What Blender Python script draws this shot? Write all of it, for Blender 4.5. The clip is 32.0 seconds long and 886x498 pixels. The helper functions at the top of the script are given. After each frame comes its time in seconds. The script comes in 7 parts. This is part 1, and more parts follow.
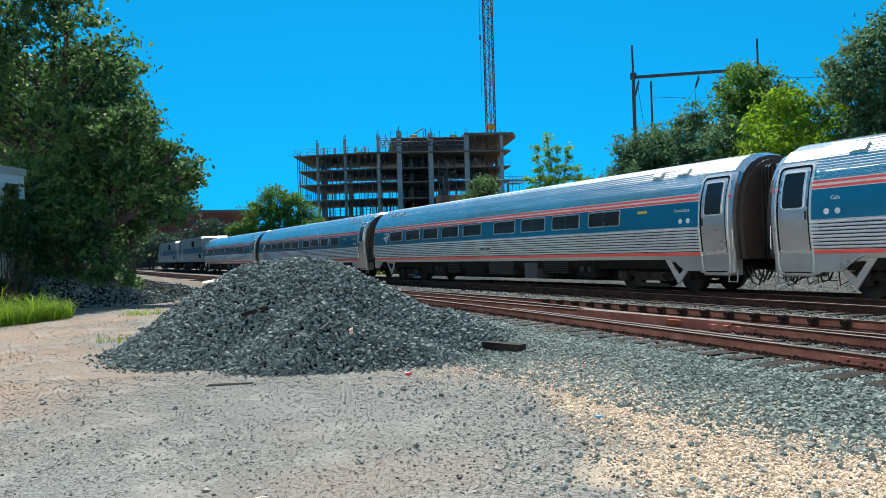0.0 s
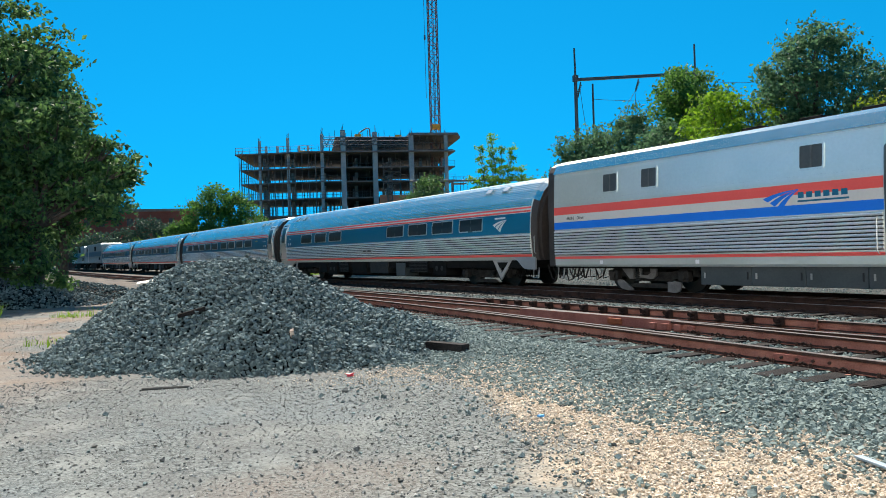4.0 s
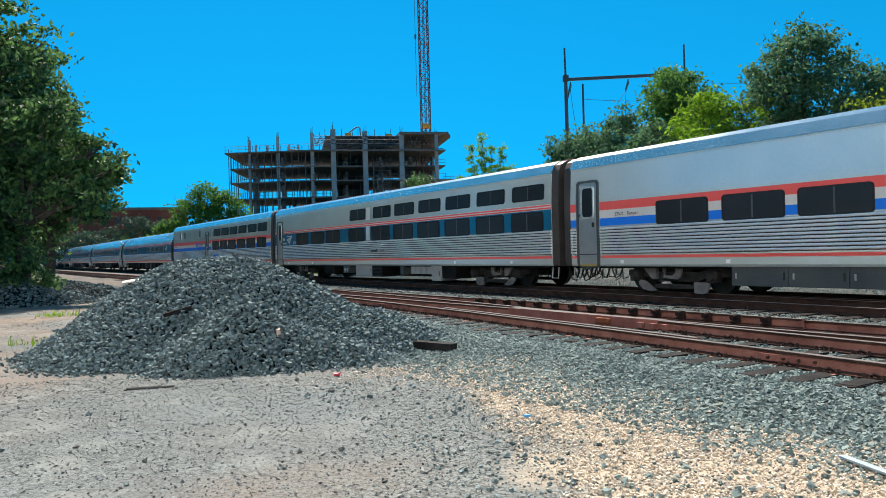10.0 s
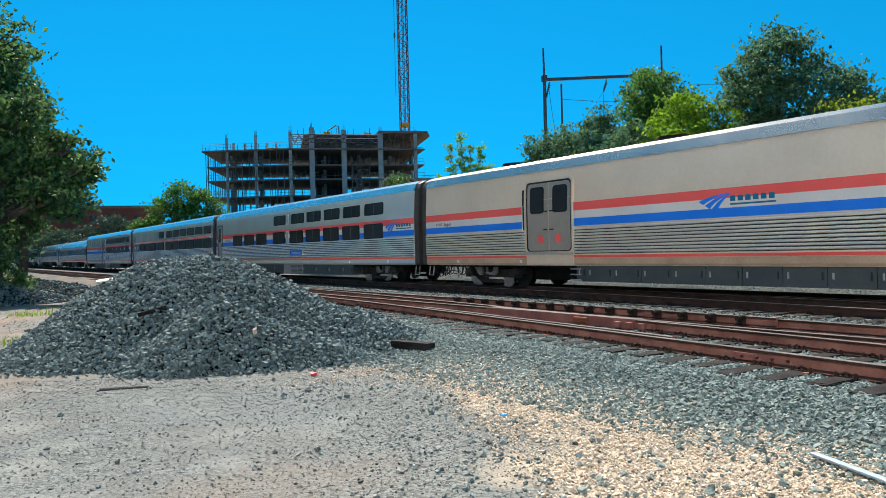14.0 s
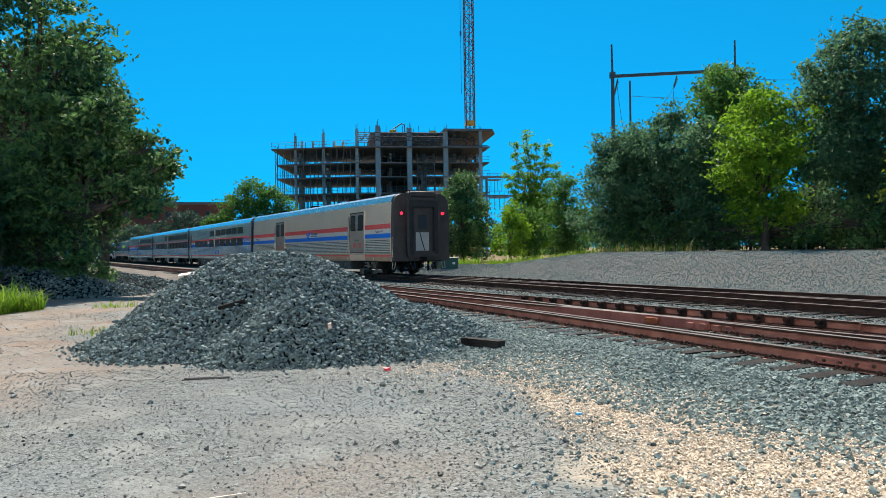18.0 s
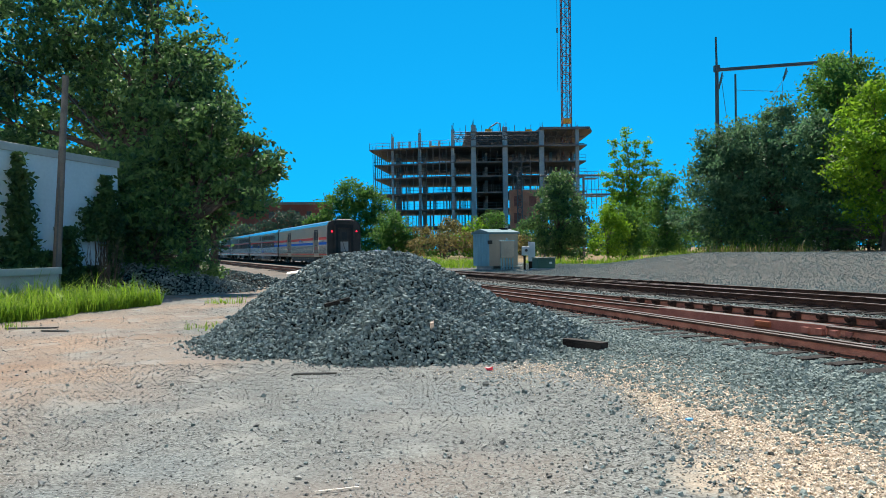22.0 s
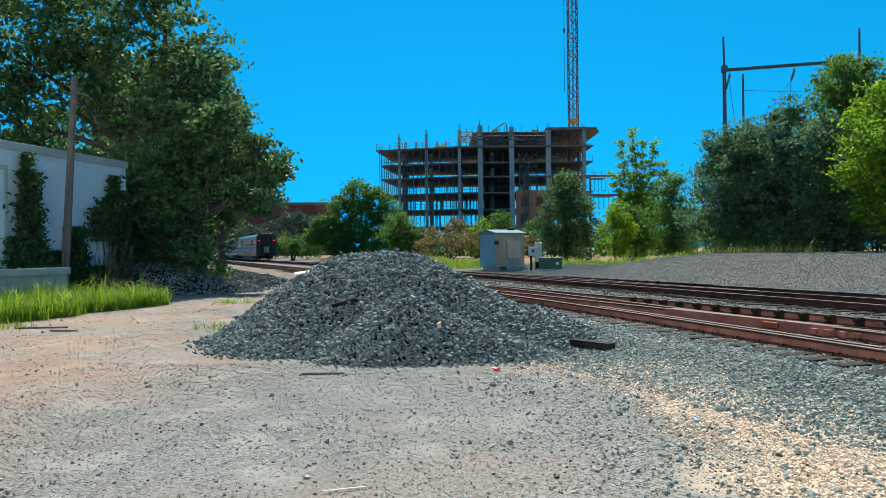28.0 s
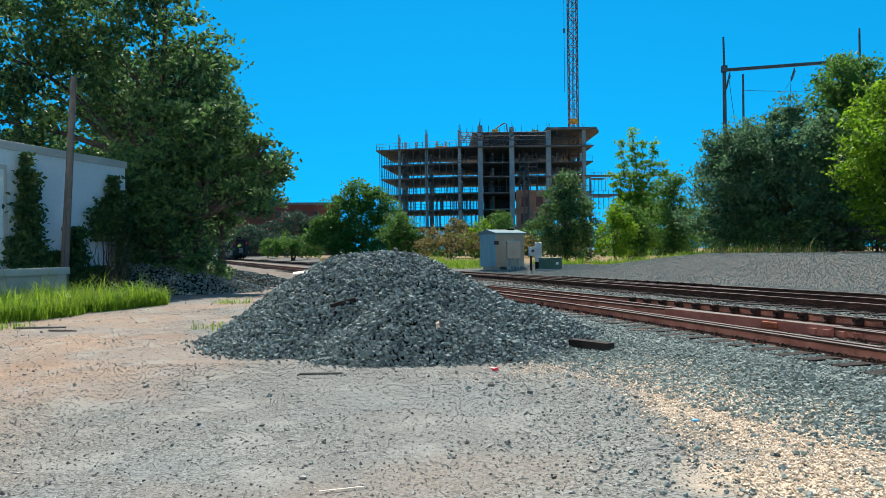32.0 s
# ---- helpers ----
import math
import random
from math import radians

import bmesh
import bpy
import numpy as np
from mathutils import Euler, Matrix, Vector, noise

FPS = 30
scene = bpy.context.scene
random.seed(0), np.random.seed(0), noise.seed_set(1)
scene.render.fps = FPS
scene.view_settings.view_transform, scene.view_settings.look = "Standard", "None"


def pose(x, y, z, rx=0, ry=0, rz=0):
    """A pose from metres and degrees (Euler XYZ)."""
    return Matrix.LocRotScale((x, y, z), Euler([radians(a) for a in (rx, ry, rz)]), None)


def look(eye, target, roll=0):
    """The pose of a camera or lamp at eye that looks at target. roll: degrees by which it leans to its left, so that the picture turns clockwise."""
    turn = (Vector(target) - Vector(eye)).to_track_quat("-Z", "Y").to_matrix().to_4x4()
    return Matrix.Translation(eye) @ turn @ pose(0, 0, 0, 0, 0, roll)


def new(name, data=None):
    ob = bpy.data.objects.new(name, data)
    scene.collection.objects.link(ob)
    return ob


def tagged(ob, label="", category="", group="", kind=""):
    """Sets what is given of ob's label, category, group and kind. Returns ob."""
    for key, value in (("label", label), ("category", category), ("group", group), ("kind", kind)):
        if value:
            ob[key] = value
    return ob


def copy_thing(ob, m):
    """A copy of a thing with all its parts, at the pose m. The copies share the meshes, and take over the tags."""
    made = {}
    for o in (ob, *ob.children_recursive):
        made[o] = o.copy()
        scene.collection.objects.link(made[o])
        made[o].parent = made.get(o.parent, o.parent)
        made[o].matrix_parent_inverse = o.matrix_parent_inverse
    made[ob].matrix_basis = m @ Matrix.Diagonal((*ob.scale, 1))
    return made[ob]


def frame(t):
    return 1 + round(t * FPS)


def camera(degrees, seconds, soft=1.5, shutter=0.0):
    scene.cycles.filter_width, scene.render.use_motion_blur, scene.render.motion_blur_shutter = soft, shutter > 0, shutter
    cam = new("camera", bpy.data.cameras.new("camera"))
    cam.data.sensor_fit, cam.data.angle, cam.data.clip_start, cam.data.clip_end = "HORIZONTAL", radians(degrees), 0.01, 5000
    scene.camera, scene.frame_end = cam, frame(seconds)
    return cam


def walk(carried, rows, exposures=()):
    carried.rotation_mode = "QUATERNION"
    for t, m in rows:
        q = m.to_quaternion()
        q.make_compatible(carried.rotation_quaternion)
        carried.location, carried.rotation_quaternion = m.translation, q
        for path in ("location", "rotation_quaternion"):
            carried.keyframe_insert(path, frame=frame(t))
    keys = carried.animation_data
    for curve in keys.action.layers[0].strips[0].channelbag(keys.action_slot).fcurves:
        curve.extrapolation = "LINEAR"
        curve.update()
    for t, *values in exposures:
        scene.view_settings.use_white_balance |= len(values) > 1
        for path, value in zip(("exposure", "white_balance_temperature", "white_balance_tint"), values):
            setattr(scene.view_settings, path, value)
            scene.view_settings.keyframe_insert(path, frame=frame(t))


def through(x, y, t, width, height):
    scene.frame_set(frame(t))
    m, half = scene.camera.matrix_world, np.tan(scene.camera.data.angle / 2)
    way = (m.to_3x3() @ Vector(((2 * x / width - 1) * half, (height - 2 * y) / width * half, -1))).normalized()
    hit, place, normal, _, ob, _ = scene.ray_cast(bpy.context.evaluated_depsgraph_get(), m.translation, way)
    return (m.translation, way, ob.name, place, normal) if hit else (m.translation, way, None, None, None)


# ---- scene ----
DEGREES = 60.2
# seconds, place, yaw, pitch, roll
PATH = [
    (0.0, -0.000, 0.000, 1.599, -0.000, 0.370, 1.622),
    (0.5, 0.002, -0.001, 1.600, 0.536, 0.423, 1.599),
    (1.0, 0.002, 0.005, 1.600, 0.467, 0.384, 1.561),
    (1.5, 0.006, 0.013, 1.600, -0.063, 0.385, 1.563),
    (2.0, 0.007, 0.034, 1.595, -0.636, 0.351, 1.583),
    (2.5, 0.013, 0.051, 1.593, -0.988, 0.391, 1.625),
    (3.0, 0.017, 0.069, 1.591, -2.005, 0.340, 1.678),
    (3.5, 0.023, 0.081, 1.592, -3.194, 0.282, 1.631),
    (4.0, 0.027, 0.091, 1.591, -4.148, 0.253, 1.647),
    (4.5, 0.031, 0.105, 1.590, -4.759, 0.217, 1.624),
    (6.5, 0.036, 0.114, 1.589, -4.935, 0.172, 1.541),
    (7.0, 0.041, 0.116, 1.589, -5.027, 0.195, 1.519),
    (7.5, 0.045, 0.114, 1.590, -4.901, 0.183, 1.562),
    (8.0, 0.052, 0.113, 1.590, -4.957, 0.180, 1.542),
    (8.5, 0.057, 0.118, 1.590, -4.938, 0.171, 1.524),
    (9.0, 0.062, 0.120, 1.589, -4.897, 0.173, 1.521),
    (9.5, 0.063, 0.121, 1.589, -4.914, 0.183, 1.526),
    (10.0, 0.067, 0.118, 1.589, -4.869, 0.184, 1.526),
    (10.5, 0.067, 0.113, 1.590, -4.911, 0.171, 1.516),
    (11.0, 0.069, 0.109, 1.591, -4.858, 0.147, 1.460),
    (11.5, 0.067, 0.111, 1.592, -4.862, 0.145, 1.455),
    (12.0, 0.070, 0.120, 1.591, -4.917, 0.150, 1.513),
    (12.5, 0.073, 0.126, 1.592, -5.472, 0.129, 1.587),
    (13.0, 0.080, 0.129, 1.591, -6.066, 0.103, 1.502),
    (13.5, 0.082, 0.130, 1.590, -6.378, 0.113, 1.491),
    (14.0, 0.085, 0.126, 1.590, -6.447, 0.085, 1.434),
    (14.5, 0.062, 0.109, 1.591, -6.390, 0.071, 1.446),
    (16.5, 0.034, 0.084, 1.592, -5.921, 0.077, 1.304),
    (17.0, -0.004, 0.066, 1.591, -4.927, 0.039, 1.125),
    (17.5, -0.025, 0.057, 1.593, -3.290, -0.007, 0.900),
    (18.0, -0.044, 0.056, 1.595, -1.698, 0.015, 0.876),
    (18.5, -0.062, 0.049, 1.600, -0.364, 0.038, 0.872),
    (19.0, -0.081, 0.043, 1.602, 0.921, 0.051, 0.824),
    (19.5, -0.101, 0.034, 1.603, 2.147, 0.004, 0.810),
    (20.0, -0.116, 0.027, 1.604, 3.398, 0.029, 0.767),
    (20.5, -0.129, 0.028, 1.605, 4.249, 0.041, 0.725),
    (21.0, -0.137, 0.030, 1.607, 4.735, 0.070, 0.731),
    (21.5, -0.143, 0.033, 1.607, 5.014, 0.033, 0.698),
    (22.0, -0.146, 0.031, 1.607, 5.392, 0.049, 0.685),
    (22.5, -0.151, 0.028, 1.607, 5.767, 0.083, 0.670),
    (23.0, -0.155, 0.025, 1.608, 5.837, 0.053, 0.679),
    (23.5, -0.159, 0.022, 1.610, 5.816, 0.072, 0.643),
    (24.0, -0.162, 0.019, 1.609, 5.868, 0.070, 0.670),
    (24.5, -0.164, 0.018, 1.609, 5.848, 0.078, 0.648),
    (25.0, -0.167, 0.016, 1.609, 5.865, 0.078, 0.670),
    (25.5, -0.164, 0.013, 1.609, 5.850, 0.077, 0.652),
    (27.5, -0.160, 0.011, 1.610, 5.868, 0.091, 0.644),
    (28.0, -0.156, 0.010, 1.610, 5.875, 0.082, 0.622),
    (28.5, -0.155, 0.013, 1.609, 5.884, 0.080, 0.649),
    (29.0, -0.152, 0.016, 1.607, 5.879, 0.090, 0.650),
    (29.5, -0.149, 0.019, 1.607, 5.886, 0.092, 0.649),
    (30.0, -0.144, 0.021, 1.607, 5.875, 0.086, 0.633),
    (30.5, -0.140, 0.022, 1.607, 5.874, 0.072, 0.646),
    (31.0, -0.136, 0.025, 1.605, 5.885, 0.089, 0.636),
    (31.5, -0.135, 0.028, 1.606, 5.892, 0.093, 0.648),
    (32.0, -0.133, 0.031, 1.605, 5.891, 0.088, 0.628),
]
cam = camera(DEGREES, 32.0, soft=0.45)
walk(cam, [(t, pose(x, y, z, 90 + pitch, roll, yaw)) for t, x, y, z, yaw, pitch, roll in PATH])

# ---- world, sun ----
world = bpy.data.worlds.new("sky")
scene.world = world
world.use_nodes = True
SUN_ELEVATION, SUN_YAW = 48.0, 5.0  # degrees; yaw to the left of straight ahead
wn = world.node_tree.nodes
wl = world.node_tree.links
sky = wn.new("ShaderNodeTexSky")
sky.sky_type = "NISHITA"
sky.sun_disc = False
sky.sun_elevation = radians(SUN_ELEVATION)
sky.sun_rotation = radians(-SUN_YAW)
sky.altitude, sky.air_density, sky.dust_density, sky.ozone_density = 0, 1.0, 0.0, 6.0
tint = wn.new("ShaderNodeMix")
tint.data_type, tint.blend_type = "RGBA", "MULTIPLY"
tint.inputs[0].default_value = 1.0
tint.inputs[7].default_value = (0.03, 1.06, 1.16, 1)
wl.new(sky.outputs[0], tint.inputs[6])
geo = wn.new("ShaderNodeTexCoord")
lift = wn.new("ShaderNodeVectorMath")
lift.operation = "ADD"
lift.inputs[1].default_value = (0, 0, 0.28)
unit = wn.new("ShaderNodeVectorMath")
unit.operation = "NORMALIZE"
wl.new(geo.outputs["Generated"], lift.inputs[0]), wl.new(lift.outputs[0], unit.inputs[0]), wl.new(unit.outputs[0], sky.inputs[0])
wl.new(tint.outputs[2], wn["Background"].inputs[0])
wn["Background"].inputs[1].default_value = 0.068

sun = new("sun", bpy.data.lights.new("sun", "SUN"))
sun.data.energy, sun.data.angle, sun.data.color = 5.0, radians(0.6), (1.0, 0.89, 0.76)
sun_dir = Vector((-math.sin(radians(SUN_YAW)) * math.cos(radians(SUN_ELEVATION)), math.cos(radians(SUN_YAW)) * math.cos(radians(SUN_ELEVATION)), math.sin(radians(SUN_ELEVATION))))
sun.matrix_world = look(sun_dir * 100, (0, 0, 0))
scene.view_settings.exposure = 1.0

# ---- materials ----
def surface(name, a, b, rough=0.7, metal=0.0, scale=3.0, fine=40.0, bump=0.2, bump_scale=None, spread=0.5, coat=0.0, island=0.0, depth=0.02, rough_var=0.1):
    """Two colours mixed by a coarse and a fine noise, with a fine relief."""
    m = bpy.data.materials.new(name)
    m.use_nodes = True
    n, l = m.node_tree.nodes, m.node_tree.links
    p = n["Principled BSDF"]
    co = n.new("ShaderNodeTexCoord")
    n1, n2 = n.new("ShaderNodeTexNoise"), n.new("ShaderNodeTexNoise")
    n1.inputs["Scale"].default_value, n2.inputs["Scale"].default_value = scale, fine
    n1.inputs["Detail"].default_value, n2.inputs["Detail"].default_value = 5, 3
    l.new(co.outputs["Object"], n1.inputs[0]), l.new(co.outputs["Object"], n2.inputs[0])
    add = n.new("ShaderNodeMath")
    add.operation = "MULTIPLY_ADD"
    l.new(n2.outputs[0], add.inputs[0])
    add.inputs[1].default_value = 0.5
    l.new(n1.outputs[0], add.inputs[2])
    rng = n.new("ShaderNodeMapRange")
    rng.inputs[1].default_value, rng.inputs[2].default_value = 0.75 - spread / 2, 0.75 + spread / 2
    l.new(add.outputs[0], rng.inputs[0])
    fac = rng.outputs[0]
    if island:
        g = n.new("ShaderNodeNewGeometry")
        mix = n.new("ShaderNodeMix")
        mix.inputs[0].default_value = island
        l.new(fac, mix.inputs[2]), l.new(g.outputs["Random Per Island"], mix.inputs[3])
        fac = mix.outputs[0]
    col = n.new("ShaderNodeMix")
    col.data_type = "RGBA"
    l.new(fac, col.inputs[0])
    col.inputs[6].default_value, col.inputs[7].default_value = (*a, 1), (*b, 1)
    l.new(col.outputs[2], p.inputs["Base Color"])
    rr = n.new("ShaderNodeMapRange")
    rr.inputs[3].default_value, rr.inputs[4].default_value = max(0.02, rough - rough_var), min(1, rough + rough_var)
    l.new(n1.outputs[0], rr.inputs[0]), l.new(rr.outputs[0], p.inputs["Roughness"])
    p.inputs["Metallic"].default_value = metal
    p.inputs["Specular IOR Level"].default_value = 0.12 if rough > 0.78 else 0.5
    p.inputs["Coat Weight"].default_value = coat
    p.inputs["Coat Roughness"].default_value = 0.12
    if bump:
        bn = n.new("ShaderNodeBump")
        bn.inputs["Strength"].default_value, bn.inputs["Distance"].default_value = bump, depth
        src = n2
        if bump_scale:
            src = n.new("ShaderNodeTexNoise")
            src.inputs["Scale"].default_value = bump_scale
            l.new(co.outputs["Object"], src.inputs[0])
        l.new(src.outputs[0], bn.inputs["Height"]), l.new(bn.outputs[0], p.inputs["Normal"])
    return m


def glow(name, colour, strength):
    m = bpy.data.materials.new(name)
    m.use_nodes = True
    p = m.node_tree.nodes["Principled BSDF"]
    p.inputs["Base Color"].default_value = (*colour, 1)
    p.inputs["Emission Color"].default_value = (*colour, 1)
    p.inputs["Emission Strength"].default_value = strength
    return m


def leafy(name, a, b, through=0.45):
    """Leaves: colour varies leaf by leaf, and light passes through."""
    m = bpy.data.materials.new(name)
    m.use_nodes = True
    n, l = m.node_tree.nodes, m.node_tree.links
    p, out = n["Principled BSDF"], n["Material Output"]
    g = n.new("ShaderNodeNewGeometry")
    co, ns = n.new("ShaderNodeTexCoord"), n.new("ShaderNodeTexNoise")
    ns.inputs["Scale"].default_value = 0.5
    l.new(co.outputs["Object"], ns.inputs[0])
    mx = n.new("ShaderNodeMath")
    mx.operation = "MULTIPLY_ADD"
    mx.inputs[1].default_value = 0.6
    l.new(g.outputs["Random Per Island"], mx.inputs[0])
    l.new(ns.outputs[0], mx.inputs[2])
    rg = n.new("ShaderNodeMapRange")
    rg.inputs[1].default_value, rg.inputs[2].default_value = 0.4, 1.2
    l.new(mx.outputs[0], rg.inputs[0])
    col = n.new("ShaderNodeMix")
    col.data_type = "RGBA"
    col.inputs[6].default_value, col.inputs[7].default_value = (*a, 1), (*b, 1)
    l.new(rg.outputs[0], col.inputs[0])
    l.new(col.outputs[2], p.inputs["Base Color"])
    p.inputs["Roughness"].default_value = 0.6
    p.inputs["Specular IOR Level"].default_value = 0.22
    tr = n.new("ShaderNodeBsdfTranslucent")
    l.new(col.outputs[2], tr.inputs[0])
    ms = n.new("ShaderNodeMixShader")
    ms.inputs[0].default_value = through
    l.new(p.outputs[0], ms.inputs[1]), l.new(tr.outputs[0], ms.inputs[2])
    l.new(ms.outputs[0], out.inputs[0])
    return m


STEEL = surface("stainless_steel", (0.82, 0.86, 0.80), (0.95, 0.98, 0.92), 0.24, 0.50, 0.7, 14, 0.03, rough_var=0.08)
STEEL_TAN = surface("dusty_stainless_steel", (0.82, 0.63, 0.46), (0.93, 0.75, 0.57), 0.36, 0.22, 0.6, 12, 0.03, rough_var=0.08)
STEEL_DOOR = surface("dusty_door_steel", (0.36, 0.31, 0.26), (0.48, 0.42, 0.35), 0.45, 0.3, 1.0, 14, 0.06)
STEEL_DULL = surface("weathered_stainless_steel", (0.50, 0.50, 0.50), (0.66, 0.66, 0.65), 0.30, 0.7, 1.2, 18, 0.05)
ROOF = surface("roof_sheet", (0.62, 0.65, 0.60), (0.75, 0.78, 0.72), 0.185, 0.90, 0.9, 10, 0.02, rough_var=0.04)
ROOF_BRIGHT = surface("bright_eave_sheet", (0.60, 0.63, 0.58), (0.73, 0.76, 0.70), 0.185, 0.90, 0.9, 10, 0.02, rough_var=0.04)
ROOF_DUSTY = surface("dusty_roof_sheet", (0.50, 0.46, 0.39), (0.64, 0.59, 0.50), 0.24, 0.85, 0.9, 10, 0.03, rough_var=0.05)
SKIRT_DUST = surface("rust_dusted_side_sill", (0.46, 0.30, 0.19), (0.68, 0.48, 0.32), 0.55, 0.1, 1.4, 18, 0.08)
BRACE_RUST = surface("dark_rusty_brace", (0.014, 0.010, 0.009), (0.062, 0.034, 0.026), 0.8, 0.0, 6, 40, 0.3)
MULLION = surface("grey_window_bar", (0.10, 0.10, 0.10), (0.16, 0.16, 0.155), 0.5, 0.3, 3, 20, 0.05)
BLUE_BAND = surface("dark_blue_film", (0.002, 0.135, 0.255), (0.004, 0.16, 0.295), 0.34, 0.0, 0.8, 20, 0.02, coat=0.4)
BLUE = surface("bright_blue_film", (0.003, 0.19, 0.80), (0.008, 0.22, 0.88), 0.65, 0.0, 0.8, 20, 0.02)
RED = surface("red_film", (0.93, 0.105, 0.09), (0.97, 0.14, 0.12), 0.65, 0.0, 0.8, 20, 0.02)
WHITE_FILM = surface("white_film", (0.70, 0.66, 0.61), (0.80, 0.77, 0.72), 0.42, 0.0, 0.8, 20, 0.02)
GLASS = surface("tinted_window_glass", (0.016, 0.016, 0.018), (0.026, 0.026, 0.028), 0.30, 0.0, 0.5, 3, 0.0, rough_var=0.05)
RUBBER = surface("black_rubber", (0.012, 0.012, 0.013), (0.03, 0.03, 0.03), 0.7, 0.0, 5, 60, 0.2)
# dark end paint that also carries the shade of the car ends
CAR_END = surface("dark_car_end_paint", (0.036, 0.029, 0.025), (0.080, 0.064, 0.056), 0.6, 0.0, 1.5, 20, 0.15)
UNDER = surface("grimy_underframe", (0.006, 0.006, 0.006), (0.022, 0.020, 0.018), 0.85, 0.0, 3, 30, 0.3)
BOX_GREY = surface("grey_equipment_paint", (0.050, 0.062, 0.066), (0.085, 0.098, 0.10), 0.55, 0.0, 1.2, 25, 0.1)
BOX_LIGHT = surface("light_grey_equipment_paint", (0.34, 0.34, 0.33), (0.46, 0.45, 0.43), 0.6, 0.0, 1.2, 25, 0.1)
TRUCK = surface("cast_steel_truck", (0.012, 0.012, 0.012), (0.05, 0.047, 0.045), 0.7, 0.2, 4, 40, 0.3)
WHEEL = surface("wheel_steel", (0.015, 0.014, 0.013), (0.05, 0.045, 0.04), 0.55, 0.5, 4, 40, 0.2)
PLASTIC_WHITE = surface("white_vinyl_letters", (0.75, 0.75, 0.74), (0.8, 0.8, 0.8), 0.5, 0, 3, 20, 0)
PLASTIC_DARK = surface("dark_vinyl_letters", (0.03, 0.03, 0.035), (0.05, 0.05, 0.05), 0.5, 0, 3, 20, 0)
YELLOW = surface("yellow_paint", (0.65, 0.42, 0.04), (0.75, 0.5, 0.06), 0.5, 0, 3, 20, 0.05)
TAIL_RED = glow("lit_red_tail_lamp", (1.0, 0.01, 0.03), 2.2)
LOCO = surface("silver_locomotive_paint", (0.28, 0.34, 0.345), (0.38, 0.43, 0.43), 0.45, 0.2, 0.8, 14, 0.03, coat=0.2)
RAIL_RUST = surface("rusty_rail_side", (0.205, 0.080, 0.060), (0.44, 0.20, 0.15), 0.85, 0.0, 3, 60, 0.4, rough_var=0.1)
RAIL_TOP = surface("worn_rail_head", (0.10, 0.090, 0.088), (0.19, 0.168, 0.160), 0.85, 0.0, 2, 60, 0.05, rough_var=0.04)
FROG_RED = surface("rusty_cast_frog", (0.19, 0.066, 0.055), (0.34, 0.145, 0.115), 0.82, 0.0, 2.5, 40, 0.3)
FROG_ORANGE = surface("fresh_orange_rust", (0.19, 0.058, 0.03), (0.29, 0.10, 0.05), 0.82, 0.0, 5, 40, 0.2)
TIE = surface("creosoted_tie_wood", (0.005, 0.005, 0.006), (0.032, 0.030, 0.029), 0.85, 0, 4, 60, 0.6)
STONE_DARK = surface("dark_trap_rock", (0.017, 0.029, 0.032), (0.265, 0.352, 0.358), 0.82, 0, 9, 60, 0.5, island=0.6, rough_var=0.02)
STONE_BALLAST = surface("blue_grey_ballast", (0.052, 0.078, 0.076), (0.275, 0.345, 0.33), 0.84, 0, 8, 60, 0.5, island=0.6, rough_var=0.03)
STONE_LOT = surface("loose_lot_stone", (0.040, 0.046, 0.047), (0.40, 0.415, 0.40), 0.85, 0, 6, 60, 0.3, island=0.95)
STONE_PEA = surface("pale_pea_gravel", (0.38, 0.295, 0.21), (0.74, 0.65, 0.525), 0.7, 0, 6, 60, 0.2, island=0.9)
CONCRETE = surface("bare_concrete", (0.24, 0.305, 0.33), (0.39, 0.47, 0.50), 0.85, 0, 0.6, 6, 0.2)
CONCRETE_WARM = surface("shored_slab_soffit", (0.20, 0.165, 0.14), (0.30, 0.25, 0.21), 0.85, 0, 0.6, 6, 0.2)
CONCRETE_PALE = surface("pale_dock_concrete", (0.30, 0.32, 0.33), (0.44, 0.45, 0.45), 0.85, 0, 0.8, 14, 0.3)
SCAFFOLD = surface("scaffold_steel", (0.10, 0.105, 0.11), (0.24, 0.24, 0.235), 0.6, 0.5, 2, 20, 0.1)
SHEATHING = surface("orange_sheathing_panel", (0.50, 0.19, 0.11), (0.66, 0.29, 0.18), 0.75, 0, 0.7, 6, 0.1)
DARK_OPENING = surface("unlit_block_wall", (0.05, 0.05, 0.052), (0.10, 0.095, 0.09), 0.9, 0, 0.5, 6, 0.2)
CRANE_RED = surface("crane_red_paint", (0.17, 0.085, 0.085), (0.25, 0.13, 0.125), 0.55, 0.1, 1, 12, 0.1)
CRANE_BLUE = surface("crane_grey_paint", (0.10, 0.13, 0.17), (0.17, 0.20, 0.24), 0.5, 0.3, 1, 12, 0.1)
SAFETY = surface("safety_orange", (0.80, 0.32, 0.03), (0.9, 0.42, 0.05), 0.6, 0, 2, 12, 0.1)
GALV = surface("galvanised_pole", (0.06, 0.075, 0.085), (0.11, 0.13, 0.14), 0.55, 0.5, 1, 12, 0.1)
SHED_WALL = surface("white_painted_block", (0.44, 0.60, 0.66), (0.58, 0.73, 0.78), 0.8, 0, 0.5, 8, 0.3)
SHED_TRIM = surface("green_grey_coping", (0.30, 0.36, 0.34), (0.40, 0.45, 0.43), 0.6, 0, 0.8, 14, 0.1)
POLE_WOOD = surface("weathered_pole_wood", (0.085, 0.085, 0.08), (0.165, 0.16, 0.15), 0.85, 0, 2, 30, 0.5)
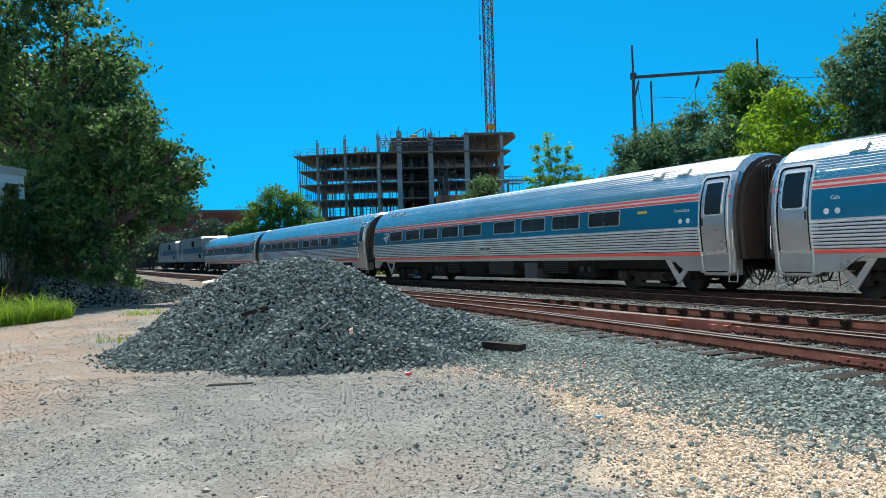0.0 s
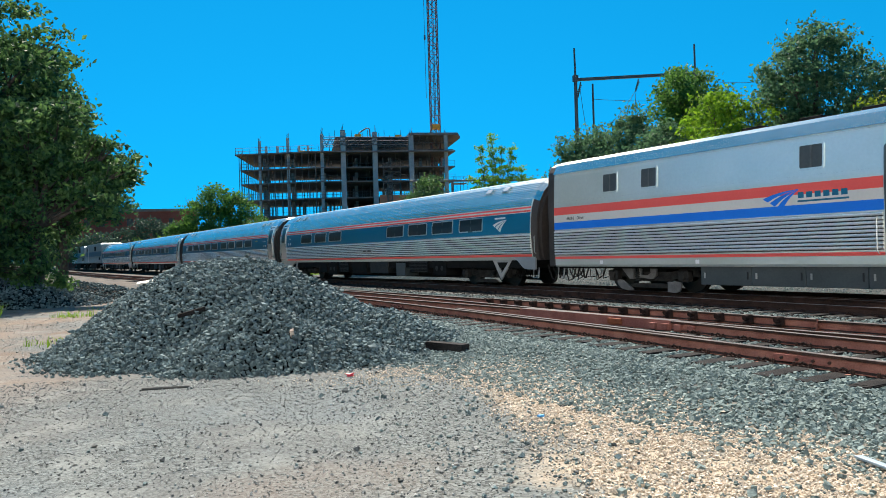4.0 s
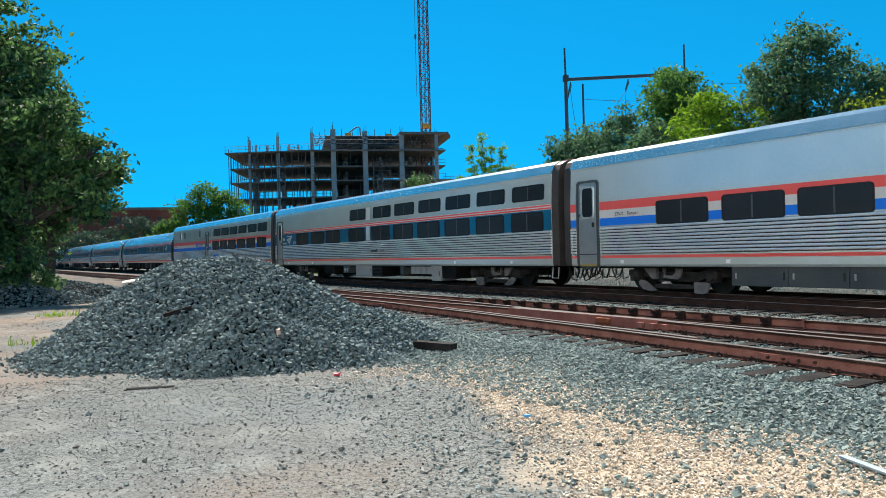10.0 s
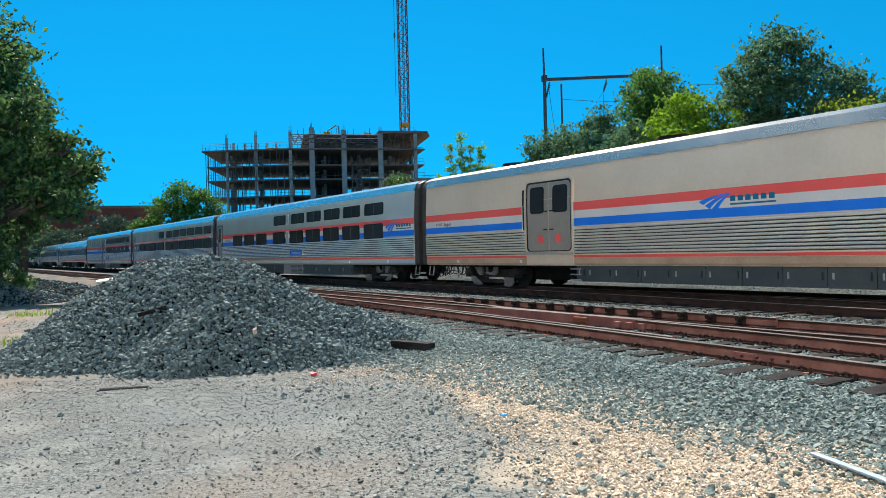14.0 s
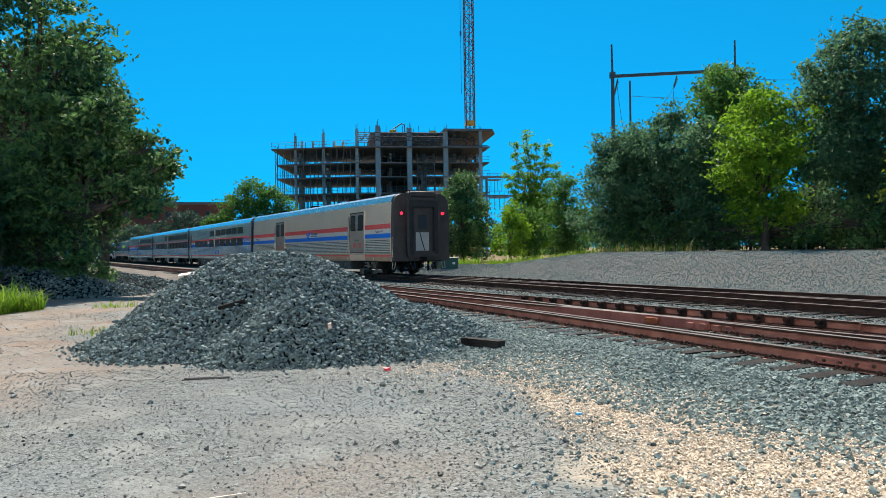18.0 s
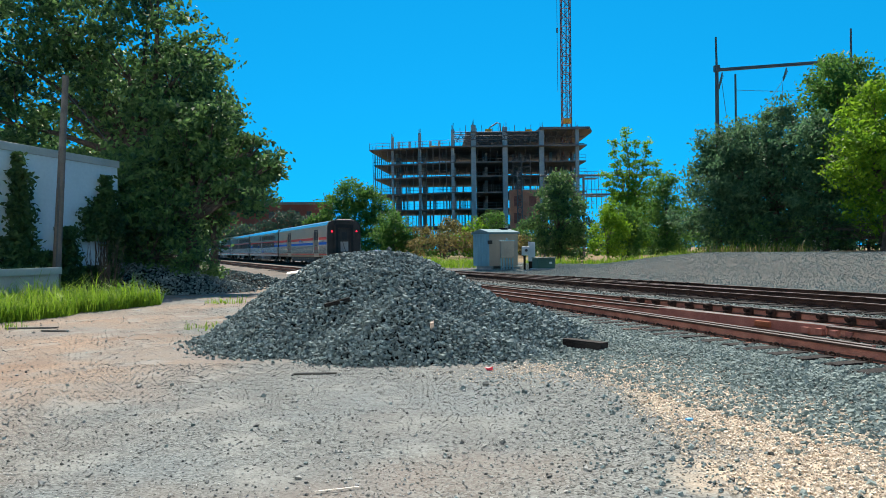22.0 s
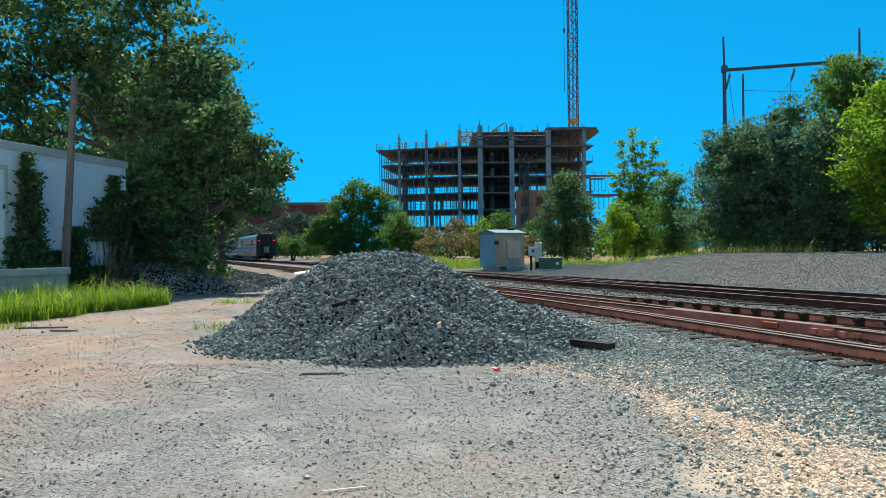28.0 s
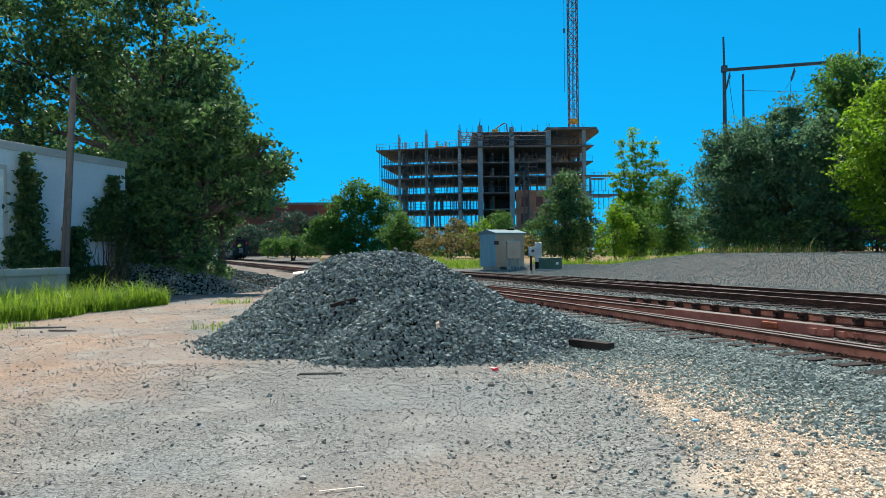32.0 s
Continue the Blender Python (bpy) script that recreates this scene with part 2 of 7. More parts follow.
BARK = surface("grey_brown_bark", (0.05, 0.042, 0.035), (0.12, 0.10, 0.085), 0.9, 0, 2.5, 20, 0.8, depth=0.05)
# galvanised sheet and roof, with the blue of sky light put into their colour
BUNGALOW = surface("sky_tinted_galvanised_sheet", (0.13, 0.33, 0.44), (0.21, 0.43, 0.55), 0.55, 0.1, 1.2, 14, 0.08)
BUNGALOW_ROOF = surface("sky_tinted_roof_sheet", (0.10, 0.19, 0.22), (0.16, 0.27, 0.30), 0.8, 0.0, 1.2, 14, 0.08)
BUNGALOW_TAN = surface("tan_cabinet_paint", (0.27, 0.265, 0.225), (0.37, 0.36, 0.305), 0.6, 0.1, 1.2, 14, 0.08)
CABINET_BLUE = surface("blue_grey_cabinet", (0.30, 0.38, 0.44), (0.42, 0.50, 0.55), 0.45, 0.2, 1.2, 14, 0.08)
BOX_GREEN = surface("dark_green_cabinet", (0.025, 0.09, 0.075), (0.045, 0.13, 0.11), 0.5, 0, 1.5, 14, 0.1)
BOUNCE_WALL = surface("pale_bounce_wall", (0.76, 0.77, 0.77), (0.85, 0.86, 0.85), 0.85, 0, 0.3, 6, 0.2)
BRICK_FAR = surface("far_brick_wall", (0.26, 0.075, 0.05), (0.34, 0.11, 0.08), 0.85, 0, 0.3, 3, 0.1)
FENCE = surface("white_fence_steel", (0.55, 0.56, 0.56), (0.70, 0.70, 0.69), 0.5, 0.2, 1, 14, 0.05)
FENCE_BLACK = surface("black_fence_steel", (0.015, 0.015, 0.016), (0.03, 0.03, 0.03), 0.5, 0.3, 1, 14, 0.05)
CONTAINER_BEIGE = surface("beige_trailer_sheet", (0.42, 0.39, 0.33), (0.55, 0.52, 0.45), 0.6, 0.1, 1, 12, 0.05)
CONTAINER_RED = surface("rust_red_container", (0.22, 0.07, 0.05), (0.30, 0.11, 0.08), 0.65, 0.1, 1, 12, 0.05)
LEAF_DARK = leafy("dark_tree_leaves", (0.016, 0.052, 0.034), (0.14, 0.265, 0.075), 0.38)
LEAF_MID = leafy("green_tree_leaves", (0.038, 0.112, 0.030), (0.135, 0.275, 0.048), 0.45)
LEAF_LIME = leafy("yellow_green_leaves", (0.065, 0.175, 0.011), (0.235, 0.40, 0.027), 0.5)
LEAF_BLUE = leafy("blue_green_leaves", (0.032, 0.092, 0.050), (0.125, 0.235, 0.11), 0.45)
LEAF_OLIVE = leafy("olive_yellow_leaves", (0.09, 0.16, 0.012), (0.30, 0.38, 0.03), 0.5)
# leaves for distant trees, the blue of haze mixed into their colour
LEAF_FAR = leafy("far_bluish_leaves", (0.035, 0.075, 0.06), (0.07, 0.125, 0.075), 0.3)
GRASS = leafy("sunlit_grass", (0.060, 0.16, 0.012), (0.25, 0.39, 0.035), 0.5)
LEAF_BROWN = leafy("brownish_scrub_leaves", (0.085, 0.085, 0.030), (0.26, 0.22, 0.085), 0.4)
GRASS_DRY = leafy("dry_weeds", (0.20, 0.17, 0.07), (0.42, 0.36, 0.16), 0.4)
RED_SCRAP = surface("red_plastic_scrap", (0.55, 0.03, 0.06), (0.7, 0.06, 0.09), 0.5, 0, 8, 40, 0.2)
PALE_SCRAP = surface("pale_board_scrap", (0.55, 0.50, 0.44), (0.72, 0.66, 0.58), 0.7, 0, 8, 40, 0.2)
BLUE_SCRAP = surface("blue_plastic_scrap", (0.05, 0.30, 0.65), (0.08, 0.4, 0.75), 0.5, 0, 8, 40, 0.2)

# dark rail rust, deepened further for the shade under the train
RAIL_DARK = surface("dark_rail_side", (0.026, 0.017, 0.014), (0.085, 0.047, 0.036), 0.8, 0.0, 3, 60, 0.3)
STEEL_FLUTE = surface("polished_fluted_steel", (0.86, 0.83, 0.79), (0.94, 0.91, 0.87), 0.34, 0.45, 0.7, 14, 0.02, rough_var=0.03)
TRUCK_DUST = surface("dusty_cast_truck_frame", (0.016, 0.015, 0.014), (0.060, 0.056, 0.052), 0.8, 0.0, 3, 40, 0.3)
GAP_SHADE = surface("shade_dark_heap_core", (0.004, 0.005, 0.005), (0.014, 0.016, 0.016), 0.9, 0, 9, 60, 0.6)
# ballast with the train's shadow put into its colour
STONE_SHADED = surface("shade_darkened_ballast", (0.012, 0.012, 0.012), (0.06, 0.055, 0.05), 0.8, 0, 8, 60, 0.4, island=0.6)
TAN_FLUTE = surface("dusty_fluted_steel", (0.88, 0.74, 0.58), (0.95, 0.82, 0.66), 0.34, 0.4, 0.7, 14, 0.02, rough_var=0.03)
# dark colour on the groove faces stands for the shade between ribs
GROOVE_SHADE = surface("shade_dark_flute_groove", (0.03, 0.028, 0.026), (0.08, 0.074, 0.068), 0.7, 0.2, 2, 20, 0.1)
# darker copy of the concrete, so that slab soffits look shaded
SLAB = surface("shored_slab_concrete", (0.13, 0.135, 0.14), (0.23, 0.235, 0.24), 0.85, 0, 0.6, 6, 0.2)
PALE_ROCK = surface("pale_pink_rock", (0.42, 0.33, 0.27), (0.60, 0.50, 0.42), 0.85, 0, 12, 60, 0.4)
# vine leaves coloured dark in place of tree shade on the shed wall
LEAF_VINE_SHADED = leafy("shade_dark_vine_leaves", (0.018, 0.050, 0.020), (0.07, 0.13, 0.04), 0.3)
DUSTY_PLATE = surface("dusty_light_bracket", (0.13, 0.125, 0.12), (0.26, 0.25, 0.24), 0.8, 0.0, 3, 30, 0.2)
# ---- mesh helpers ----
TRACK = pose(2.985, 31.942, 0, 0, 0, 117.1725)  # along the rails (away from the camera), across towards the camera, up
RAIL_Z = 0.32


def on_track(u, v, z=0.0):
    return TRACK @ Vector((u, v, z))


def to_track(x, y):
    q = TRACK.inverted() @ Vector((x, y, 0))
    return q.x, q.y


def mesh_of(name, bm, material, smooth=False):
    me = bpy.data.meshes.new(name)
    bm.normal_update()
    bm.to_mesh(me)
    bm.free()
    for m in material if isinstance(material, (list, tuple)) else [material]:
        me.materials.append(m)
    if smooth:
        me.polygons.foreach_set("use_smooth", [True] * len(me.polygons))
    return me


def part(name, bm, material, parent=None, label="", smooth=False, m=None):
    """One mesh object under a thing or under a part."""
    ob = new(name, mesh_of(name, bm, material, smooth) if isinstance(bm, bmesh.types.BMesh) else bm)
    if parent is not None:
        ob.parent = parent
    if m is not None:
        ob.matrix_basis = m
    if label:
        ob["label"] = label
    return ob


def thing(name, label, category, m=None, group="", kind=""):
    ob = new(name)
    ob.empty_display_size = 0.2
    if m is not None:
        ob.matrix_basis = m
    return tagged(ob, label, category, group, kind)


def box(x0, x1, y0, y1, z0, z1, bevel=0.0, bm=None, m=None):
    own = bm if bm is not None else bmesh.new()
    x0, x1, y0, y1, z0, z1 = min(x0, x1), max(x0, x1), min(y0, y1), max(y0, y1), min(z0, z1), max(z0, z1)
    c = [(x0, y0, z0), (x1, y0, z0), (x1, y1, z0), (x0, y1, z0), (x0, y0, z1), (x1, y0, z1), (x1, y1, z1), (x0, y1, z1)]
    vs = [own.verts.new(m @ Vector(q) if m is not None else q) for q in c]
    fs = [own.faces.new([vs[i] for i in f]) for f in ((3, 2, 1, 0), (4, 5, 6, 7), (0, 1, 5, 4), (1, 2, 6, 5), (2, 3, 7, 6), (3, 0, 4, 7))]
    if bevel:
        bmesh.ops.bevel(own, geom=list({e for f in fs for e in f.edges}), offset=bevel, segments=2, affect="EDGES", profile=0.6)
    return own


def rod(p0, p1, r0, r1=None, n=8, bm=None):
    """A tapered round bar between two points."""
    own = bm if bm is not None else bmesh.new()
    p0, p1 = Vector(p0), Vector(p1)
    r1 = r0 if r1 is None else r1
    q = (p1 - p0).to_track_quat("Z", "Y")
    a = [own.verts.new(p0 + q @ Vector((r0 * math.cos(i * 2 * math.pi / n), r0 * math.sin(i * 2 * math.pi / n), 0))) for i in range(n)]
    b = [own.verts.new(p1 + q @ Vector((r1 * math.cos(i * 2 * math.pi / n), r1 * math.sin(i * 2 * math.pi / n), 0))) for i in range(n)]
    for i in range(n):
        own.faces.new((a[i], a[(i + 1) % n], b[(i + 1) % n], b[i]))
    own.faces.new(a[::-1]), own.faces.new(b)
    return own


def pipe(points, r, n=6, bm=None):
    """A bent round bar through several points, in one skin."""
    own = bm if bm is not None else bmesh.new()
    ps = [Vector(p) for p in points]
    rings, up = [], None
    for i, p in enumerate(ps):
        a, b = ps[max(0, i - 1)], ps[min(len(ps) - 1, i + 1)]
        d = (b - a).normalized()
        if up is None:
            up = d.orthogonal().normalized()
        up = (up - d * up.dot(d)).normalized()
        w = d.cross(up)
        rings.append([own.verts.new(p + (up * math.cos(k * 2 * math.pi / n) + w * math.sin(k * 2 * math.pi / n)) * r) for k in range(n)])
    for a, b in zip(rings, rings[1:]):
        for k in range(n):
            own.faces.new((a[k], a[(k + 1) % n], b[(k + 1) % n], b[k]))
    own.faces.new(rings[0][::-1]), own.faces.new(rings[-1])
    return own


def sweep(profile, xs, bm=None, closed=True, caps=True, shift=None, index=None):
    """A profile of (y, z) drawn along x; shift(x) gives its (dy, dz) there."""
    own = bm if bm is not None else bmesh.new()
    rings = []
    for x in xs:
        dy, dz = shift(x) if shift else (0, 0)
        rings.append([own.verts.new((x, y + dy, z + dz)) for y, z in profile])
    n = len(profile)
    for a, b in zip(rings, rings[1:]):
        for i in range(n if closed else n - 1):
            f = own.faces.new((a[i], b[i], b[(i + 1) % n], a[(i + 1) % n]))
            if index:
                f.material_index = index[i]
    if closed and caps:
        own.faces.new(rings[0])
        own.faces.new(rings[-1][::-1])
    bmesh.ops.recalc_face_normals(own, faces=own.faces[:]) if closed else None
    return own


class Outline(list):
    box = None


def rounded(x0, x1, z0, z1, r, n=4):
    """The outline of a rounded rectangle, its upright sides in several steps."""
    out = Outline()
    out.box = (x0, x1, z0, z1, r)
    for cx, cz, a in ((x1 - r, z1 - r, 0), (x0 + r, z1 - r, 90), (x0 + r, z0 + r, 180), (x1 - r, z0 + r, 270)):
        for i in range(n + 1):
            t = radians(a + 90 * i / n)
            out.append((cx + r * math.cos(t), cz + r * math.sin(t)))
        if a in (90, 270):
            for i in range(1, 8):
                f = i / 8
                out.append((out[-1][0], (z1 - r) + (z0 + r - z1 + r) * f if a == 90 else (z0 + r) + (z1 - r - z0 - r) * f))
    return out


def plate(outline, y0, y1, bm=None, lean=None):
    """An outline in x and z given thickness along y; lean(z) moves it in y."""
    own = bm if bm is not None else bmesh.new()
    k = lean or (lambda z: 0)
    if lean and isinstance(outline, Outline):
        x0, x1, z0, z1, r = outline.box
        zs = [z0 + r * (1 - math.cos(radians(22.5 * i))) for i in range(5)] + [z0 + r + (z1 - z0 - 2 * r) * i / 8 for i in range(1, 8)] + [z1 - r + r * math.sin(radians(22.5 * i)) for i in range(5)]
        rows = []
        for z in zs:
            d = max(0.0, z0 + r - z, z - z1 + r)
            c = r - math.sqrt(max(0.0, r * r - d * d))
            rows.append([own.verts.new((x, y + k(z), z)) for x, y in ((x0 + c, y1), (x1 - c, y1), (x1 - c, y0), (x0 + c, y0))])
        for p, q in zip(rows, rows[1:]):
            for i in range(4):
                own.faces.new((p[i], p[(i + 1) % 4], q[(i + 1) % 4], q[i]))
        own.faces.new(rows[0]), own.faces.new(rows[-1][::-1])
        bmesh.ops.recalc_face_normals(own, faces=own.faces[:])
        return own
    a = [own.verts.new((x, y0 + k(z), z)) for x, z in outline]
    b = [own.verts.new((x, y1 + k(z), z)) for x, z in outline]
    n = len(a)
    own.faces.new(a), own.faces.new(b[::-1])
    for i in range(n):
        own.faces.new((a[i], a[(i + 1) % n], b[(i + 1) % n], b[i]))
    bmesh.ops.recalc_face_normals(own, faces=own.faces[:])
    return own


def ring(outline, inner, y0, y1, bm=None, lean=None):
    """A flat frame between two outlines of equal count, with thickness along y."""
    own = bm if bm is not None else bmesh.new()
    k = lean or (lambda z: 0)
    rows = [[own.verts.new((x, y + k(z), z)) for x, z in o] for o, y in ((outline, y0), (outline, y1), (inner, y1), (inner, y0))]
    n = len(outline)
    for a, b in zip(rows, rows[1:] + rows[:1]):
        for i in range(n):
            own.faces.new((a[i], a[(i + 1) % n], b[(i + 1) % n], b[i]))
    bmesh.ops.recalc_face_normals(own, faces=own.faces[:])
    return own


def from_arrays(name, verts, faces, material, smooth_faces=False):
    """A mesh from numpy arrays of corners and of faces with equal corner counts."""
    me = bpy.data.meshes.new(name)
    k = faces.shape[1]
    me.vertices.add(len(verts)), me.loops.add(faces.size), me.polygons.add(len(faces))
    me.vertices.foreach_set("co", np.ascontiguousarray(verts, dtype=np.float32).ravel())
    me.loops.foreach_set("vertex_index", np.ascontiguousarray(faces, dtype=np.int32).ravel())
    me.polygons.foreach_set("loop_start", np.arange(0, faces.size, k, dtype=np.int32))
    me.polygons.foreach_set("use_smooth", np.full(len(faces), smooth_faces))
    me.update(calc_edges=True)
    me.materials.append(material)
    return me


CUBE_V = np.array([(x, y, z) for x in (-0.62, 0.62) for y in (-0.62, 0.62) for z in (-0.62, 0.62)])
CUBE_F = np.array([(0, 1, 3), (0, 3, 2), (4, 6, 7), (4, 7, 5), (0, 4, 5), (0, 5, 1), (2, 3, 7), (2, 7, 6), (0, 2, 6), (0, 6, 4), (1, 5, 7), (1, 7, 3)])
PYR_V = np.array([(0.75, 0.1, -0.3), (-0.1, 0.75, -0.3), (-0.75, -0.1, -0.3), (0.1, -0.75, -0.3), (0.1, -0.1, 0.62)])
PYR_F = np.array([(0, 1, 4), (1, 2, 4), (2, 3, 4), (3, 0, 4)])
OCT_V = np.array([(1, 0, 0), (-1, 0, 0), (0, 1, 0), (0, -1, 0), (0, 0, 1), (0, 0, -1.0)])
OCT_F = np.array([(0, 2, 4), (2, 1, 4), (1, 3, 4), (3, 0, 4), (2, 0, 5), (1, 2, 5), (3, 1, 5), (0, 3, 5)])


def turns(rng, n):
    """n random rotation matrices."""
    q = rng.normal(size=(n, 4))
    q /= np.linalg.norm(q, axis=1)[:, None]
    w, x, y, z = q.T
    return np.stack([1 - 2 * (y * y + z * z), 2 * (x * y - z * w), 2 * (x * z + y * w), 2 * (x * y + z * w), 1 - 2 * (x * x + z * z), 2 * (y * z - x * w),
                     2 * (x * z - y * w), 2 * (y * z + x * w), 1 - 2 * (x * x + y * y)], -1).reshape(n, 3, 3)


def stones(name, points, sizes, material, label, category, seed, rough=0.20, flat=0.8, parent=None, coarse=False, low=False):
    """Broken stones as one object: each an uneven faceted lump."""
    rng = np.random.default_rng(seed)
    n = len(points)
    bv, bf = (PYR_V, PYR_F) if low else (OCT_V, OCT_F) if coarse else (CUBE_V, CUBE_F)
    v = (bv[None] + rng.uniform(-rough, rough, (n, len(bv), 3))) * (1 + rng.uniform(-rough, rough, (n, len(bv), 1))) * rng.uniform(0.75, 1.15, (n, 1, 3))
    if low:
        a = rng.uniform(0, 2 * math.pi, n)
        spin = np.stack([np.cos(a), -np.sin(a), 0 * a, np.sin(a), np.cos(a), 0 * a, 0 * a, 0 * a, 0 * a + 1], -1).reshape(n, 3, 3)
    else:
        spin = turns(rng, n)
    v = np.einsum("nij,nkj->nki", spin, v) * (sizes / 2)[:, None, None]
    v[:, :, 2] *= flat
    v += points[:, None, :]
    f = bf[None] + (np.arange(n) * len(bv))[:, None, None]
    ob = new(name, from_arrays(name, v.reshape(-1, 3), f.reshape(-1, 3), material))
    if parent is not None:
        ob.parent = parent
    return tagged(ob, label, category, kind="stuff")


def leaf_mesh(name, points, size, material, seed, droop=0.3, long=1.5):
    """Single leaves: each a folded blade of two triangles pairs, turned at random."""
    rng = np.random.default_rng(seed)
    n = len(points)
    s = size * rng.uniform(0.6, 1.35, n)
    base = np.array([[0, -0.5 * long, 0], [0.42, 0, 0.14], [0, 0.5 * long, -0.05], [-0.42, 0, 0.14]])
    r = turns(rng, n)
    v = np.einsum("nij,kj->nki", r, base) * s[:, None, None] + points[:, None, :]
    f = np.array([[0, 1, 2, 3]])[None] + (np.arange(n) * 4)[:, None, None]
    return from_arrays(name, v.reshape(-1, 3), f.reshape(-1, 4), material)


def writing(name, text, size, m, material, parent, depth=0.002):
    """Letters in the built-in font, as a mesh."""
    cu = bpy.data.curves.new(name, "FONT")
    cu.body, cu.size, cu.extrude, cu.resolution_u = text, size, depth, 2
    cu.align_x = "CENTER"
    tmp = bpy.data.objects.new(name, cu)
    me = bpy.data.meshes.new_from_object(tmp)
    bpy.data.objects.remove(tmp)
    bpy.data.curves.remove(cu)
    me.materials.clear()
    me.materials.append(material)
    ob = new(name, me)
    ob.parent, ob.matrix_basis = parent, m
    return ob


# ---- ground ----
def smooth(a, b, x):
    t = np.clip((x - a) / (b - a), 0, 1)
    return t * t * (3 - 2 * t)


def near_shift(u):
    """How far the nearest track has parted from the one beside it."""
    u = np.asarray(u, float)
    return np.where(u > 12, 0, np.where(u > -16, (12 - u) ** 2 * 0.1 / 56, 1.4 + 0.1 * (-16 - u)))


def far_shift(u):
    """The same for the track that parts from the train's."""
    u = np.asarray(u, float)
    return np.where(u > 35, 0, np.where(u > -14, (35 - u) ** 2 * 0.00069, 1.657 + 0.0676 * (-14 - u)))


def waves(u, v):
    return 0.5 * np.sin(0.9 * u + 0.4 * v + 1) * np.sin(0.7 * v - 0.3 * u) + 0.3 * np.sin(2.3 * u + 0.5) * np.sin(1.9 * v + 2) + 0.2 * np.sin(5.1 * u - 1.2 * v) * np.sin(4.3 * v + 0.7 * u)


def ground_height(u, v):
    u, v = np.asarray(u, float), np.asarray(v, float)
    edge = 10.0 + np.maximum(0, near_shift(u) - 2.0)
    bed = 0.13 * (1 - smooth(edge, edge + 1.5, v))
    top = 0.42 + 0.75 * (1 - smooth(3, 15, u))
    bank = top * smooth(-2.6, -9.5, v) * (1 - 0.5 * smooth(60, 140, -v))
    lot = 0.02 * waves(u, v) * smooth(10.5, 12.5, v)
    return bed + bank + lot + 0.012 * waves(3 * u, 3 * v) * smooth(-2.6, -4, v)


def ground_at(x, y):
    u, v = to_track(x, y)
    return float(ground_height(u, v))


def ground_material():
    """Dirt and fine gravel lot, ballast, a strip of pale pea gravel and weeds, parted by uneven edges."""
    m = bpy.data.materials.new("gravel_lot")
    m.use_nodes = True
    n, l = m.node_tree.nodes, m.node_tree.links
    p = n["Principled BSDF"]
    co = n.new("ShaderNodeTexCoord")
    xyz = n.new("ShaderNodeSeparateXYZ")
    l.new(co.outputs["Object"], xyz.inputs[0])

    def noise_at(scale, detail=4):
        t = n.new("ShaderNodeTexNoise")
        t.inputs["Scale"].default_value, t.inputs["Detail"].default_value = scale, detail
        l.new(co.outputs["Object"], t.inputs[0])
        return t.outputs[0]

    def ramp(value, a, b, lo=0.0, hi=1.0):
        r = n.new("ShaderNodeMapRange")
        r.inputs[1].default_value, r.inputs[2].default_value, r.inputs[3].default_value, r.inputs[4].default_value = a, b, lo, hi
        l.new(value, r.inputs[0])
        return r.outputs[0]

    def maths(op, a, b):
        r = n.new("ShaderNodeMath")
        r.operation = op
        for i, s in enumerate((a, b)):
            if isinstance(s, (int, float)):
                r.inputs[i].default_value = s
            else:
                l.new(s, r.inputs[i])
        return r.outputs[0]

    def mix(fac, a, b):
        r = n.new("ShaderNodeMix")
        r.data_type = "RGBA"
        l.new(fac, r.inputs[0])
        for i, s in ((6, a), (7, b)):
            if isinstance(s, tuple):
                r.inputs[i].default_value = (*s, 1)
            else:
                l.new(s, r.inputs[i])
        return r.outputs[2]

    wob = maths("MULTIPLY", maths("SUBTRACT", noise_at(0.9, 5), 0.5), 2.6)
    u, v = xyz.outputs[0], maths("ADD", xyz.outputs[1], wob)
    cells = n.new("ShaderNodeTexVoronoi")
    cells.inputs["Scale"].default_value = 17
    l.new(co.outputs["Object"], cells.inputs[0])
    grey = n.new("ShaderNodeRGBToBW")
    l.new(cells.outputs["Color"], grey.inputs[0])
    fine, mid, big = noise_at(60, 4), noise_at(5, 5), noise_at(0.35, 4)
    grit = n.new("ShaderNodeTexVoronoi")
    grit.inputs["Scale"].default_value = 48
    l.new(co.outputs["Object"], grit.inputs[0])
    gtone = n.new("ShaderNodeRGBToBW")
    l.new(grit.outputs["Color"], gtone.inputs[0])
    dirt = mix(ramp(maths("ADD", maths("MULTIPLY", fine, 0.5), maths("MULTIPLY", gtone.outputs[0], 0.5)), 0.3, 0.7), (0.028, 0.034, 0.034), (0.20, 0.226, 0.222))
    dirt = mix(ramp(mid, 0.45, 0.75, 0, 0.5), dirt, (0.09, 0.094, 0.091))
    tan = mix(ramp(maths("ADD", maths("MULTIPLY", fine, 0.6), maths("MULTIPLY", gtone.outputs[0], 0.4)), 0.3, 0.7), (0.098, 0.070, 0.050), (0.33, 0.25, 0.185))
    left = ramp(maths("ADD", maths("SUBTRACT", u, -20.0), maths("MULTIPLY", maths("SUBTRACT", xyz.outputs[1], 17.0), 1.2)), 0, 7)
    lot = mix(maths("MULTIPLY", left, ramp(big, 0.35, 0.6)), dirt, tan)
    lot = mix(maths("MULTIPLY", left, ramp(noise_at(0.55, 4), 0.54, 0.66, 0, 0.7)), lot, (0.15, 0.098, 0.066))
    lot = mix(ramp(noise_at(0.45, 3), 0.52, 0.66, 0, 0.35), lot, (0.135, 0.168, 0.182))
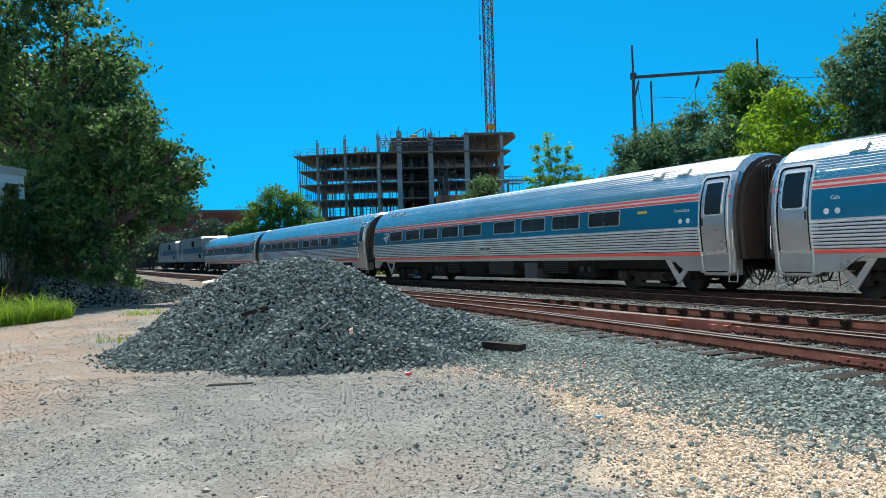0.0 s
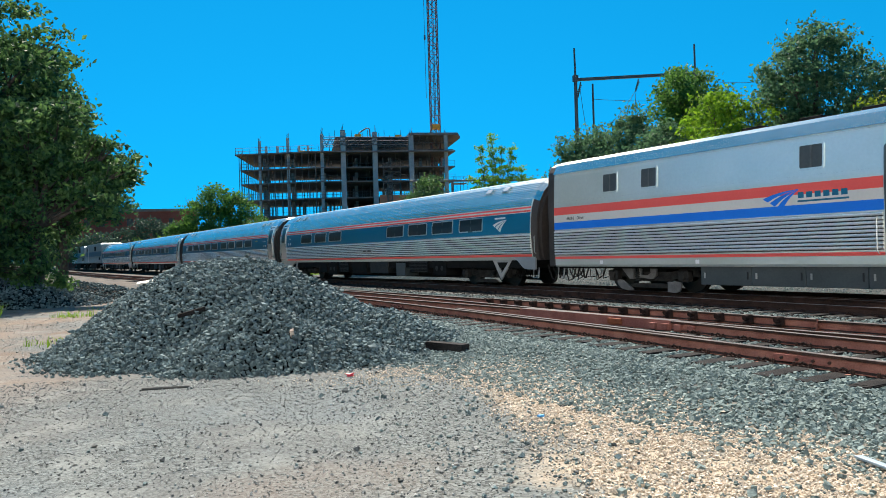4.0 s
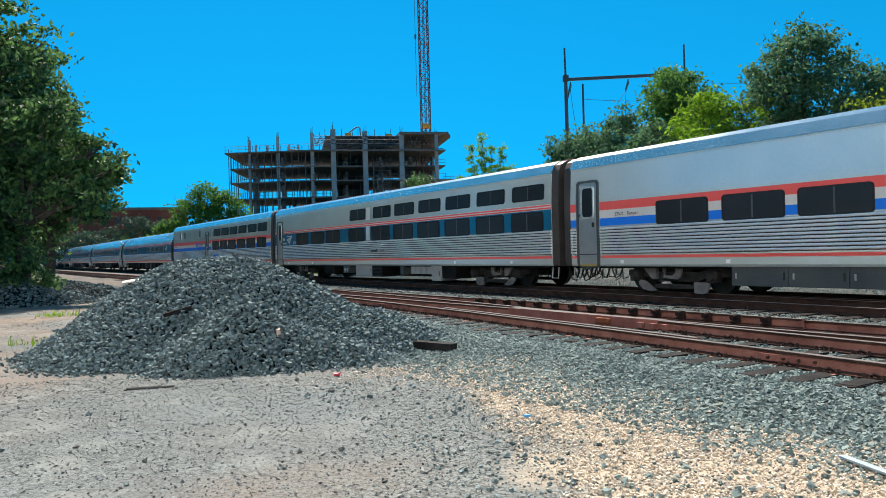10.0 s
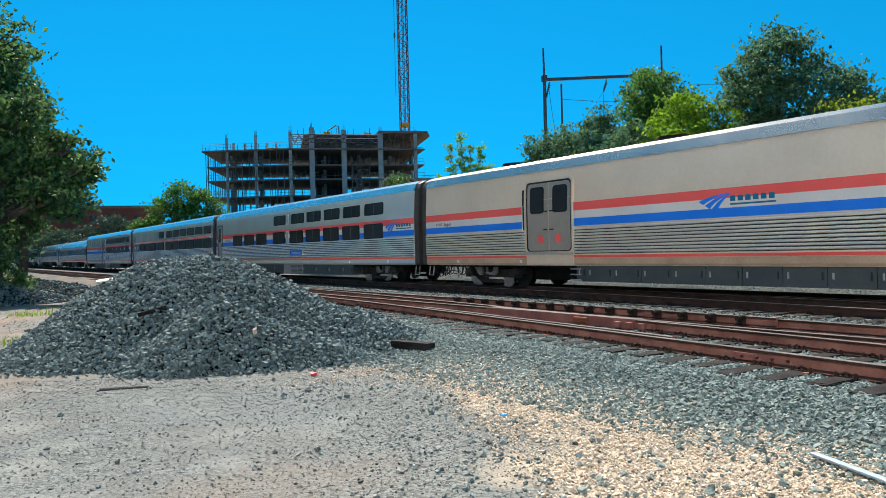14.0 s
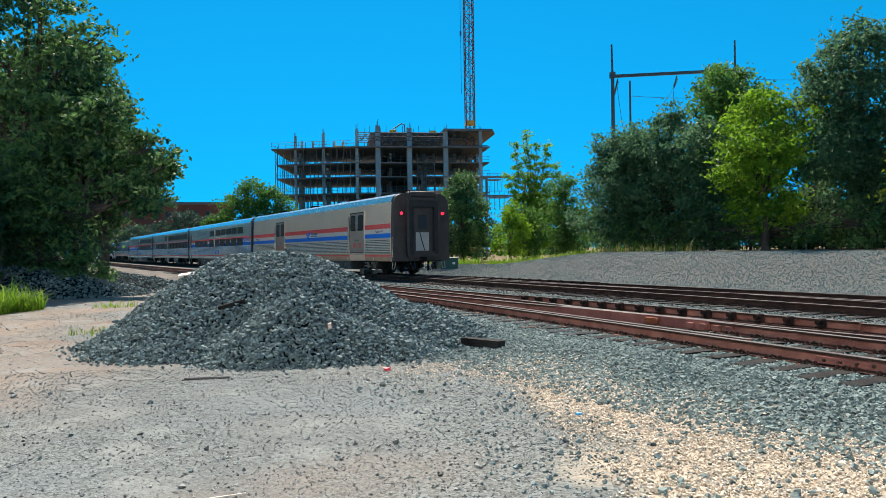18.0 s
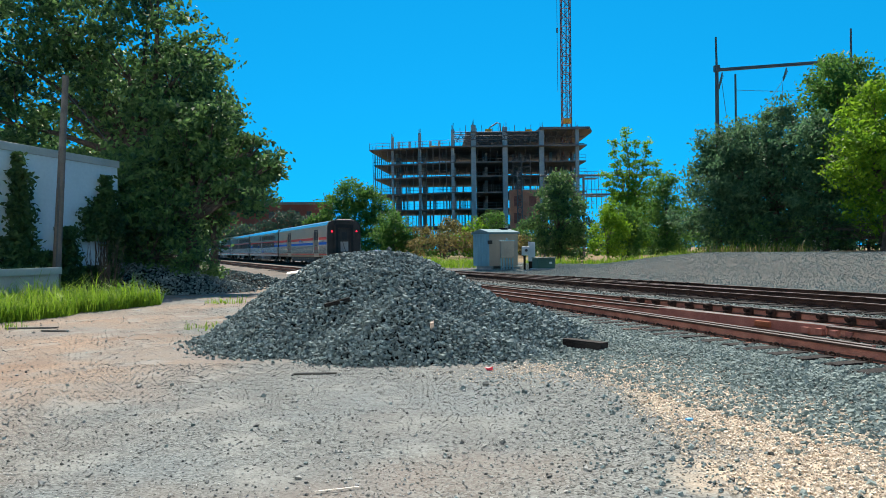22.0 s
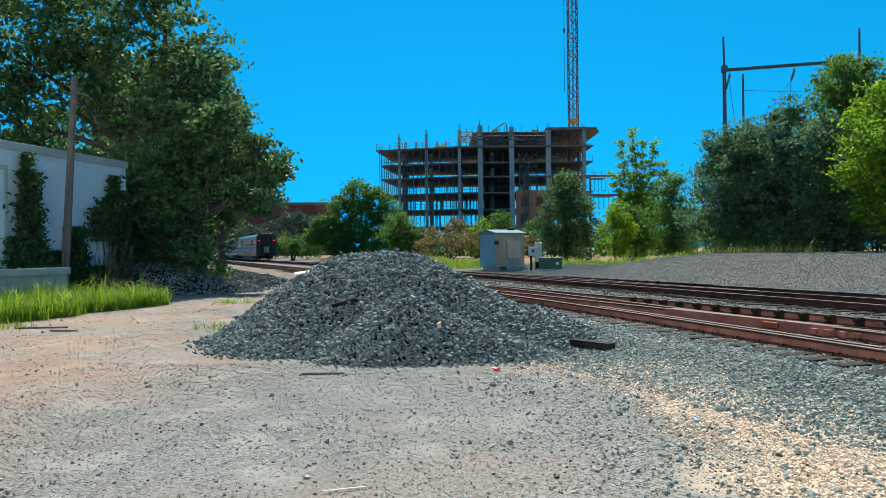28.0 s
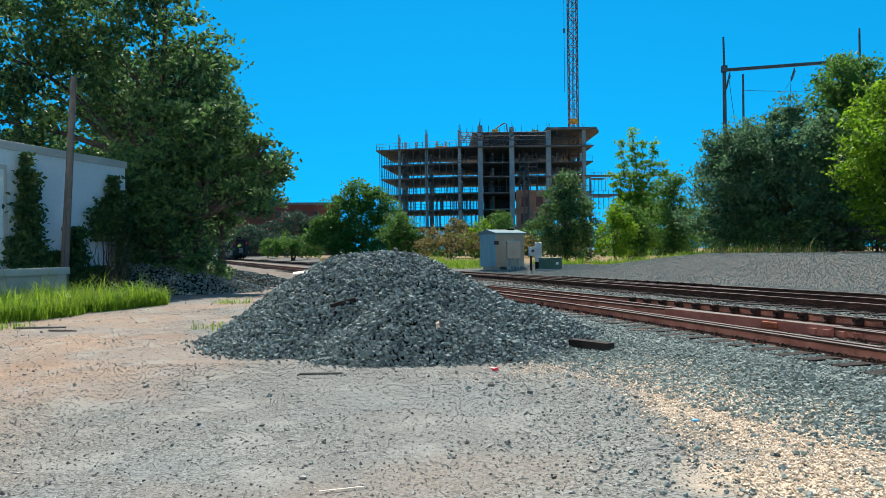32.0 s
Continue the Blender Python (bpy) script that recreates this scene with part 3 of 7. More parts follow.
    lot = mix(ramp(noise_at(0.38, 3), 0.54, 0.68, 0, 0.45), lot, (0.20, 0.158, 0.126))
    lot = mix(ramp(noise_at(0.7, 5), 0.50, 0.62, 0, 0.40), lot, (0.13, 0.135, 0.13))
    lot = mix(ramp(noise_at(1.3, 5), 0.54, 0.64, 0, 0.45), lot, (0.235, 0.25, 0.235))
    apron = maths("SUBTRACT", v, maths("ADD", maths("MULTIPLY", maths("MAXIMUM", u, -26.0), -0.27), 6.29))
    lot = mix(maths("MULTIPLY", ramp(apron, 3.6, 1.2), ramp(noise_at(1.1, 5), 0.35, 0.6, 0.25, 0.85)), lot, mix(ramp(gtone.outputs[0], 0.2, 0.8), (0.045, 0.052, 0.05), (0.22, 0.245, 0.235)))
    # bed and bank darkened in colour for the shade between loose stones
    ballast = mix(ramp(grey.outputs[0], 0.1, 0.9), (0.018, 0.022, 0.022), (0.13, 0.15, 0.146))
    bank = mix(ramp(grey.outputs[0], 0.1, 0.9), (0.020, 0.023, 0.022), (0.12, 0.126, 0.118))
    pea = mix(ramp(fine, 0.3, 0.7), (0.25, 0.20, 0.14), (0.54, 0.465, 0.36))
    weeds = mix(ramp(noise_at(2.5, 5), 0.35, 0.65), (0.085, 0.085, 0.028), (0.27, 0.165, 0.09))
    # brown dirt, its colour also darkened for tree shade beside the line
    shaded_dirt = mix(ramp(noise_at(0.8, 5), 0.35, 0.65), (0.05, 0.044, 0.038), (0.19, 0.155, 0.125))
    lot = mix(ramp(u, 3.0, 9.0), lot, shaded_dirt)
    ballast = mix(ramp(u, 14.0, 24.0, 0, 0.8), ballast, shaded_dirt)
    col = mix(ramp(v, 11.9, 11.1), lot, ballast)
    uc = maths("MAXIMUM", u, -26.0)
    off = maths("ABSOLUTE", maths("SUBTRACT", v, maths("ADD", maths("MULTIPLY", uc, -0.27), 6.29)), 0.0)
    strip = maths("MULTIPLY", ramp(maths("SUBTRACT", maths("ADD", maths("MULTIPLY", uc, -0.13), -1.99), off), -0.3, 0.2), ramp(u, -16.5, -18.5))
    col = mix(maths("MULTIPLY", strip, ramp(noise_at(3.2, 5), 0.30, 0.5)), col, pea)
    # ground along the train's track, its colour darkened for the train's shadow
    shaded_bed = mix(ramp(grey.outputs[0], 0.1, 0.9), (0.010, 0.010, 0.010), (0.05, 0.047, 0.043))
    col = mix(ramp(xyz.outputs[1], 2.6, 2.0), col, shaded_bed)
    col = mix(ramp(v, -2.0, -2.8), col, bank)
    col = mix(ramp(v, -9.5, -10.6), col, weeds)
    l.new(col, p.inputs["Base Color"])
    p.inputs["Roughness"].default_value = 0.95
    p.inputs["Specular IOR Level"].default_value = 0.25
    hgt = maths("ADD", maths("MULTIPLY", cells.outputs["Distance"], -0.5), maths("ADD", maths("MULTIPLY", fine, 0.6), maths("MULTIPLY", grit.outputs["Distance"], -0.5)))
    b = n.new("ShaderNodeBump")
    b.inputs["Strength"].default_value, b.inputs["Distance"].default_value = 0.4, 0.010
    l.new(hgt, b.inputs["Height"]), l.new(b.outputs[0], p.inputs["Normal"])
    return m


def spaced(a, b, step, far, grow=1.35):
    """Coordinates that are close between a and b and then grow apart to far."""
    out = list(np.arange(a, b + step / 2, step))
    s, x = step, out[-1]
    while x < far:
        s *= grow
        x += s
        out.append(x)
    s, x = step, out[0]
    while x > -far:
        s *= grow
        x -= s
        out.insert(0, x)
    return np.array(out)


gu, gv = spaced(-34, 22, 0.3, 3200), spaced(-12, 24, 0.25, 3200)
GU, GV = np.meshgrid(gu, gv, indexing="ij")
gpts = np.stack([GU, GV, ground_height(GU, GV)], -1).reshape(-1, 3)
gi = np.arange(len(gu) * len(gv)).reshape(len(gu), len(gv))
gfaces = np.stack([gi[:-1, :-1], gi[1:, :-1], gi[1:, 1:], gi[:-1, 1:]], -1).reshape(-1, 4)
ground = new("ground", from_arrays("ground", gpts, gfaces, ground_material(), True))
ground.matrix_basis = TRACK
tagged(ground, "dusty grey gravel lot with ballast beds and a gravel bank", "ground", kind="structure")

# ---- railway tracks ----
RAIL = [(-0.070, -0.170), (0.070, -0.170), (0.070, -0.158), (0.010, -0.140), (0.010, -0.048), (0.034, -0.036), (0.036, -0.006), (0.028, 0.0), (-0.028, 0.0), (-0.036, -0.006), (-0.034, -0.036), (-0.010, -0.048), (-0.010, -0.140), (-0.070, -0.158)]
RAIL_IDX = [0, 0, 2, 0, 0, 2, 1, 1, 1, 0, 0, 0, 2, 0]


def rail(parent, u0, u1, at, name="rail", label="", top=RAIL_Z):
    n = max(2, int(abs(u1 - u0) / 1.5)) if not isinstance(at, (int, float)) else 2
    xs = np.linspace(u0, u1, n)
    f = (lambda u: (at, top)) if isinstance(at, (int, float)) else (lambda u: (float(at(u)), top))
    return part(name, sweep(RAIL, xs, shift=f, index=RAIL_IDX), [RAIL_DARK if parent is far_track else RAIL_RUST, RAIL_TOP, RAIL_DARK], parent, label)


near_tracks = thing("railway_track", "rusty turnout of two tracks on wooden ties in grey ballast", "railway track", TRACK, kind="structure")
far_track = thing("railway_track", "rusty rails of the train's track with a turnout in ballast", "railway track", TRACK, kind="structure")
R1 = lambda u: 7.05 + near_shift(u)
R2 = lambda u: 5.55 + near_shift(u)
rail(near_tracks, -160, 420, 5.55)
rail(near_tracks, -160, -17.9, 7.05)
rail(near_tracks, -13.6, 420, 7.05)
rail(near_tracks, -60, 11.5, R1, label="nearest rail with a worn bright head")
rail(near_tracks, -60, -17.9, R2)
rail(near_tracks, -13.6, 11.5, R2)
rail(near_tracks, -20.0, -12.4, lambda u: R1(u) - 0.125, "guard_rail", "dark guard rail beside the running rail", RAIL_Z + 0.012)
rail(near_tracks, -19.6, -10.2, 5.685, "guard_rail", "braced guard rail", RAIL_Z + 0.03)
rail(far_track, -160, 420, 0.75)
rail(far_track, -160, 420, -0.75)
rail(far_track, -60, 34, lambda u: 0.75 + far_shift(u))
rail(far_track, -60, -13.5, lambda u: -0.75 + far_shift(u))
rail(far_track, -9.5, 34, lambda u: -0.75 + far_shift(u))
rail(far_track, -6.0, 4.0, -0.615, "guard_rail", "braced guard rail", RAIL_Z + 0.03)

# frog: a heavy casting whose point splits the two rails
fb = bmesh.new()
outline = [(-17.9, 6.94), (-17.9, 7.20), (-16.5, 7.17), (-13.6, 7.13), (-13.6, 6.76), (-16.0, 6.95)]
lo = [fb.verts.new((x, y, RAIL_Z - 0.17)) for x, y in outline]
hi = [fb.verts.new((x, y + (0.0 if i in (0, 4, 5) else -0.02), RAIL_Z + 0.004)) for i, (x, y) in enumerate(outline)]
fb.faces.new(hi), fb.faces.new(lo[::-1])
for i in range(6):
    fb.faces.new((lo[i], lo[(i + 1) % 6], hi[(i + 1) % 6], hi[i]))
bmesh.ops.recalc_face_normals(fb, faces=fb.faces[:])
fb.faces.ensure_lookup_table()
fb.faces[0].material_index = 1
frog = part("frog", fb, [FROG_RED, RAIL_TOP], near_tracks, "reddish cast steel frog")
part("point_block", box(-16.75, -16.40, 7.11, 7.215, RAIL_Z - 0.14, RAIL_Z - 0.03, 0.03), FROG_ORANGE, frog, "fresh orange rust on a block")
for k in range(4):
    part("spacer_block", box(-17.6 - 0.28 * k, -17.47 - 0.28 * k, 7.14, 7.25, RAIL_Z - 0.15, RAIL_Z - 0.05, 0.012), FROG_RED, near_tracks)

# braces on the guard rails
bb = box(-0.05, 0.05, 0.0, 0.12, -0.16, 0.0, 0.03)
rod((0, 0.10, -0.05), (0, 0.17, -0.05), 0.055, 0.045, 10, bb)
rod((0.05, 0.13, -0.13), (-0.09, 0.15, -0.10), 0.022, 0.022, 6, bb)
brace_mesh = mesh_of("brace", bb, BRACE_RUST)
for k in range(15):
    part("brace", brace_mesh, None, near_tracks, m=pose(-10.6 - 0.6 * k, 5.72, RAIL_Z + 0.045) @ Matrix.Diagonal((1.1, 1.1, 1.08, 1)))
for k in range(14):
    part("brace", brace_mesh, None, far_track, m=pose(3.6 - 0.68 * k, -0.58, RAIL_Z + 0.045) @ Matrix.Diagonal((1.1, 1.1, 1.08, 1)))

# joint bars bolted to the nearest rail
for u in (-21.6, -9.4):
    v = float(R1(u))
    j = part("joint_bar", box(u - 0.42, u + 0.42, v + 0.012, v + 0.040, RAIL_Z - 0.135, RAIL_Z - 0.050, 0.006), FROG_RED, near_tracks, "bolted joint bar")
    for k in range(4):
        part("bolt", rod((u - 0.30 + 0.2 * k, v + 0.038, RAIL_Z - 0.092), (u - 0.30 + 0.2 * k, v + 0.066, RAIL_Z - 0.092), 0.020, 0.018, 6), RAIL_DARK, j)

# ties, plates and clips
rt = random.Random(5)


def tie_mesh(length, seed):
    bm = box(-0.115, 0.115, -length / 2, length / 2, -0.18, 0.0, 0.012)
    r = random.Random(seed)
    for v in bm.verts:
        v.co += Vector((r.uniform(-0.008, 0.008), r.uniform(-0.03, 0.03) if abs(v.co.y) > length / 2 - 0.05 else 0, r.uniform(-0.006, 0.006)))
    return mesh_of("tie", bm, TIE)


tie_data = {}
cb = box(-0.05, 0.05, 0.05, 0.10, -0.17, -0.145, 0.004)
pipe([(-0.025, 0.06, -0.15), (-0.02, 0.085, -0.125), (0.0, 0.09, -0.115), (0.02, 0.085, -0.125), (0.03, 0.07, -0.15)], 0.012, 6, cb)
for x in (-0.07, 0.07):
    rod((x, 0.085, -0.16), (x, 0.085, -0.115), 0.016, 0.013, 6, cb)
clip_mesh = mesh_of("rail_clip", cb, BRACE_RUST)
pb = box(-0.10, 0.10, -0.17, 0.17, -0.182, -0.168, 0.003)
plate_mesh = mesh_of("tie_plate", pb, RAIL_RUST)


def lay_ties(track, u0, u1, step, near, far):
    u = u0
    while u < u1:
        a, b = far(u) - 0.6, near(u) + 0.74 + rt.uniform(-0.10, 0.12)
        key = round((b - a) * 4) / 4
        if key not in tie_data:
            tie_data[key] = [tie_mesh(key, len(tie_data) * 7 + i) for i in range(3)]
        part("tie", rt.choice(tie_data[key]), None, track, m=pose(u + rt.uniform(-0.03, 0.03), (a + b) / 2, RAIL_Z - 0.166, 0, 0, rt.uniform(-1, 1)))
        yield u
        u += step


for u in lay_ties(near_tracks, -32, 34, 0.52, R1, lambda u: 5.55):
    if -25 < u < 4:
        part("tie_plate", plate_mesh, None, near_tracks, m=pose(u, float(R1(u)), RAIL_Z))
        part("rail_clip", clip_mesh, None, near_tracks, m=pose(u, float(R1(u)), RAIL_Z + 0.03) @ Matrix.Diagonal((1.5, 1.15, 1.25, 1)))
        if not -18.2 < u < -13:
            part("rail_clip", clip_mesh, None, near_tracks, m=pose(u, float(R2(u)), RAIL_Z + 0.03) @ Matrix.Diagonal((1.5, 1.15, 1.25, 1)))
for u in lay_ties(far_track, -34, 40, 0.52, lambda u: 0.75 + far_shift(u), lambda u: -0.75):
    if -24 < u < 12:
        part("rail_clip", clip_mesh, None, far_track, m=pose(u, 0.75 + float(far_shift(u)), RAIL_Z))
# the ties further off, in one piece for each track
for track, near, far in ((near_tracks, 7.05, 5.55), (far_track, 0.75, -0.75)):
    tb = bmesh.new()
    for k in range(420):
        u = 40.6 + 0.55 * k
        box(u - 0.11, u + 0.11, far - 0.6, near + 0.6, 0.0, RAIL_Z - 0.178, 0, tb)
    tagged(part("tie_row", tb, TIE, track), kind="stuff")

# ---- heaps and loose stone ----
rng = np.random.default_rng(11)


def cone(x, y, cx, cy, h, slope, flat=0.3, stretch=1.0, turn=0.0):
    c, s = math.cos(turn), math.sin(turn)
    dx, dy = (x - cx) * c + (y - cy) * s, -(x - cx) * s + (y - cy) * c
    r = np.sqrt((dx / stretch) ** 2 + dy ** 2)
    return h - slope * (np.sqrt(r * r + flat * flat) - flat)


def heap_height(x, y):
    """The stone heap: several tipped loads that run into one another."""
    loads = ((-2.62, 13.45, 1.60, 0.92, 0.6, 1.25, 0.0), (-3.15, 13.5, 1.54, 0.92, 0.6, 1.24, 0.0), (-2.15, 13.45, 1.53, 0.95, 0.5, 1.28, 0.0), (-1.2, 13.4, 1.02, 0.78, 0.35, 1.25, 0.0), (-0.2, 13.3, 0.62, 0.62, 0.4, 1.3, 0.1),
             (-1.9, 11.65, 0.97, 0.95, 0.15, 1.3, 0.15), (-3.7, 12.5, 0.72, 0.68, 0.3, 1.1, 0.3), (-0.9, 11.7, 0.46, 0.7, 0.3, 1.3, 0.0))
    hs = np.stack([cone(x, y, a, b, h, s, f, st, tn) for a, b, h, s, f, st, tn in loads])
    k = 14.0
    return np.log(np.exp(k * np.clip(hs, -1, 3)).sum(0)) / k - 0.05 + 0.035 * waves(2.2 * x, 2.2 * y)


def stone_mesh(material, seed):
    """One broken stone, about one across."""
    r = np.random.default_rng(seed)
    v = (CUBE_V + r.uniform(-0.2, 0.2, CUBE_V.shape)) * r.uniform(0.7, 1.2, (1, 3)) / 2
    return from_arrays("stone", v, CUBE_F, material)


def heap(name, height, x0, x1, y0, y1, step, material, label, count, size, seed, single=0):
    xs, ys = np.arange(x0, x1, step), np.arange(y0, y1, step)
    X, Y = np.meshgrid(xs, ys, indexing="ij")
    Z = np.maximum(height(X, Y), -0.25)
    P = np.stack([X, Y, Z], -1).reshape(-1, 3)
    idx = np.arange(len(xs) * len(ys)).reshape(len(xs), len(ys))
    F = np.stack([idx[:-1, :-1], idx[1:, :-1], idx[1:, 1:], idx[:-1, 1:]], -1).reshape(-1, 4)
    F = F[(P[F][:, :, 2] > -0.2).any(1)]
    top = thing(name, label, "stone heap", pose(0, 0, 0))
    # near-black core puts the shade of the gaps between stones into colour
    core = new("core", from_arrays("core", P - np.array([0, 0, 0.06]), F, GAP_SHADE))
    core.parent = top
    r = np.random.default_rng(seed)
    x, y = r.uniform(x0, x1, count * 3), r.uniform(y0, y1, count * 3)
    z = height(x, y)
    ok = np.where((z > 0.0) | ((z > -0.30) & (r.uniform(size=len(z)) < 0.30 * np.exp(z * 9))))[0][:count]
    z = np.maximum(z, 0.0)
    s = r.lognormal(math.log(size), 0.25, len(ok))
    pts = np.stack([x[ok], y[ok], z[ok] + s * r.uniform(-0.6, 0.9, len(ok))], -1)
    if single:
        # the stones on the side that the path passes, one by one
        front = np.argsort(pts[:, 1] - 1.5 * s * 10)[:single]
        kinds = [stone_mesh(material, seed + 40 + i) for i in range(8)]
        for i in front:
            d = Matrix.Diagonal((s[i] * r.uniform(0.8, 1.15), s[i] * r.uniform(0.8, 1.15), s[i] * r.uniform(0.7, 1.0), 1))
            part("stone", kinds[int(r.integers(8))], None, top, m=pose(*[float(c) for c in pts[i]], r.uniform(0, 360), r.uniform(0, 360), r.uniform(0, 360)) @ d)
        rest = np.ones(len(s), bool)
        rest[front] = False
        pts, s = pts[rest], s[rest]
    ob = stones("stone_cover", pts, s, material, "", "", seed + 1, rough=0.15, flat=0.85, parent=top)
    return top


heap("stone_heap", heap_height, -8.2, 3.2, 8.8, 17.2, 0.12, STONE_DARK, "heap of dark grey crushed trap rock on the lot", 58000, 0.050, 21, 300)


def shade_heap(x, y):
    return np.maximum(cone(x, y, -15.6, 30.0, 1.15, 0.45, 0.6, 1.6, 0.3), cone(x, y, -14.0, 35.0, 0.75, 0.4, 0.4, 1.6, 0.3)) + 0.03 * waves(2 * x, 2 * y)


heap("stone_heap", shade_heap, -20, -9.0, 25.5, 39.0, 0.2, STONE_DARK, "low shaded heap of dark stone beside the trees", 9000, 0.085, 31)


def scatter(count, u0, u1, v0, v1, size, spread, seed, sink=0.15, keep=None):
    r = np.random.default_rng(seed)
    u, v = r.uniform(u0, u1, count), r.uniform(v0, v1, count)
    if keep is not None:
        ok = keep(u, v, r)
        u, v = u[ok], v[ok]
    s = r.lognormal(math.log(size), spread, len(u))
    z = ground_height(u, v) + s * sink
    p = np.stack([u, v, z, np.ones(len(u))], -1) @ np.array(TRACK).T
    return p[:, :3], s


def clear_of_rails(u, v, r):
    d = np.minimum(np.minimum(np.abs(v - R1(u)), np.abs(v - R2(u))), np.minimum(np.abs(v - 5.55), np.abs(v - 7.05)))
    d = np.minimum(d, np.minimum(np.abs(v - 0.75), np.minimum(np.abs(v + 0.75), np.abs(v - 0.75 - far_shift(u)))))
    on_tie = (((u + 32) % 0.52 < 0.15) | ((u + 32) % 0.52 > 0.37)) & (v > 4.9) & (v < R1(u) + 0.72)
    return (d > 0.11) & ~(on_tie & ((v > R1(u) + 0.12) | (r.uniform(size=len(u)) < 0.35))) & (r.uniform(size=len(u)) < 0.25 + 0.75 * smooth(12.3, 11.0, v))


p, s = scatter(62000, -26, -6, 8.3, 12.2, 0.046, 0.22, 41, 0.15, clear_of_rails)
stones("ballast", p, s, STONE_BALLAST, "loose blue-grey crushed ballast beside the rails", "ballast", 42, rough=0.13)
p, s = scatter(34000, -26, 8, 3.2, 8.6, 0.050, 0.22, 43, 0.12, clear_of_rails)
stones("ballast", p, s, STONE_BALLAST, "crushed ballast between the tracks", "ballast", 44, coarse=True)
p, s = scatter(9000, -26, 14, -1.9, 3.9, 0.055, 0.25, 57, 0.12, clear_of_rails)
stones("ballast", p, s, STONE_SHADED, "ballast of the train's track, coloured dark for the train's shadow", "ballast", 58, coarse=True)


def patchy(u, v, r):
    half = -1.99 - 0.13 * u
    w = smooth(-0.5, 0.35, half - np.abs(v - 6.29 + 0.27 * u) + 0.3 * waves(2 * u, 2 * v)) * smooth(-16.5, -20.5, u)
    return r.uniform(size=len(u)) < w * (0.75 + 0.25 * np.sin(3 * u) * np.sin(4 * v + u))


p, s = scatter(85000, -26, -16, 10.4, 14.6, 0.022, 0.28, 45, 0.3, patchy)
stones("pea_gravel", p, s, STONE_PEA, "spilled pale tan pea gravel", "gravel", 46, coarse=True)
rp = np.random.default_rng(63)
px, py = rp.normal(1.0, 0.75, 9000), rp.normal(10.1, 0.50, 9000)
puv = np.stack([px, py, np.zeros(9000), np.ones(9000)], -1) @ np.array(TRACK.inverted()).T
ok = (heap_height(px, py) < -0.05) & (rp.uniform(size=9000) < 0.45 + 0.55 * waves(2.2 * px, 2.2 * py))
pz = ground_height(puv[:, 0], puv[:, 1]) + 0.006
stones("pea_gravel", np.stack([px, py, pz], -1)[ok], rp.lognormal(math.log(0.021), 0.28, 9000)[ok], STONE_PEA, "thin patch of pale pea gravel beside the heap", "gravel", 64, coarse=True)


def lot_keep(u, v, r):
    return r.uniform(size=len(u)) < 0.25 + 0.75 * np.clip(waves(0.7 * u, 0.7 * v) + 0.3, 0, 1)


p, s = scatter(46000, -27, 0, 11.5, 27.0, 0.017, 0.45, 47, 0.2, lot_keep)
ok = heap_height(p[:, 0], p[:, 1]) < 0.0
stones("loose_stones", p[ok], s[ok], STONE_LOT, "scattered dark stones on the lot", "stones", 48, coarse=True)
p, s = scatter(80000, -30, 22, -9.9, -2.2, 0.070, 0.25, 49, 0.10)
stones("ballast", p, s, STONE_BALLAST, "coarse grey ballast on the bank", "ballast", 50, low=True)



def beside_strip(u, v, r):
    """Dark stones lie thickest between the bare lot and the pale gravel, and thinly elsewhere."""
    d = v - (6.29 - 0.27 * u)
    w = np.exp(-((d - 1.4) / 0.8) ** 2) * smooth(-15, -19, u) + 0.022
    return r.uniform(size=len(u)) < w * (0.6 + 0.4 * np.sin(2.1 * u + 1) * np.sin(1.7 * v))


p, s = scatter(26000, -27, -6, 11.5, 21.0, 0.023, 0.45, 51, 0.2, beside_strip)
ok = heap_height(p[:, 0], p[:, 1]) < 0.0
stones("loose_stones", p[ok], s[ok], STONE_DARK, "dark trap rock stones strewn over the lot", "stones", 52)
p, s = scatter(14000, -26, -16, 10.4, 14.6, 0.034, 0.35, 53, 0.25, lambda u, v, r: patchy(u, v, r) & (r.uniform(size=len(u)) < 0.22))
stones("loose_stones", p, s, STONE_BALLAST, "grey stones among the pale gravel", "stones", 54)

# fine chippings where the lot lies nearest
rn = np.random.default_rng(61)
cx, cy = rn.uniform(-6.5, 5.5, 100000), 3.2 + 7.5 * rn.uniform(size=100000) ** 1.1
cuv = np.stack([cx, cy, np.zeros(100000), np.ones(100000)], -1) @ np.array(TRACK.inverted()).T
ok = (heap_height(cx, cy) < 0.0) & (cuv[:, 1] > 12.0) & (np.abs(cx) < cy * 0.75 + 0.6) & (rn.uniform(size=100000) < 0.55 + 0.45 * waves(0.9 * cx, 0.9 * cy))
cs = rn.lognormal(math.log(0.0115), 0.45, 100000)
cz = ground_height(cuv[:, 0], cuv[:, 1]) + cs * 0.15
stones("chippings", np.stack([cx, cy, cz], -1)[ok], cs[ok], STONE_LOT, "fine grey and pale chippings on the lot", "gravel", 62, coarse=True)
# ---- the train ----
VIEW = [(1.52, 0.72), (1.55, 0.78), (1.55, 2.66), (1.505, 3.50), (1.47, 3.70), (1.38, 3.88), (1.15, 4.00), (0.60, 4.07), (0.0, 4.09)]
TUBE = [(1.44, 0.93), (1.50, 1.06), (1.55, 1.45), (1.572, 1.85), (1.56, 2.25), (1.505, 2.62), (1.40, 2.95), (1.22, 3.27), (0.96, 3.52), (0.62, 3.68), (0.30, 3.75), (0.0, 3.77)]


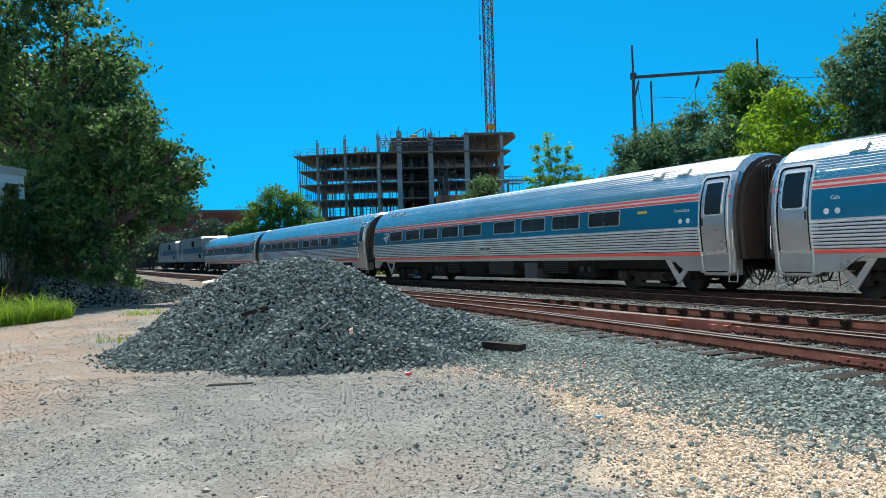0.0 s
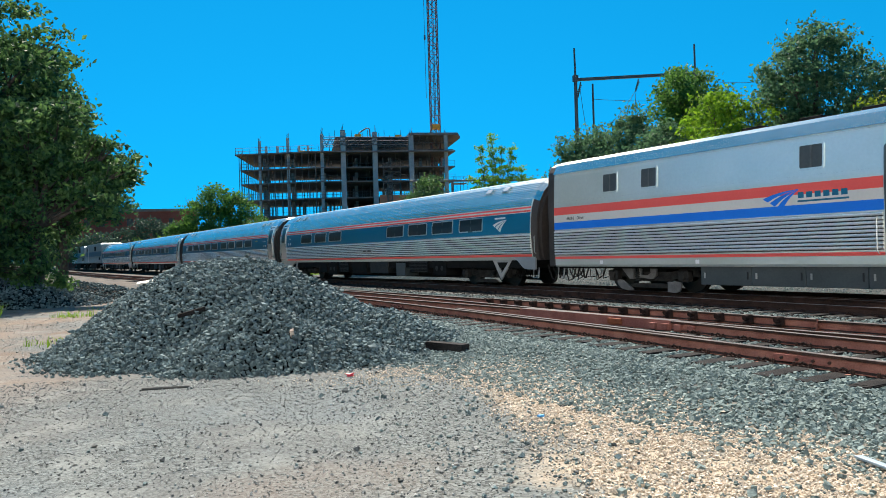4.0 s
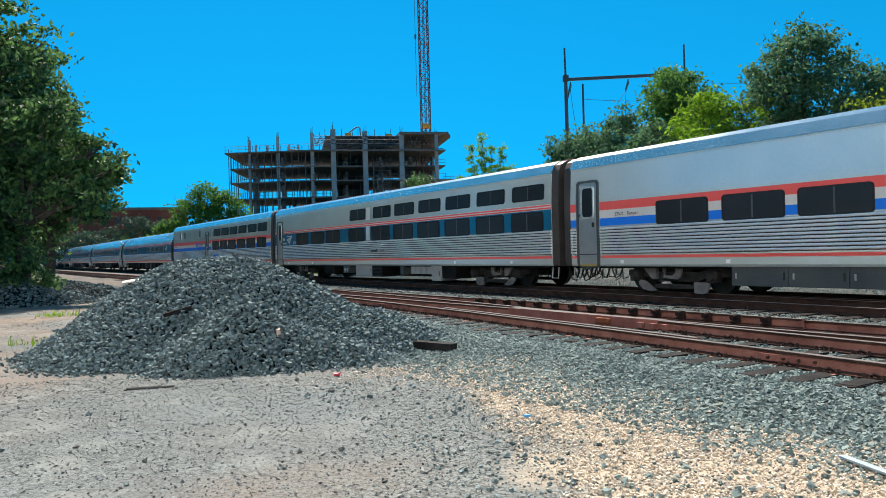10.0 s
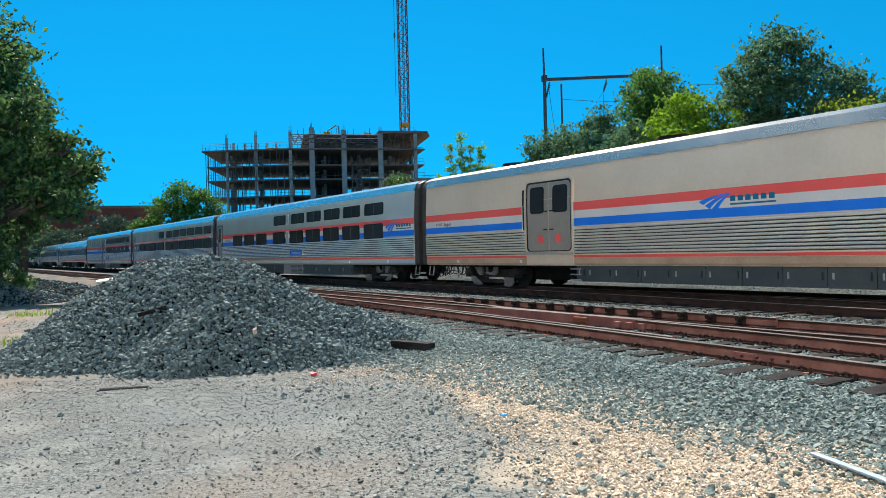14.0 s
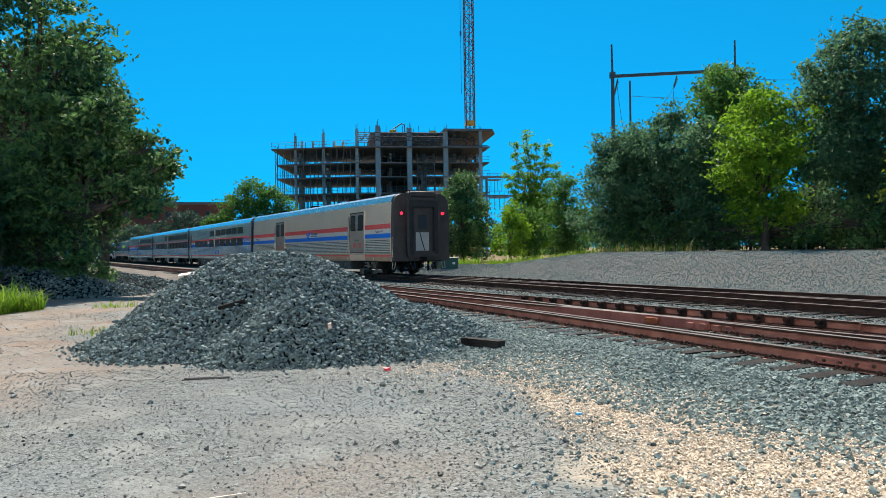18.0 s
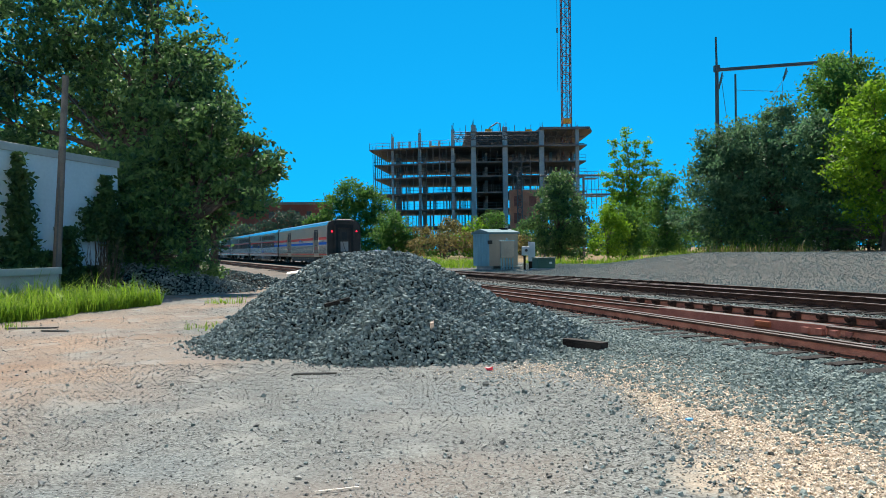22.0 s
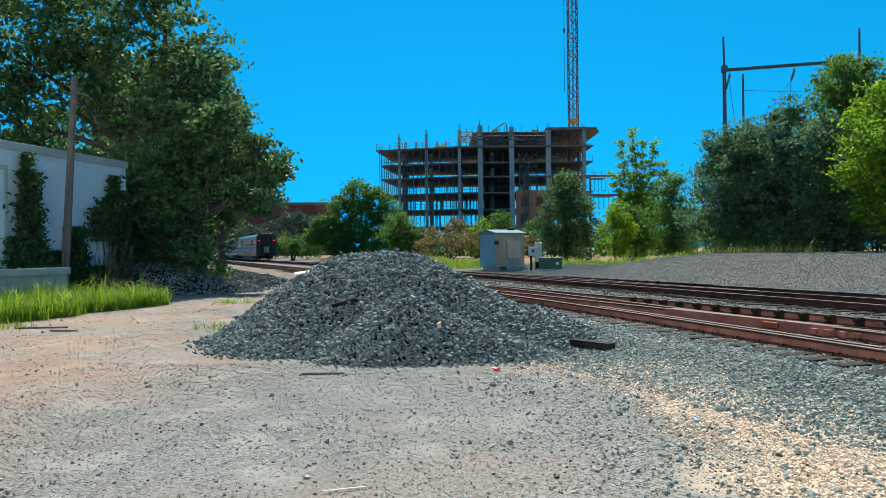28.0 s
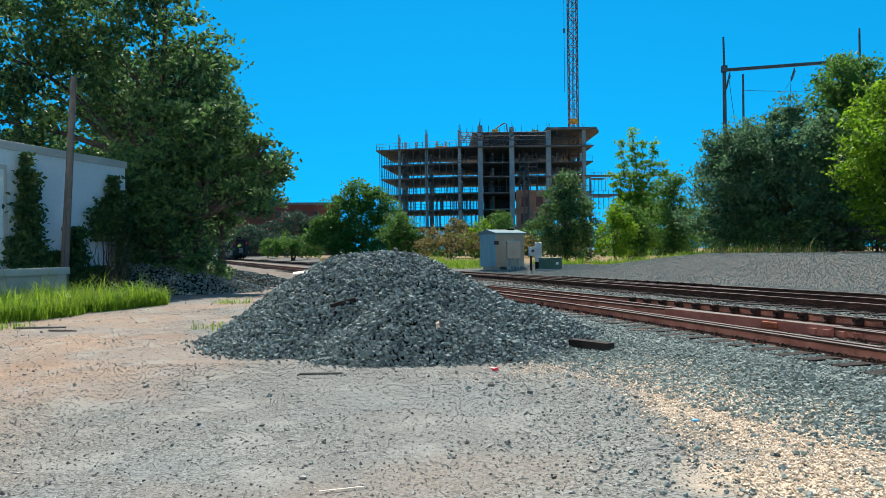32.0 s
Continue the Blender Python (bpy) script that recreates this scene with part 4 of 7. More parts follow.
def skin(profile, z):
    pts = profile[: next(i for i in range(len(profile)) if profile[i][0] < 1.0)]
    return float(np.interp(z, [q[1] for q in pts], [q[0] for q in pts]))


def band(profile, x0, x1, z0, z1, off, side, thick=0.006, steps=5):
    """A strip of sheet that follows the car's side."""
    zs = np.linspace(z0, z1, steps)
    out = [(side * (skin(profile, z) + off), z) for z in zs] + [(side * (skin(profile, z) + off - thick), z) for z in zs[::-1]]
    return sweep(out, [x0, x1])


def fluted(profile, x0, x1, z0, z1, count, side, amp=0.028, off=0.004):
    """Corrugated sheet along the car's side between two heights."""
    rib = ((0.0, -1.0), (0.24, -1.0), (0.27, 0.0), (0.34, 0.55), (0.46, 0.9), (0.62, 1.0), (0.78, 0.9), (0.92, 0.55), (0.985, 0.0))
    steps = [(k + f, h) for k in range(count) for f, h in rib] + [(count, -1.0)]
    n = len(steps) - 1
    pts = [q for q in profile]
    fine = [(np.interp(z, [q[1] for q in pts], [q[0] for q in pts]), z) for z in [z0 + (z1 - z0) * f / count for f, h in steps]]
    out = []
    for i, (y, z) in enumerate(fine):
        a, b = fine[max(0, i - 1)], fine[min(n, i + 1)]
        ny, nz = b[1] - a[1], -(b[0] - a[0])
        k = math.hypot(ny, nz)
        r = off + amp * (0.5 * steps[i][1] + 0.5)
        out.append((side * (y + ny / k * r), z + nz / k * r))
    back = [(side * (y - 0.01), z) for y, z in fine[:: max(1, n // 6)][::-1]]
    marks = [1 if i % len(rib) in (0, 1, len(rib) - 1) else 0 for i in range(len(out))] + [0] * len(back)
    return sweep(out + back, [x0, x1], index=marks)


def shell(profile, x0, x1, shrink=1.0, nose=0.0):
    full = profile + [(-y, z) for y, z in profile[-2::-1]]
    if not nose:
        return sweep([(y * shrink, z) for y, z in full], [x0, x1])
    bm = bmesh.new()
    rings = []
    for k, x in ((1 - nose, x0), (1.0, x0 + 0.25), (1.0, x1 - 0.25), (1 - nose, x1)):
        rings.append([bm.verts.new((x, y * k * shrink, 0.93 + (z - 0.93) * k)) for y, z in full])
    for a, b in zip(rings, rings[1:]):
        for i in range(len(full)):
            bm.faces.new((a[i], a[(i + 1) % len(full)], b[(i + 1) % len(full)], b[i]))
    bm.faces.new(rings[0]), bm.faces.new(rings[-1][::-1])
    bmesh.ops.recalc_face_normals(bm, faces=bm.faces[:])
    return bm


def window(car, profile, x, z0, z1, width, side, r=0.09, frame_mat=RUBBER, split=True, y_off=0.0, pane=GLASS):
    lean = lambda z: side * (skin(profile, z) + y_off)
    o, i = rounded(x - width / 2, x + width / 2, z0, z1, r), rounded(x - width / 2 + 0.04, x + width / 2 - 0.04, z0 + 0.04, z1 - 0.04, r * 0.7)
    w = part("window", ring(o, i, side * -0.01, side * 0.020, lean=lean), frame_mat, car)
    part("pane", plate(i, side * -0.01, side * 0.009, lean=lean), pane, w)
    if split:
        part("mullion", plate([(x - 0.02, z0 + 0.04), (x + 0.02, z0 + 0.04), (x + 0.02, z1 - 0.04), (x - 0.02, z1 - 0.04)], side * 0.009, side * 0.018, lean=lean), MULLION, w)
    return w


def grab(car, x, z0, z1, y, side, name="grab_rail"):
    s = side
    part(name, pipe([(x, s * y, z0), (x, s * (y + 0.07), z0 + 0.04), (x, s * (y + 0.07), z1 - 0.04), (x, s * y, z1)], 0.014), STEEL, car)


wheel_bm = rod((0, -0.07, 0), (0, 0.07, 0), 0.455, 0.455, 28)
rod((0, -0.10, 0), (0, -0.06, 0), 0.49, 0.48, 28, wheel_bm)
rod((0, 0.06, 0), (0, 0.16, 0), 0.15, 0.12, 14, wheel_bm)
WHEEL_MESH = mesh_of("wheel", wheel_bm, WHEEL)
axle_mesh = mesh_of("axle", rod((0, -0.72, 0), (0, 0.72, 0), 0.08, 0.08, 12), WHEEL)
frame_bm = plate([(-1.70, 0.44), (-1.70, 0.60), (-1.15, 0.68), (-0.75, 0.56), (0.75, 0.56), (1.15, 0.68), (1.70, 0.60), (1.70, 0.44), (1.05, 0.42), (0.7, 0.30), (-0.7, 0.30), (-1.05, 0.42)], 0.96, 1.06)
FRAME_MESH = mesh_of("side_frame", frame_bm, TRUCK_DUST)
lower_bm = plate([(-0.75, 0.16), (-0.6, 0.12), (0.6, 0.12), (0.75, 0.16), (0.55, 0.24), (-0.55, 0.24)], 1.09, 1.15)
LOWER_MESH = mesh_of("equaliser", lower_bm, TRUCK_DUST)
anchor_bm = plate([(-0.45, 0.86), (0.20, 0.86), (0.20, 0.36), (0.05, 0.36)], 1.10, 1.20)
ANCHOR_MESH = mesh_of("anchor_plate", anchor_bm, DUSTY_PLATE)
SHOE_MESH = mesh_of("frame_shoe", plate([(-0.34, 0.34), (-0.12, 0.32), (0.30, 0.06), (0.10, 0.03), (-0.16, 0.08), (-0.30, 0.20)], 1.16, 1.22), DUSTY_PLATE)
END_SHOE_MESH = mesh_of("frame_shoe", plate([(-0.22, 0.30), (0.24, 0.30), (0.24, 0.14), (0.17, 0.04), (0.04, 0.0), (-0.22, 0.02)], 1.16, 1.22), DUSTY_PLATE)
BRACE_MESH = mesh_of("bolster_brace", ring([(-0.30, 0.82), (0.34, 0.82), (0.34, 0.46), (0.20, 0.36), (-0.30, 0.40)], [(-0.22, 0.70), (0.10, 0.76), (0.14, 0.54), (0.02, 0.46), (-0.22, 0.47)], 1.12, 1.18), DUSTY_PLATE)
box_bm = box(-0.17, 0.17, 1.06, 1.26, 0.30, 0.60, 0.03)
rod((0, 1.26, 0.455), (0, 1.32, 0.455), 0.12, 0.10, 14, box_bm)
BEARING_MESH = mesh_of("bearing_box", box_bm, TRUCK_DUST)
spring_bm = bmesh.new()
for k in range(5):
    rod((-0.30, 1.12, 0.30 + 0.055 * k), (-0.30, 1.12, 0.335 + 0.055 * k), 0.11, 0.11, 12, spring_bm)
SPRING_MESH = mesh_of("spring", spring_bm, TRUCK)


def truck(car, x, flip=1, plates=True):
    t = new("truck")
    t.parent, t.matrix_basis = car, pose(x, 0, 0)
    b = part("bolster", box(-0.55, 0.55, -1.05, 1.05, 0.42, 0.66, 0.03), UNDER, t)
    t["label"] = "two-axle truck with dark dusty side frames"
    for s in (1, -1):
        mir = Matrix.Diagonal((flip, s, 1, 1))
        for name, me, dx in (("side_frame", FRAME_MESH, 0), ("equaliser", LOWER_MESH, 0), ("anchor_plate", ANCHOR_MESH, -0.75), ("frame_shoe", SHOE_MESH, -0.85), ("frame_shoe", END_SHOE_MESH, 0.95), ("bolster_brace", BRACE_MESH, -0.05), ("spring", SPRING_MESH, -0.1), ("bearing_box", BEARING_MESH, -1.295), ("bearing_box", BEARING_MESH, 1.295)):
            if plates or me not in (ANCHOR_MESH, SHOE_MESH, END_SHOE_MESH, BRACE_MESH):
                part(name, me, None, t, m=Matrix.Translation((dx * flip, 0, 0)) @ mir)
        for a in (-1.295, 1.295):
            part("wheel", WHEEL_MESH, None, t, m=Matrix.Translation((a, s * 0.76, 0.455)) @ pose(0, 0, 0, 0, 0, 0 if s > 0 else 180))
    for a in (-1.295, 1.295):
        part("axle", axle_mesh, None, t, m=pose(a, 0, 0.455))
    return t


def lockers(car, items, side):
    """Boxes hung below the floor: from, to, bottom, top, material, kind."""
    for x0, x1, z0, z1, mat, kind in items:
        b = part("equipment_box", box(x0 + 0.008, x1 - 0.008, side * 0.75, side * 1.46, z0, z1, 0.015), mat, car)
        if kind == "door":
            part("handle", box(x1 - 0.16, x1 - 0.12, side * 1.46, side * 1.485, (z0 + z1) / 2 - 0.07, (z0 + z1) / 2 + 0.07, 0.006), BOX_LIGHT, b)
            part("hinge", box(x0 + 0.08, x0 + 0.12, side * 1.46, side * 1.475, (z0 + z1) / 2 - 0.09, (z0 + z1) / 2 + 0.09, 0.004), RUBBER, b)
        elif kind == "louvre":
            n = 7
            for k in range(n):
                z = z0 + 0.05 + (z1 - z0 - 0.1) * k / (n - 1)
                part("slat", box(x0 + 0.06, x1 - 0.06, side * 1.455, side * 1.48, z - 0.014, z + 0.014, 0.0), TRUCK if mat is UNDER else BOX_GREY, b)
        elif kind == "fan":
            for k in range(2):
                part("fan_cover", rod((x0 + (x1 - x0) * (0.3 + 0.4 * k), side * 1.45, (z0 + z1) / 2), (x0 + (x1 - x0) * (0.3 + 0.4 * k), side * 1.48, (z0 + z1) / 2), 0.10, 0.09, 14), TRUCK if mat is UNDER else BOX_LIGHT, b)


def under(car, x_end):
    part("centre_sill", box(-x_end, x_end, -0.30, 0.30, 0.62, 0.92, 0.0), UNDER, car)
    part("belly_pan", box(-7.2, 7.2, -0.72, 0.72, 0.24, 0.62, 0.03), UNDER, car)
    part("floor_pan", box(-x_end + 0.2, x_end - 0.2, -1.40, 1.40, 0.66, 0.97, 0.0), UNDER, car)
    for e in (1, -1):
        x = e * (x_end + 0.1)
        c = part("coupler", box(x - 0.28, x + 0.28, -0.14, 0.14, 0.72, 0.98, 0.04), UNDER, car)
        part("knuckle", box(x + e * 0.20, x + e * 0.36, -0.20, 0.06, 0.70, 1.0, 0.05), UNDER, c)
        for k, y in enumerate((0.45, 0.62, -0.5, 0.80)):
            part("hose", pipe([(x - e * 0.25, y, 0.75), (x - e * 0.05, y, 0.45 - 0.05 * k), (x + e * 0.15, y, 0.36 - 0.04 * k), (x + e * 0.32, y, 0.62)], 0.025, 6), RUBBER, car)
        for s in (1, -1):
            part("end_step", pipe([(x - e * 0.30, s * 1.36, 0.68), (x - e * 0.30, s * 1.40, 0.34), (x - e * 0.02, s * 1.40, 0.34), (x - e * 0.02, s * 1.36, 0.68)], 0.022), BOX_LIGHT, car)
            for q in range(5):
                part("brake_pipe", pipe([(x - e * (0.55 + 0.28 * q), s * 1.02, 0.62), (x - e * (0.62 + 0.28 * q), s * 1.08, 0.30 + 0.05 * (q % 3)), (x - e * (0.80 + 0.28 * q), s * 1.04, 0.40)], 0.015, 5), UNDER, car)


def mark(car, x, z, profile, side, material, scale=1.0, flip=1):
    """Three swept strokes of the operator's sign, as a plain shape, with a bar for its lettering."""
    lean = lambda q: side * skin(profile, q)
    for k in range(3):
        bm = bmesh.new()
        rows = []
        for i in range(9):
            t = i / 8
            row = []
            for q in (0.37 * k, 0.37 * k + 0.27):
                px = (1 - t) ** 2 * (0.52 - 0.02 * q) + 2 * t * (1 - t) * (-0.10 + 0.28 * q) + t * t * (-0.52 + 0.56 * q)
                pz = (1 - t) ** 2 * (0.24 - 0.03 * q) + 2 * t * (1 - t) * (0.22 - 0.20 * q) + t * t * (0.05 - 0.33 * q)
                zz = z + scale * pz
                row += [bm.verts.new((x - side * flip * scale * px, lean(zz) + side * d, zz)) for d in (0.018, 0.012)]
            rows.append(row)
        for p, q in zip(rows, rows[1:]):
            for i, j in ((0, 2), (2, 3), (3, 1), (1, 0)):
                bm.faces.new((p[i], p[j], q[j], q[i]))
        bmesh.ops.recalc_face_normals(bm, faces=bm.faces[:])
        part("sign_stroke", bm, material, car)


def diaphragm(car, x, e, top=3.45):
    d = part("diaphragm", box(x, x + e * 0.34, -0.62, 0.62, 0.95, top, 0.04), RUBBER, car, "black ribbed rubber gangway bellows")
    for k in range(3):
        part("fold", ring(rounded(-0.72, 0.72, 0.90, top + 0.06, 0.12), rounded(-0.56, 0.56, 1.0, top - 0.1, 0.10), -0.02, 0.02), RUBBER, d, m=pose(x + e * (0.08 + 0.10 * k), 0, 0, 0, 0, 90))


def label_text(car, text, x, z, size, side, profile, material):
    y = side * (skin(profile, z) + 0.014)
    return writing("lettering", text, size, pose(x, y, z, 90, 0, 180 if side > 0 else 0), material, car)


def bar(car, x0, x1, z0, z1, side, profile, material, name="lettering", off=0.013):
    return part(name, band(profile, x0, x1, z0, z1, off, side, 0.004, 2), material, car)


LOWER_D = (-11.29, -9.2, -7.1, -5.03, -2.95, -0.92, 1.52, 4.21, 6.2, 8.28)
UPPER_D = (-11.33, -9.24, -7.15, -5.1, -3.05, -1.04, 1.42)
LOCKERS_E = [(6.9, 5.4, 0.26, 0.66, BOX_GREY, "door"), (5.4, 4.0, 0.26, 0.66, BOX_GREY, "door"), (4.0, 2.6, 0.26, 0.66, BOX_GREY, "door"), (2.6, 1.2, 0.26, 0.66, BOX_GREY, "door"), (1.2, 0.2, 0.22, 0.64, BOX_LIGHT, ""), (0.2, -0.7, 0.22, 0.64, BOX_LIGHT, "louvre"), (-0.7, -1.4, 0.22, 0.64, BOX_LIGHT, "louvre"), (-1.4, -2.9, 0.26, 0.66, BOX_GREY, "door"), (-2.9, -4.4, 0.26, 0.66, BOX_GREY, "door"), (-4.4, -5.9, 0.26, 0.66, BOX_GREY, "door"), (-5.9, -7.0, 0.26, 0.66, BOX_GREY, "door")]
LOCKERS_E = [(min(a, b), max(a, b), c, d, m, k) for a, b, c, d, m, k in LOCKERS_E]
LOCKERS_D = [(4.4, 5.6, 0.30, 0.62, UNDER, ""), (2.6, 3.3, 0.34, 0.60, BOX_GREY, "fan"), (0.2, 1.9, 0.24, 0.64, BOX_LIGHT, "door"), (-0.85, 0.2, 0.22, 0.62, UNDER, "louvre"), (-2.75, -2.45, 0.34, 0.62, BOX_GREY, ""), (-5.7, -5.0, 0.12, 0.64, BOX_LIGHT, "door"), (-6.8, -5.8, 0.22, 0.60, UNDER, "")]
LOCKERS_D += [(-3.68 - 0.42 * k, -3.36 - 0.42 * k, 0.38, 0.60, BOX_LIGHT, "") for k in range(4)]


def grilles(car, s, slats=8):
    for z0, z1 in ((1.86, 2.50), (2.80, 3.36)):
        g = part("vent_grille", plate(rounded(0.14, 0.46, z0, z1, 0.03), s * 0.006, s * 0.03, lean=lambda z: s * skin(VIEW, z)), WHITE_FILM, car)
        for k in range(slats):
            z = z0 + 0.06 + (z1 - z0 - 0.12) * k / 7
            part("slat", plate([(0.17, z - 0.012), (0.43, z - 0.012), (0.43, z + 0.012), (0.17, z + 0.012)], s * 0.030, s * 0.044, lean=lambda q: s * skin(VIEW, q)), STEEL_DULL, g)


def viewliner(name, label, livery, lower, upper, lock, plate_text="", steel=STEEL, door_x=(11.75,), wide_doors=(), slot_windows=(), logo_x=None, category="rail car", tail_end=False):
    """A tall stainless car with two rows of windows, stripes and fluted lower sides."""
    car = thing(name, label, category, group="cars of the passing train")
    L = 12.5
    part("body", shell(VIEW, -L, L), steel, car, smooth=False)
    roof = [(1.53, 3.62), (1.485, 3.71), (1.39, 3.895), (1.155, 4.015), (0.6, 4.085), (0, 4.105)]
    r = part("roof", sweep(roof + [(-y, z) for y, z in roof[-2::-1]] + [(-1.3, 3.6), (1.3, 3.6)], [-L - 0.02, L + 0.02]), ROOF_DUSTY if steel is STEEL_TAN else ROOF_BRIGHT, car, "pale rounded roof sheet")
    for s in (1, -1):
        part("gutter", band(VIEW, -L, L, 3.585, 3.612, 0.024, s, 0.03, 2), steel, car)
        part("drip_strip", band(VIEW, -L, L, 2.735, 2.755, 0.010, s, 0.010, 2), steel, car)
    for e in (1, -1):
        cap = [(y * 0.985, z) for y, z in VIEW]
        part("end_cap", sweep(cap + [(-y, z) for y, z in cap[-2::-1]], [e * L, e * (L + 0.32)] if e > 0 else [-L - 0.32, -L]), CAR_END, car, "black car end, coloured darker for its shade")
        if not (tail_end and e < 0):
            diaphragm(car, e * (L + 0.30), e)
    under(car, L)
    truck(car, 8.95, -1), truck(car, -8.95, 1)
    cuts = sorted([(x - 0.50, x + 0.50) for x in door_x] + [(x - 1.08, x + 1.08) for x in wide_doors])
    runs, at = [], -L
    for a, b in cuts:
        runs.append((at, a))
        at = b
    runs.append((at, L))
    for s in (1, -1):
        for a, b in runs:
            if b - a < 0.1:
                continue
            part("fluting", fluted(VIEW, a + 0.02, b - 0.02, 1.07, 1.83, 9, s, 0.050), [STEEL_FLUTE if steel is STEEL else TAN_FLUTE, GROOVE_SHADE], car, "fluted stainless side sheet")
            part("red_line", band(VIEW, a, b, 0.955, 1.03, 0.012, s), RED, car)
            if steel is STEEL_TAN:
                part("side_sill", band(VIEW, a, b, 0.74, 0.950, 0.006, s), SKIRT_DUST, car, "rust-dusted side sill")
            if livery == "three":
                part("red_stripe", band(VIEW, a, b, 2.33, 2.57, 0.010, s), RED, car)
                part("white_stripe", band(VIEW, a, b, 2.10, 2.33, 0.008, s), WHITE_FILM, car)
                part("blue_stripe", band(VIEW, a, b, 1.88, 2.10, 0.010, s), BLUE, car)
            else:
                part("blue_band", band(VIEW, a, b, 1.85, 2.50, 0.008, s), BLUE_BAND, car)
                part("white_stripe", band(VIEW, a, b, 2.50, 2.66, 0.008, s), WHITE_FILM, car)
                for z in (2.515, 2.60):
                    part("red_stripe", band(VIEW, a, b, z, z + 0.05, 0.012, s), RED, car)
        for x in lower:
            window(car, VIEW, x, 1.83, 2.46, 1.68, s, y_off=0.012)
        for x in upper:
            window(car, VIEW, x, 2.83, 3.34, 1.66, s, y_off=0.002)
        for x in slot_windows:
            window(car, VIEW, x, 2.86, 3.44, 0.62, s, 0.05, STEEL, y_off=0.004, pane=BOX_GREY)
        for x in door_x:
            d = part("door", plate(rounded(x - 0.38, x + 0.38, 0.72, 3.18, 0.10), s * -0.02, s * 0.012, lean=lambda z: s * skin(VIEW, max(z, 0.7))), STEEL_DULL, car, "vestibule door with a dark window")
            part("door_frame", ring(rounded(x - 0.47, x + 0.47, 0.68, 3.24, 0.12), rounded(x - 0.38, x + 0.38, 0.72, 3.17, 0.09), s * -0.02, s * 0.035, lean=lambda z: s * skin(VIEW, max(z, 0.7))), BOX_GREY, d)
            part("door_window", plate(rounded(x - 0.23, x + 0.23, 2.16, 3.02, 0.09), s * 0.012, s * 0.022, lean=lambda z: s * skin(VIEW, z)), GLASS, d)
            part("window_rim", ring(rounded(x - 0.27, x + 0.27, 2.12, 3.06, 0.12), rounded(x - 0.22, x + 0.22, 2.17, 3.01, 0.09), s * 0.010, s * 0.036, lean=lambda z: s * skin(VIEW, z)), STEEL, d, "bright metal window rim")
            part("door_seam", band(VIEW, x - 0.37, x + 0.37, 1.06, 1.085, 0.020, s, 0.012, 2), RUBBER, d)
            part("sill_plate", band(VIEW, x - 0.38, x + 0.38, 0.73, 0.77, 0.03, s, 0.03, 2), YELLOW, d)
            part("door_handle", box(x - 0.28, x - 0.20, s * 1.57, s * 1.60, 1.86, 2.0, 0.008), RUBBER, d)
            grab(car, x + 0.62, 1.0, 1.75, 1.56, s), grab(car, x - 0.60, 1.0, 1.75, 1.56, s)
        for x in wide_doors:
            frame = part("door_frame", ring(rounded(x - 1.10, x + 1.10, 1.08, 3.36, 0.16), rounded(x - 1.03, x + 1.03, 1.15, 3.30, 0.13), s * -0.02, s * 0.05, lean=lambda z: s * skin(VIEW, z)), steel, car)
            # black ring and side strip stand for the shade in the door recess
            part("door_seal", ring(rounded(x - 1.03, x + 1.03, 1.15, 3.30, 0.13), rounded(x - 0.96, x + 0.98, 1.18, 3.25, 0.12), s * -0.02, s * 0.02, lean=lambda z: s * skin(VIEW, z)), RUBBER, car)
            part("door_pocket", plate(rounded(x + 0.99, x + 1.24, 1.2, 3.1, 0.05), s * 0.004, s * 0.02, lean=lambda z: s * skin(VIEW, z)), RUBBER, car)
            for h in (-1, 1):
                leaf = part("baggage_door", plate(rounded(x + h * 0.50 - 0.49, x + h * 0.50 + 0.49, 1.18, 3.26, 0.03), s * -0.05, s * 0.010, lean=lambda z: s * skin(VIEW, z)), STEEL_DOOR, car, "dusty steel baggage door leaf with a window")
                part("door_window", plate(rounded(x + h * 0.52 - 0.28, x + h * 0.52 + 0.28, 2.36, 3.10, 0.09), s * 0.010, s * 0.018, lean=lambda z: s * skin(VIEW, z)), GLASS, leaf)
                part("gasket", ring(rounded(x + h * 0.52 - 0.32, x + h * 0.52 + 0.32, 2.32, 3.14, 0.11), rounded(x + h * 0.52 - 0.27, x + h * 0.52 + 0.27, 2.37, 3.09, 0.09), s * 0.010, s * 0.026, lean=lambda z: s * skin(VIEW, z)), RUBBER, leaf)
                part("warning_sign", plate(rounded(x + h * 0.40 - 0.12, x + h * 0.40 + 0.12, 1.42, 1.66, 0.01), s * 0.010, s * 0.014, lean=lambda z: s * skin(VIEW, z)), RED, leaf)
                part("latch", box(x + h * 0.06, x + h * 0.22, s * 1.55, s * 1.59, 1.80, 1.84, 0.006), RUBBER, leaf)
                part("latch", box(x + h * 0.06, x + h * 0.22, s * 1.54, s * 1.58, 2.36, 2.40, 0.006), RUBBER, leaf)
                grab(car, x + h * 1.16, 1.1, 2.6, 1.56, s)
            part("door_track", box(x - 1.1, x + 1.1, s * 1.53, s * 1.60, 1.05, 1.14, 0.01), PALE_SCRAP, car)
            for q in range(3):
                part("step", pipe([(x - 1.25, s * 1.42, 0.30 + 0.16 * q), (x - 1.25, s * 1.50, 0.30 + 0.16 * q), (x - 0.85, s * 1.50, 0.30 + 0.16 * q), (x - 0.85, s * 1.42, 0.30 + 0.16 * q)], 0.02), BOX_LIGHT, car)
        lockers(car, [(a, b, c, d + 0.08, m, k) for a, b, c, d, m, k in lock], s)
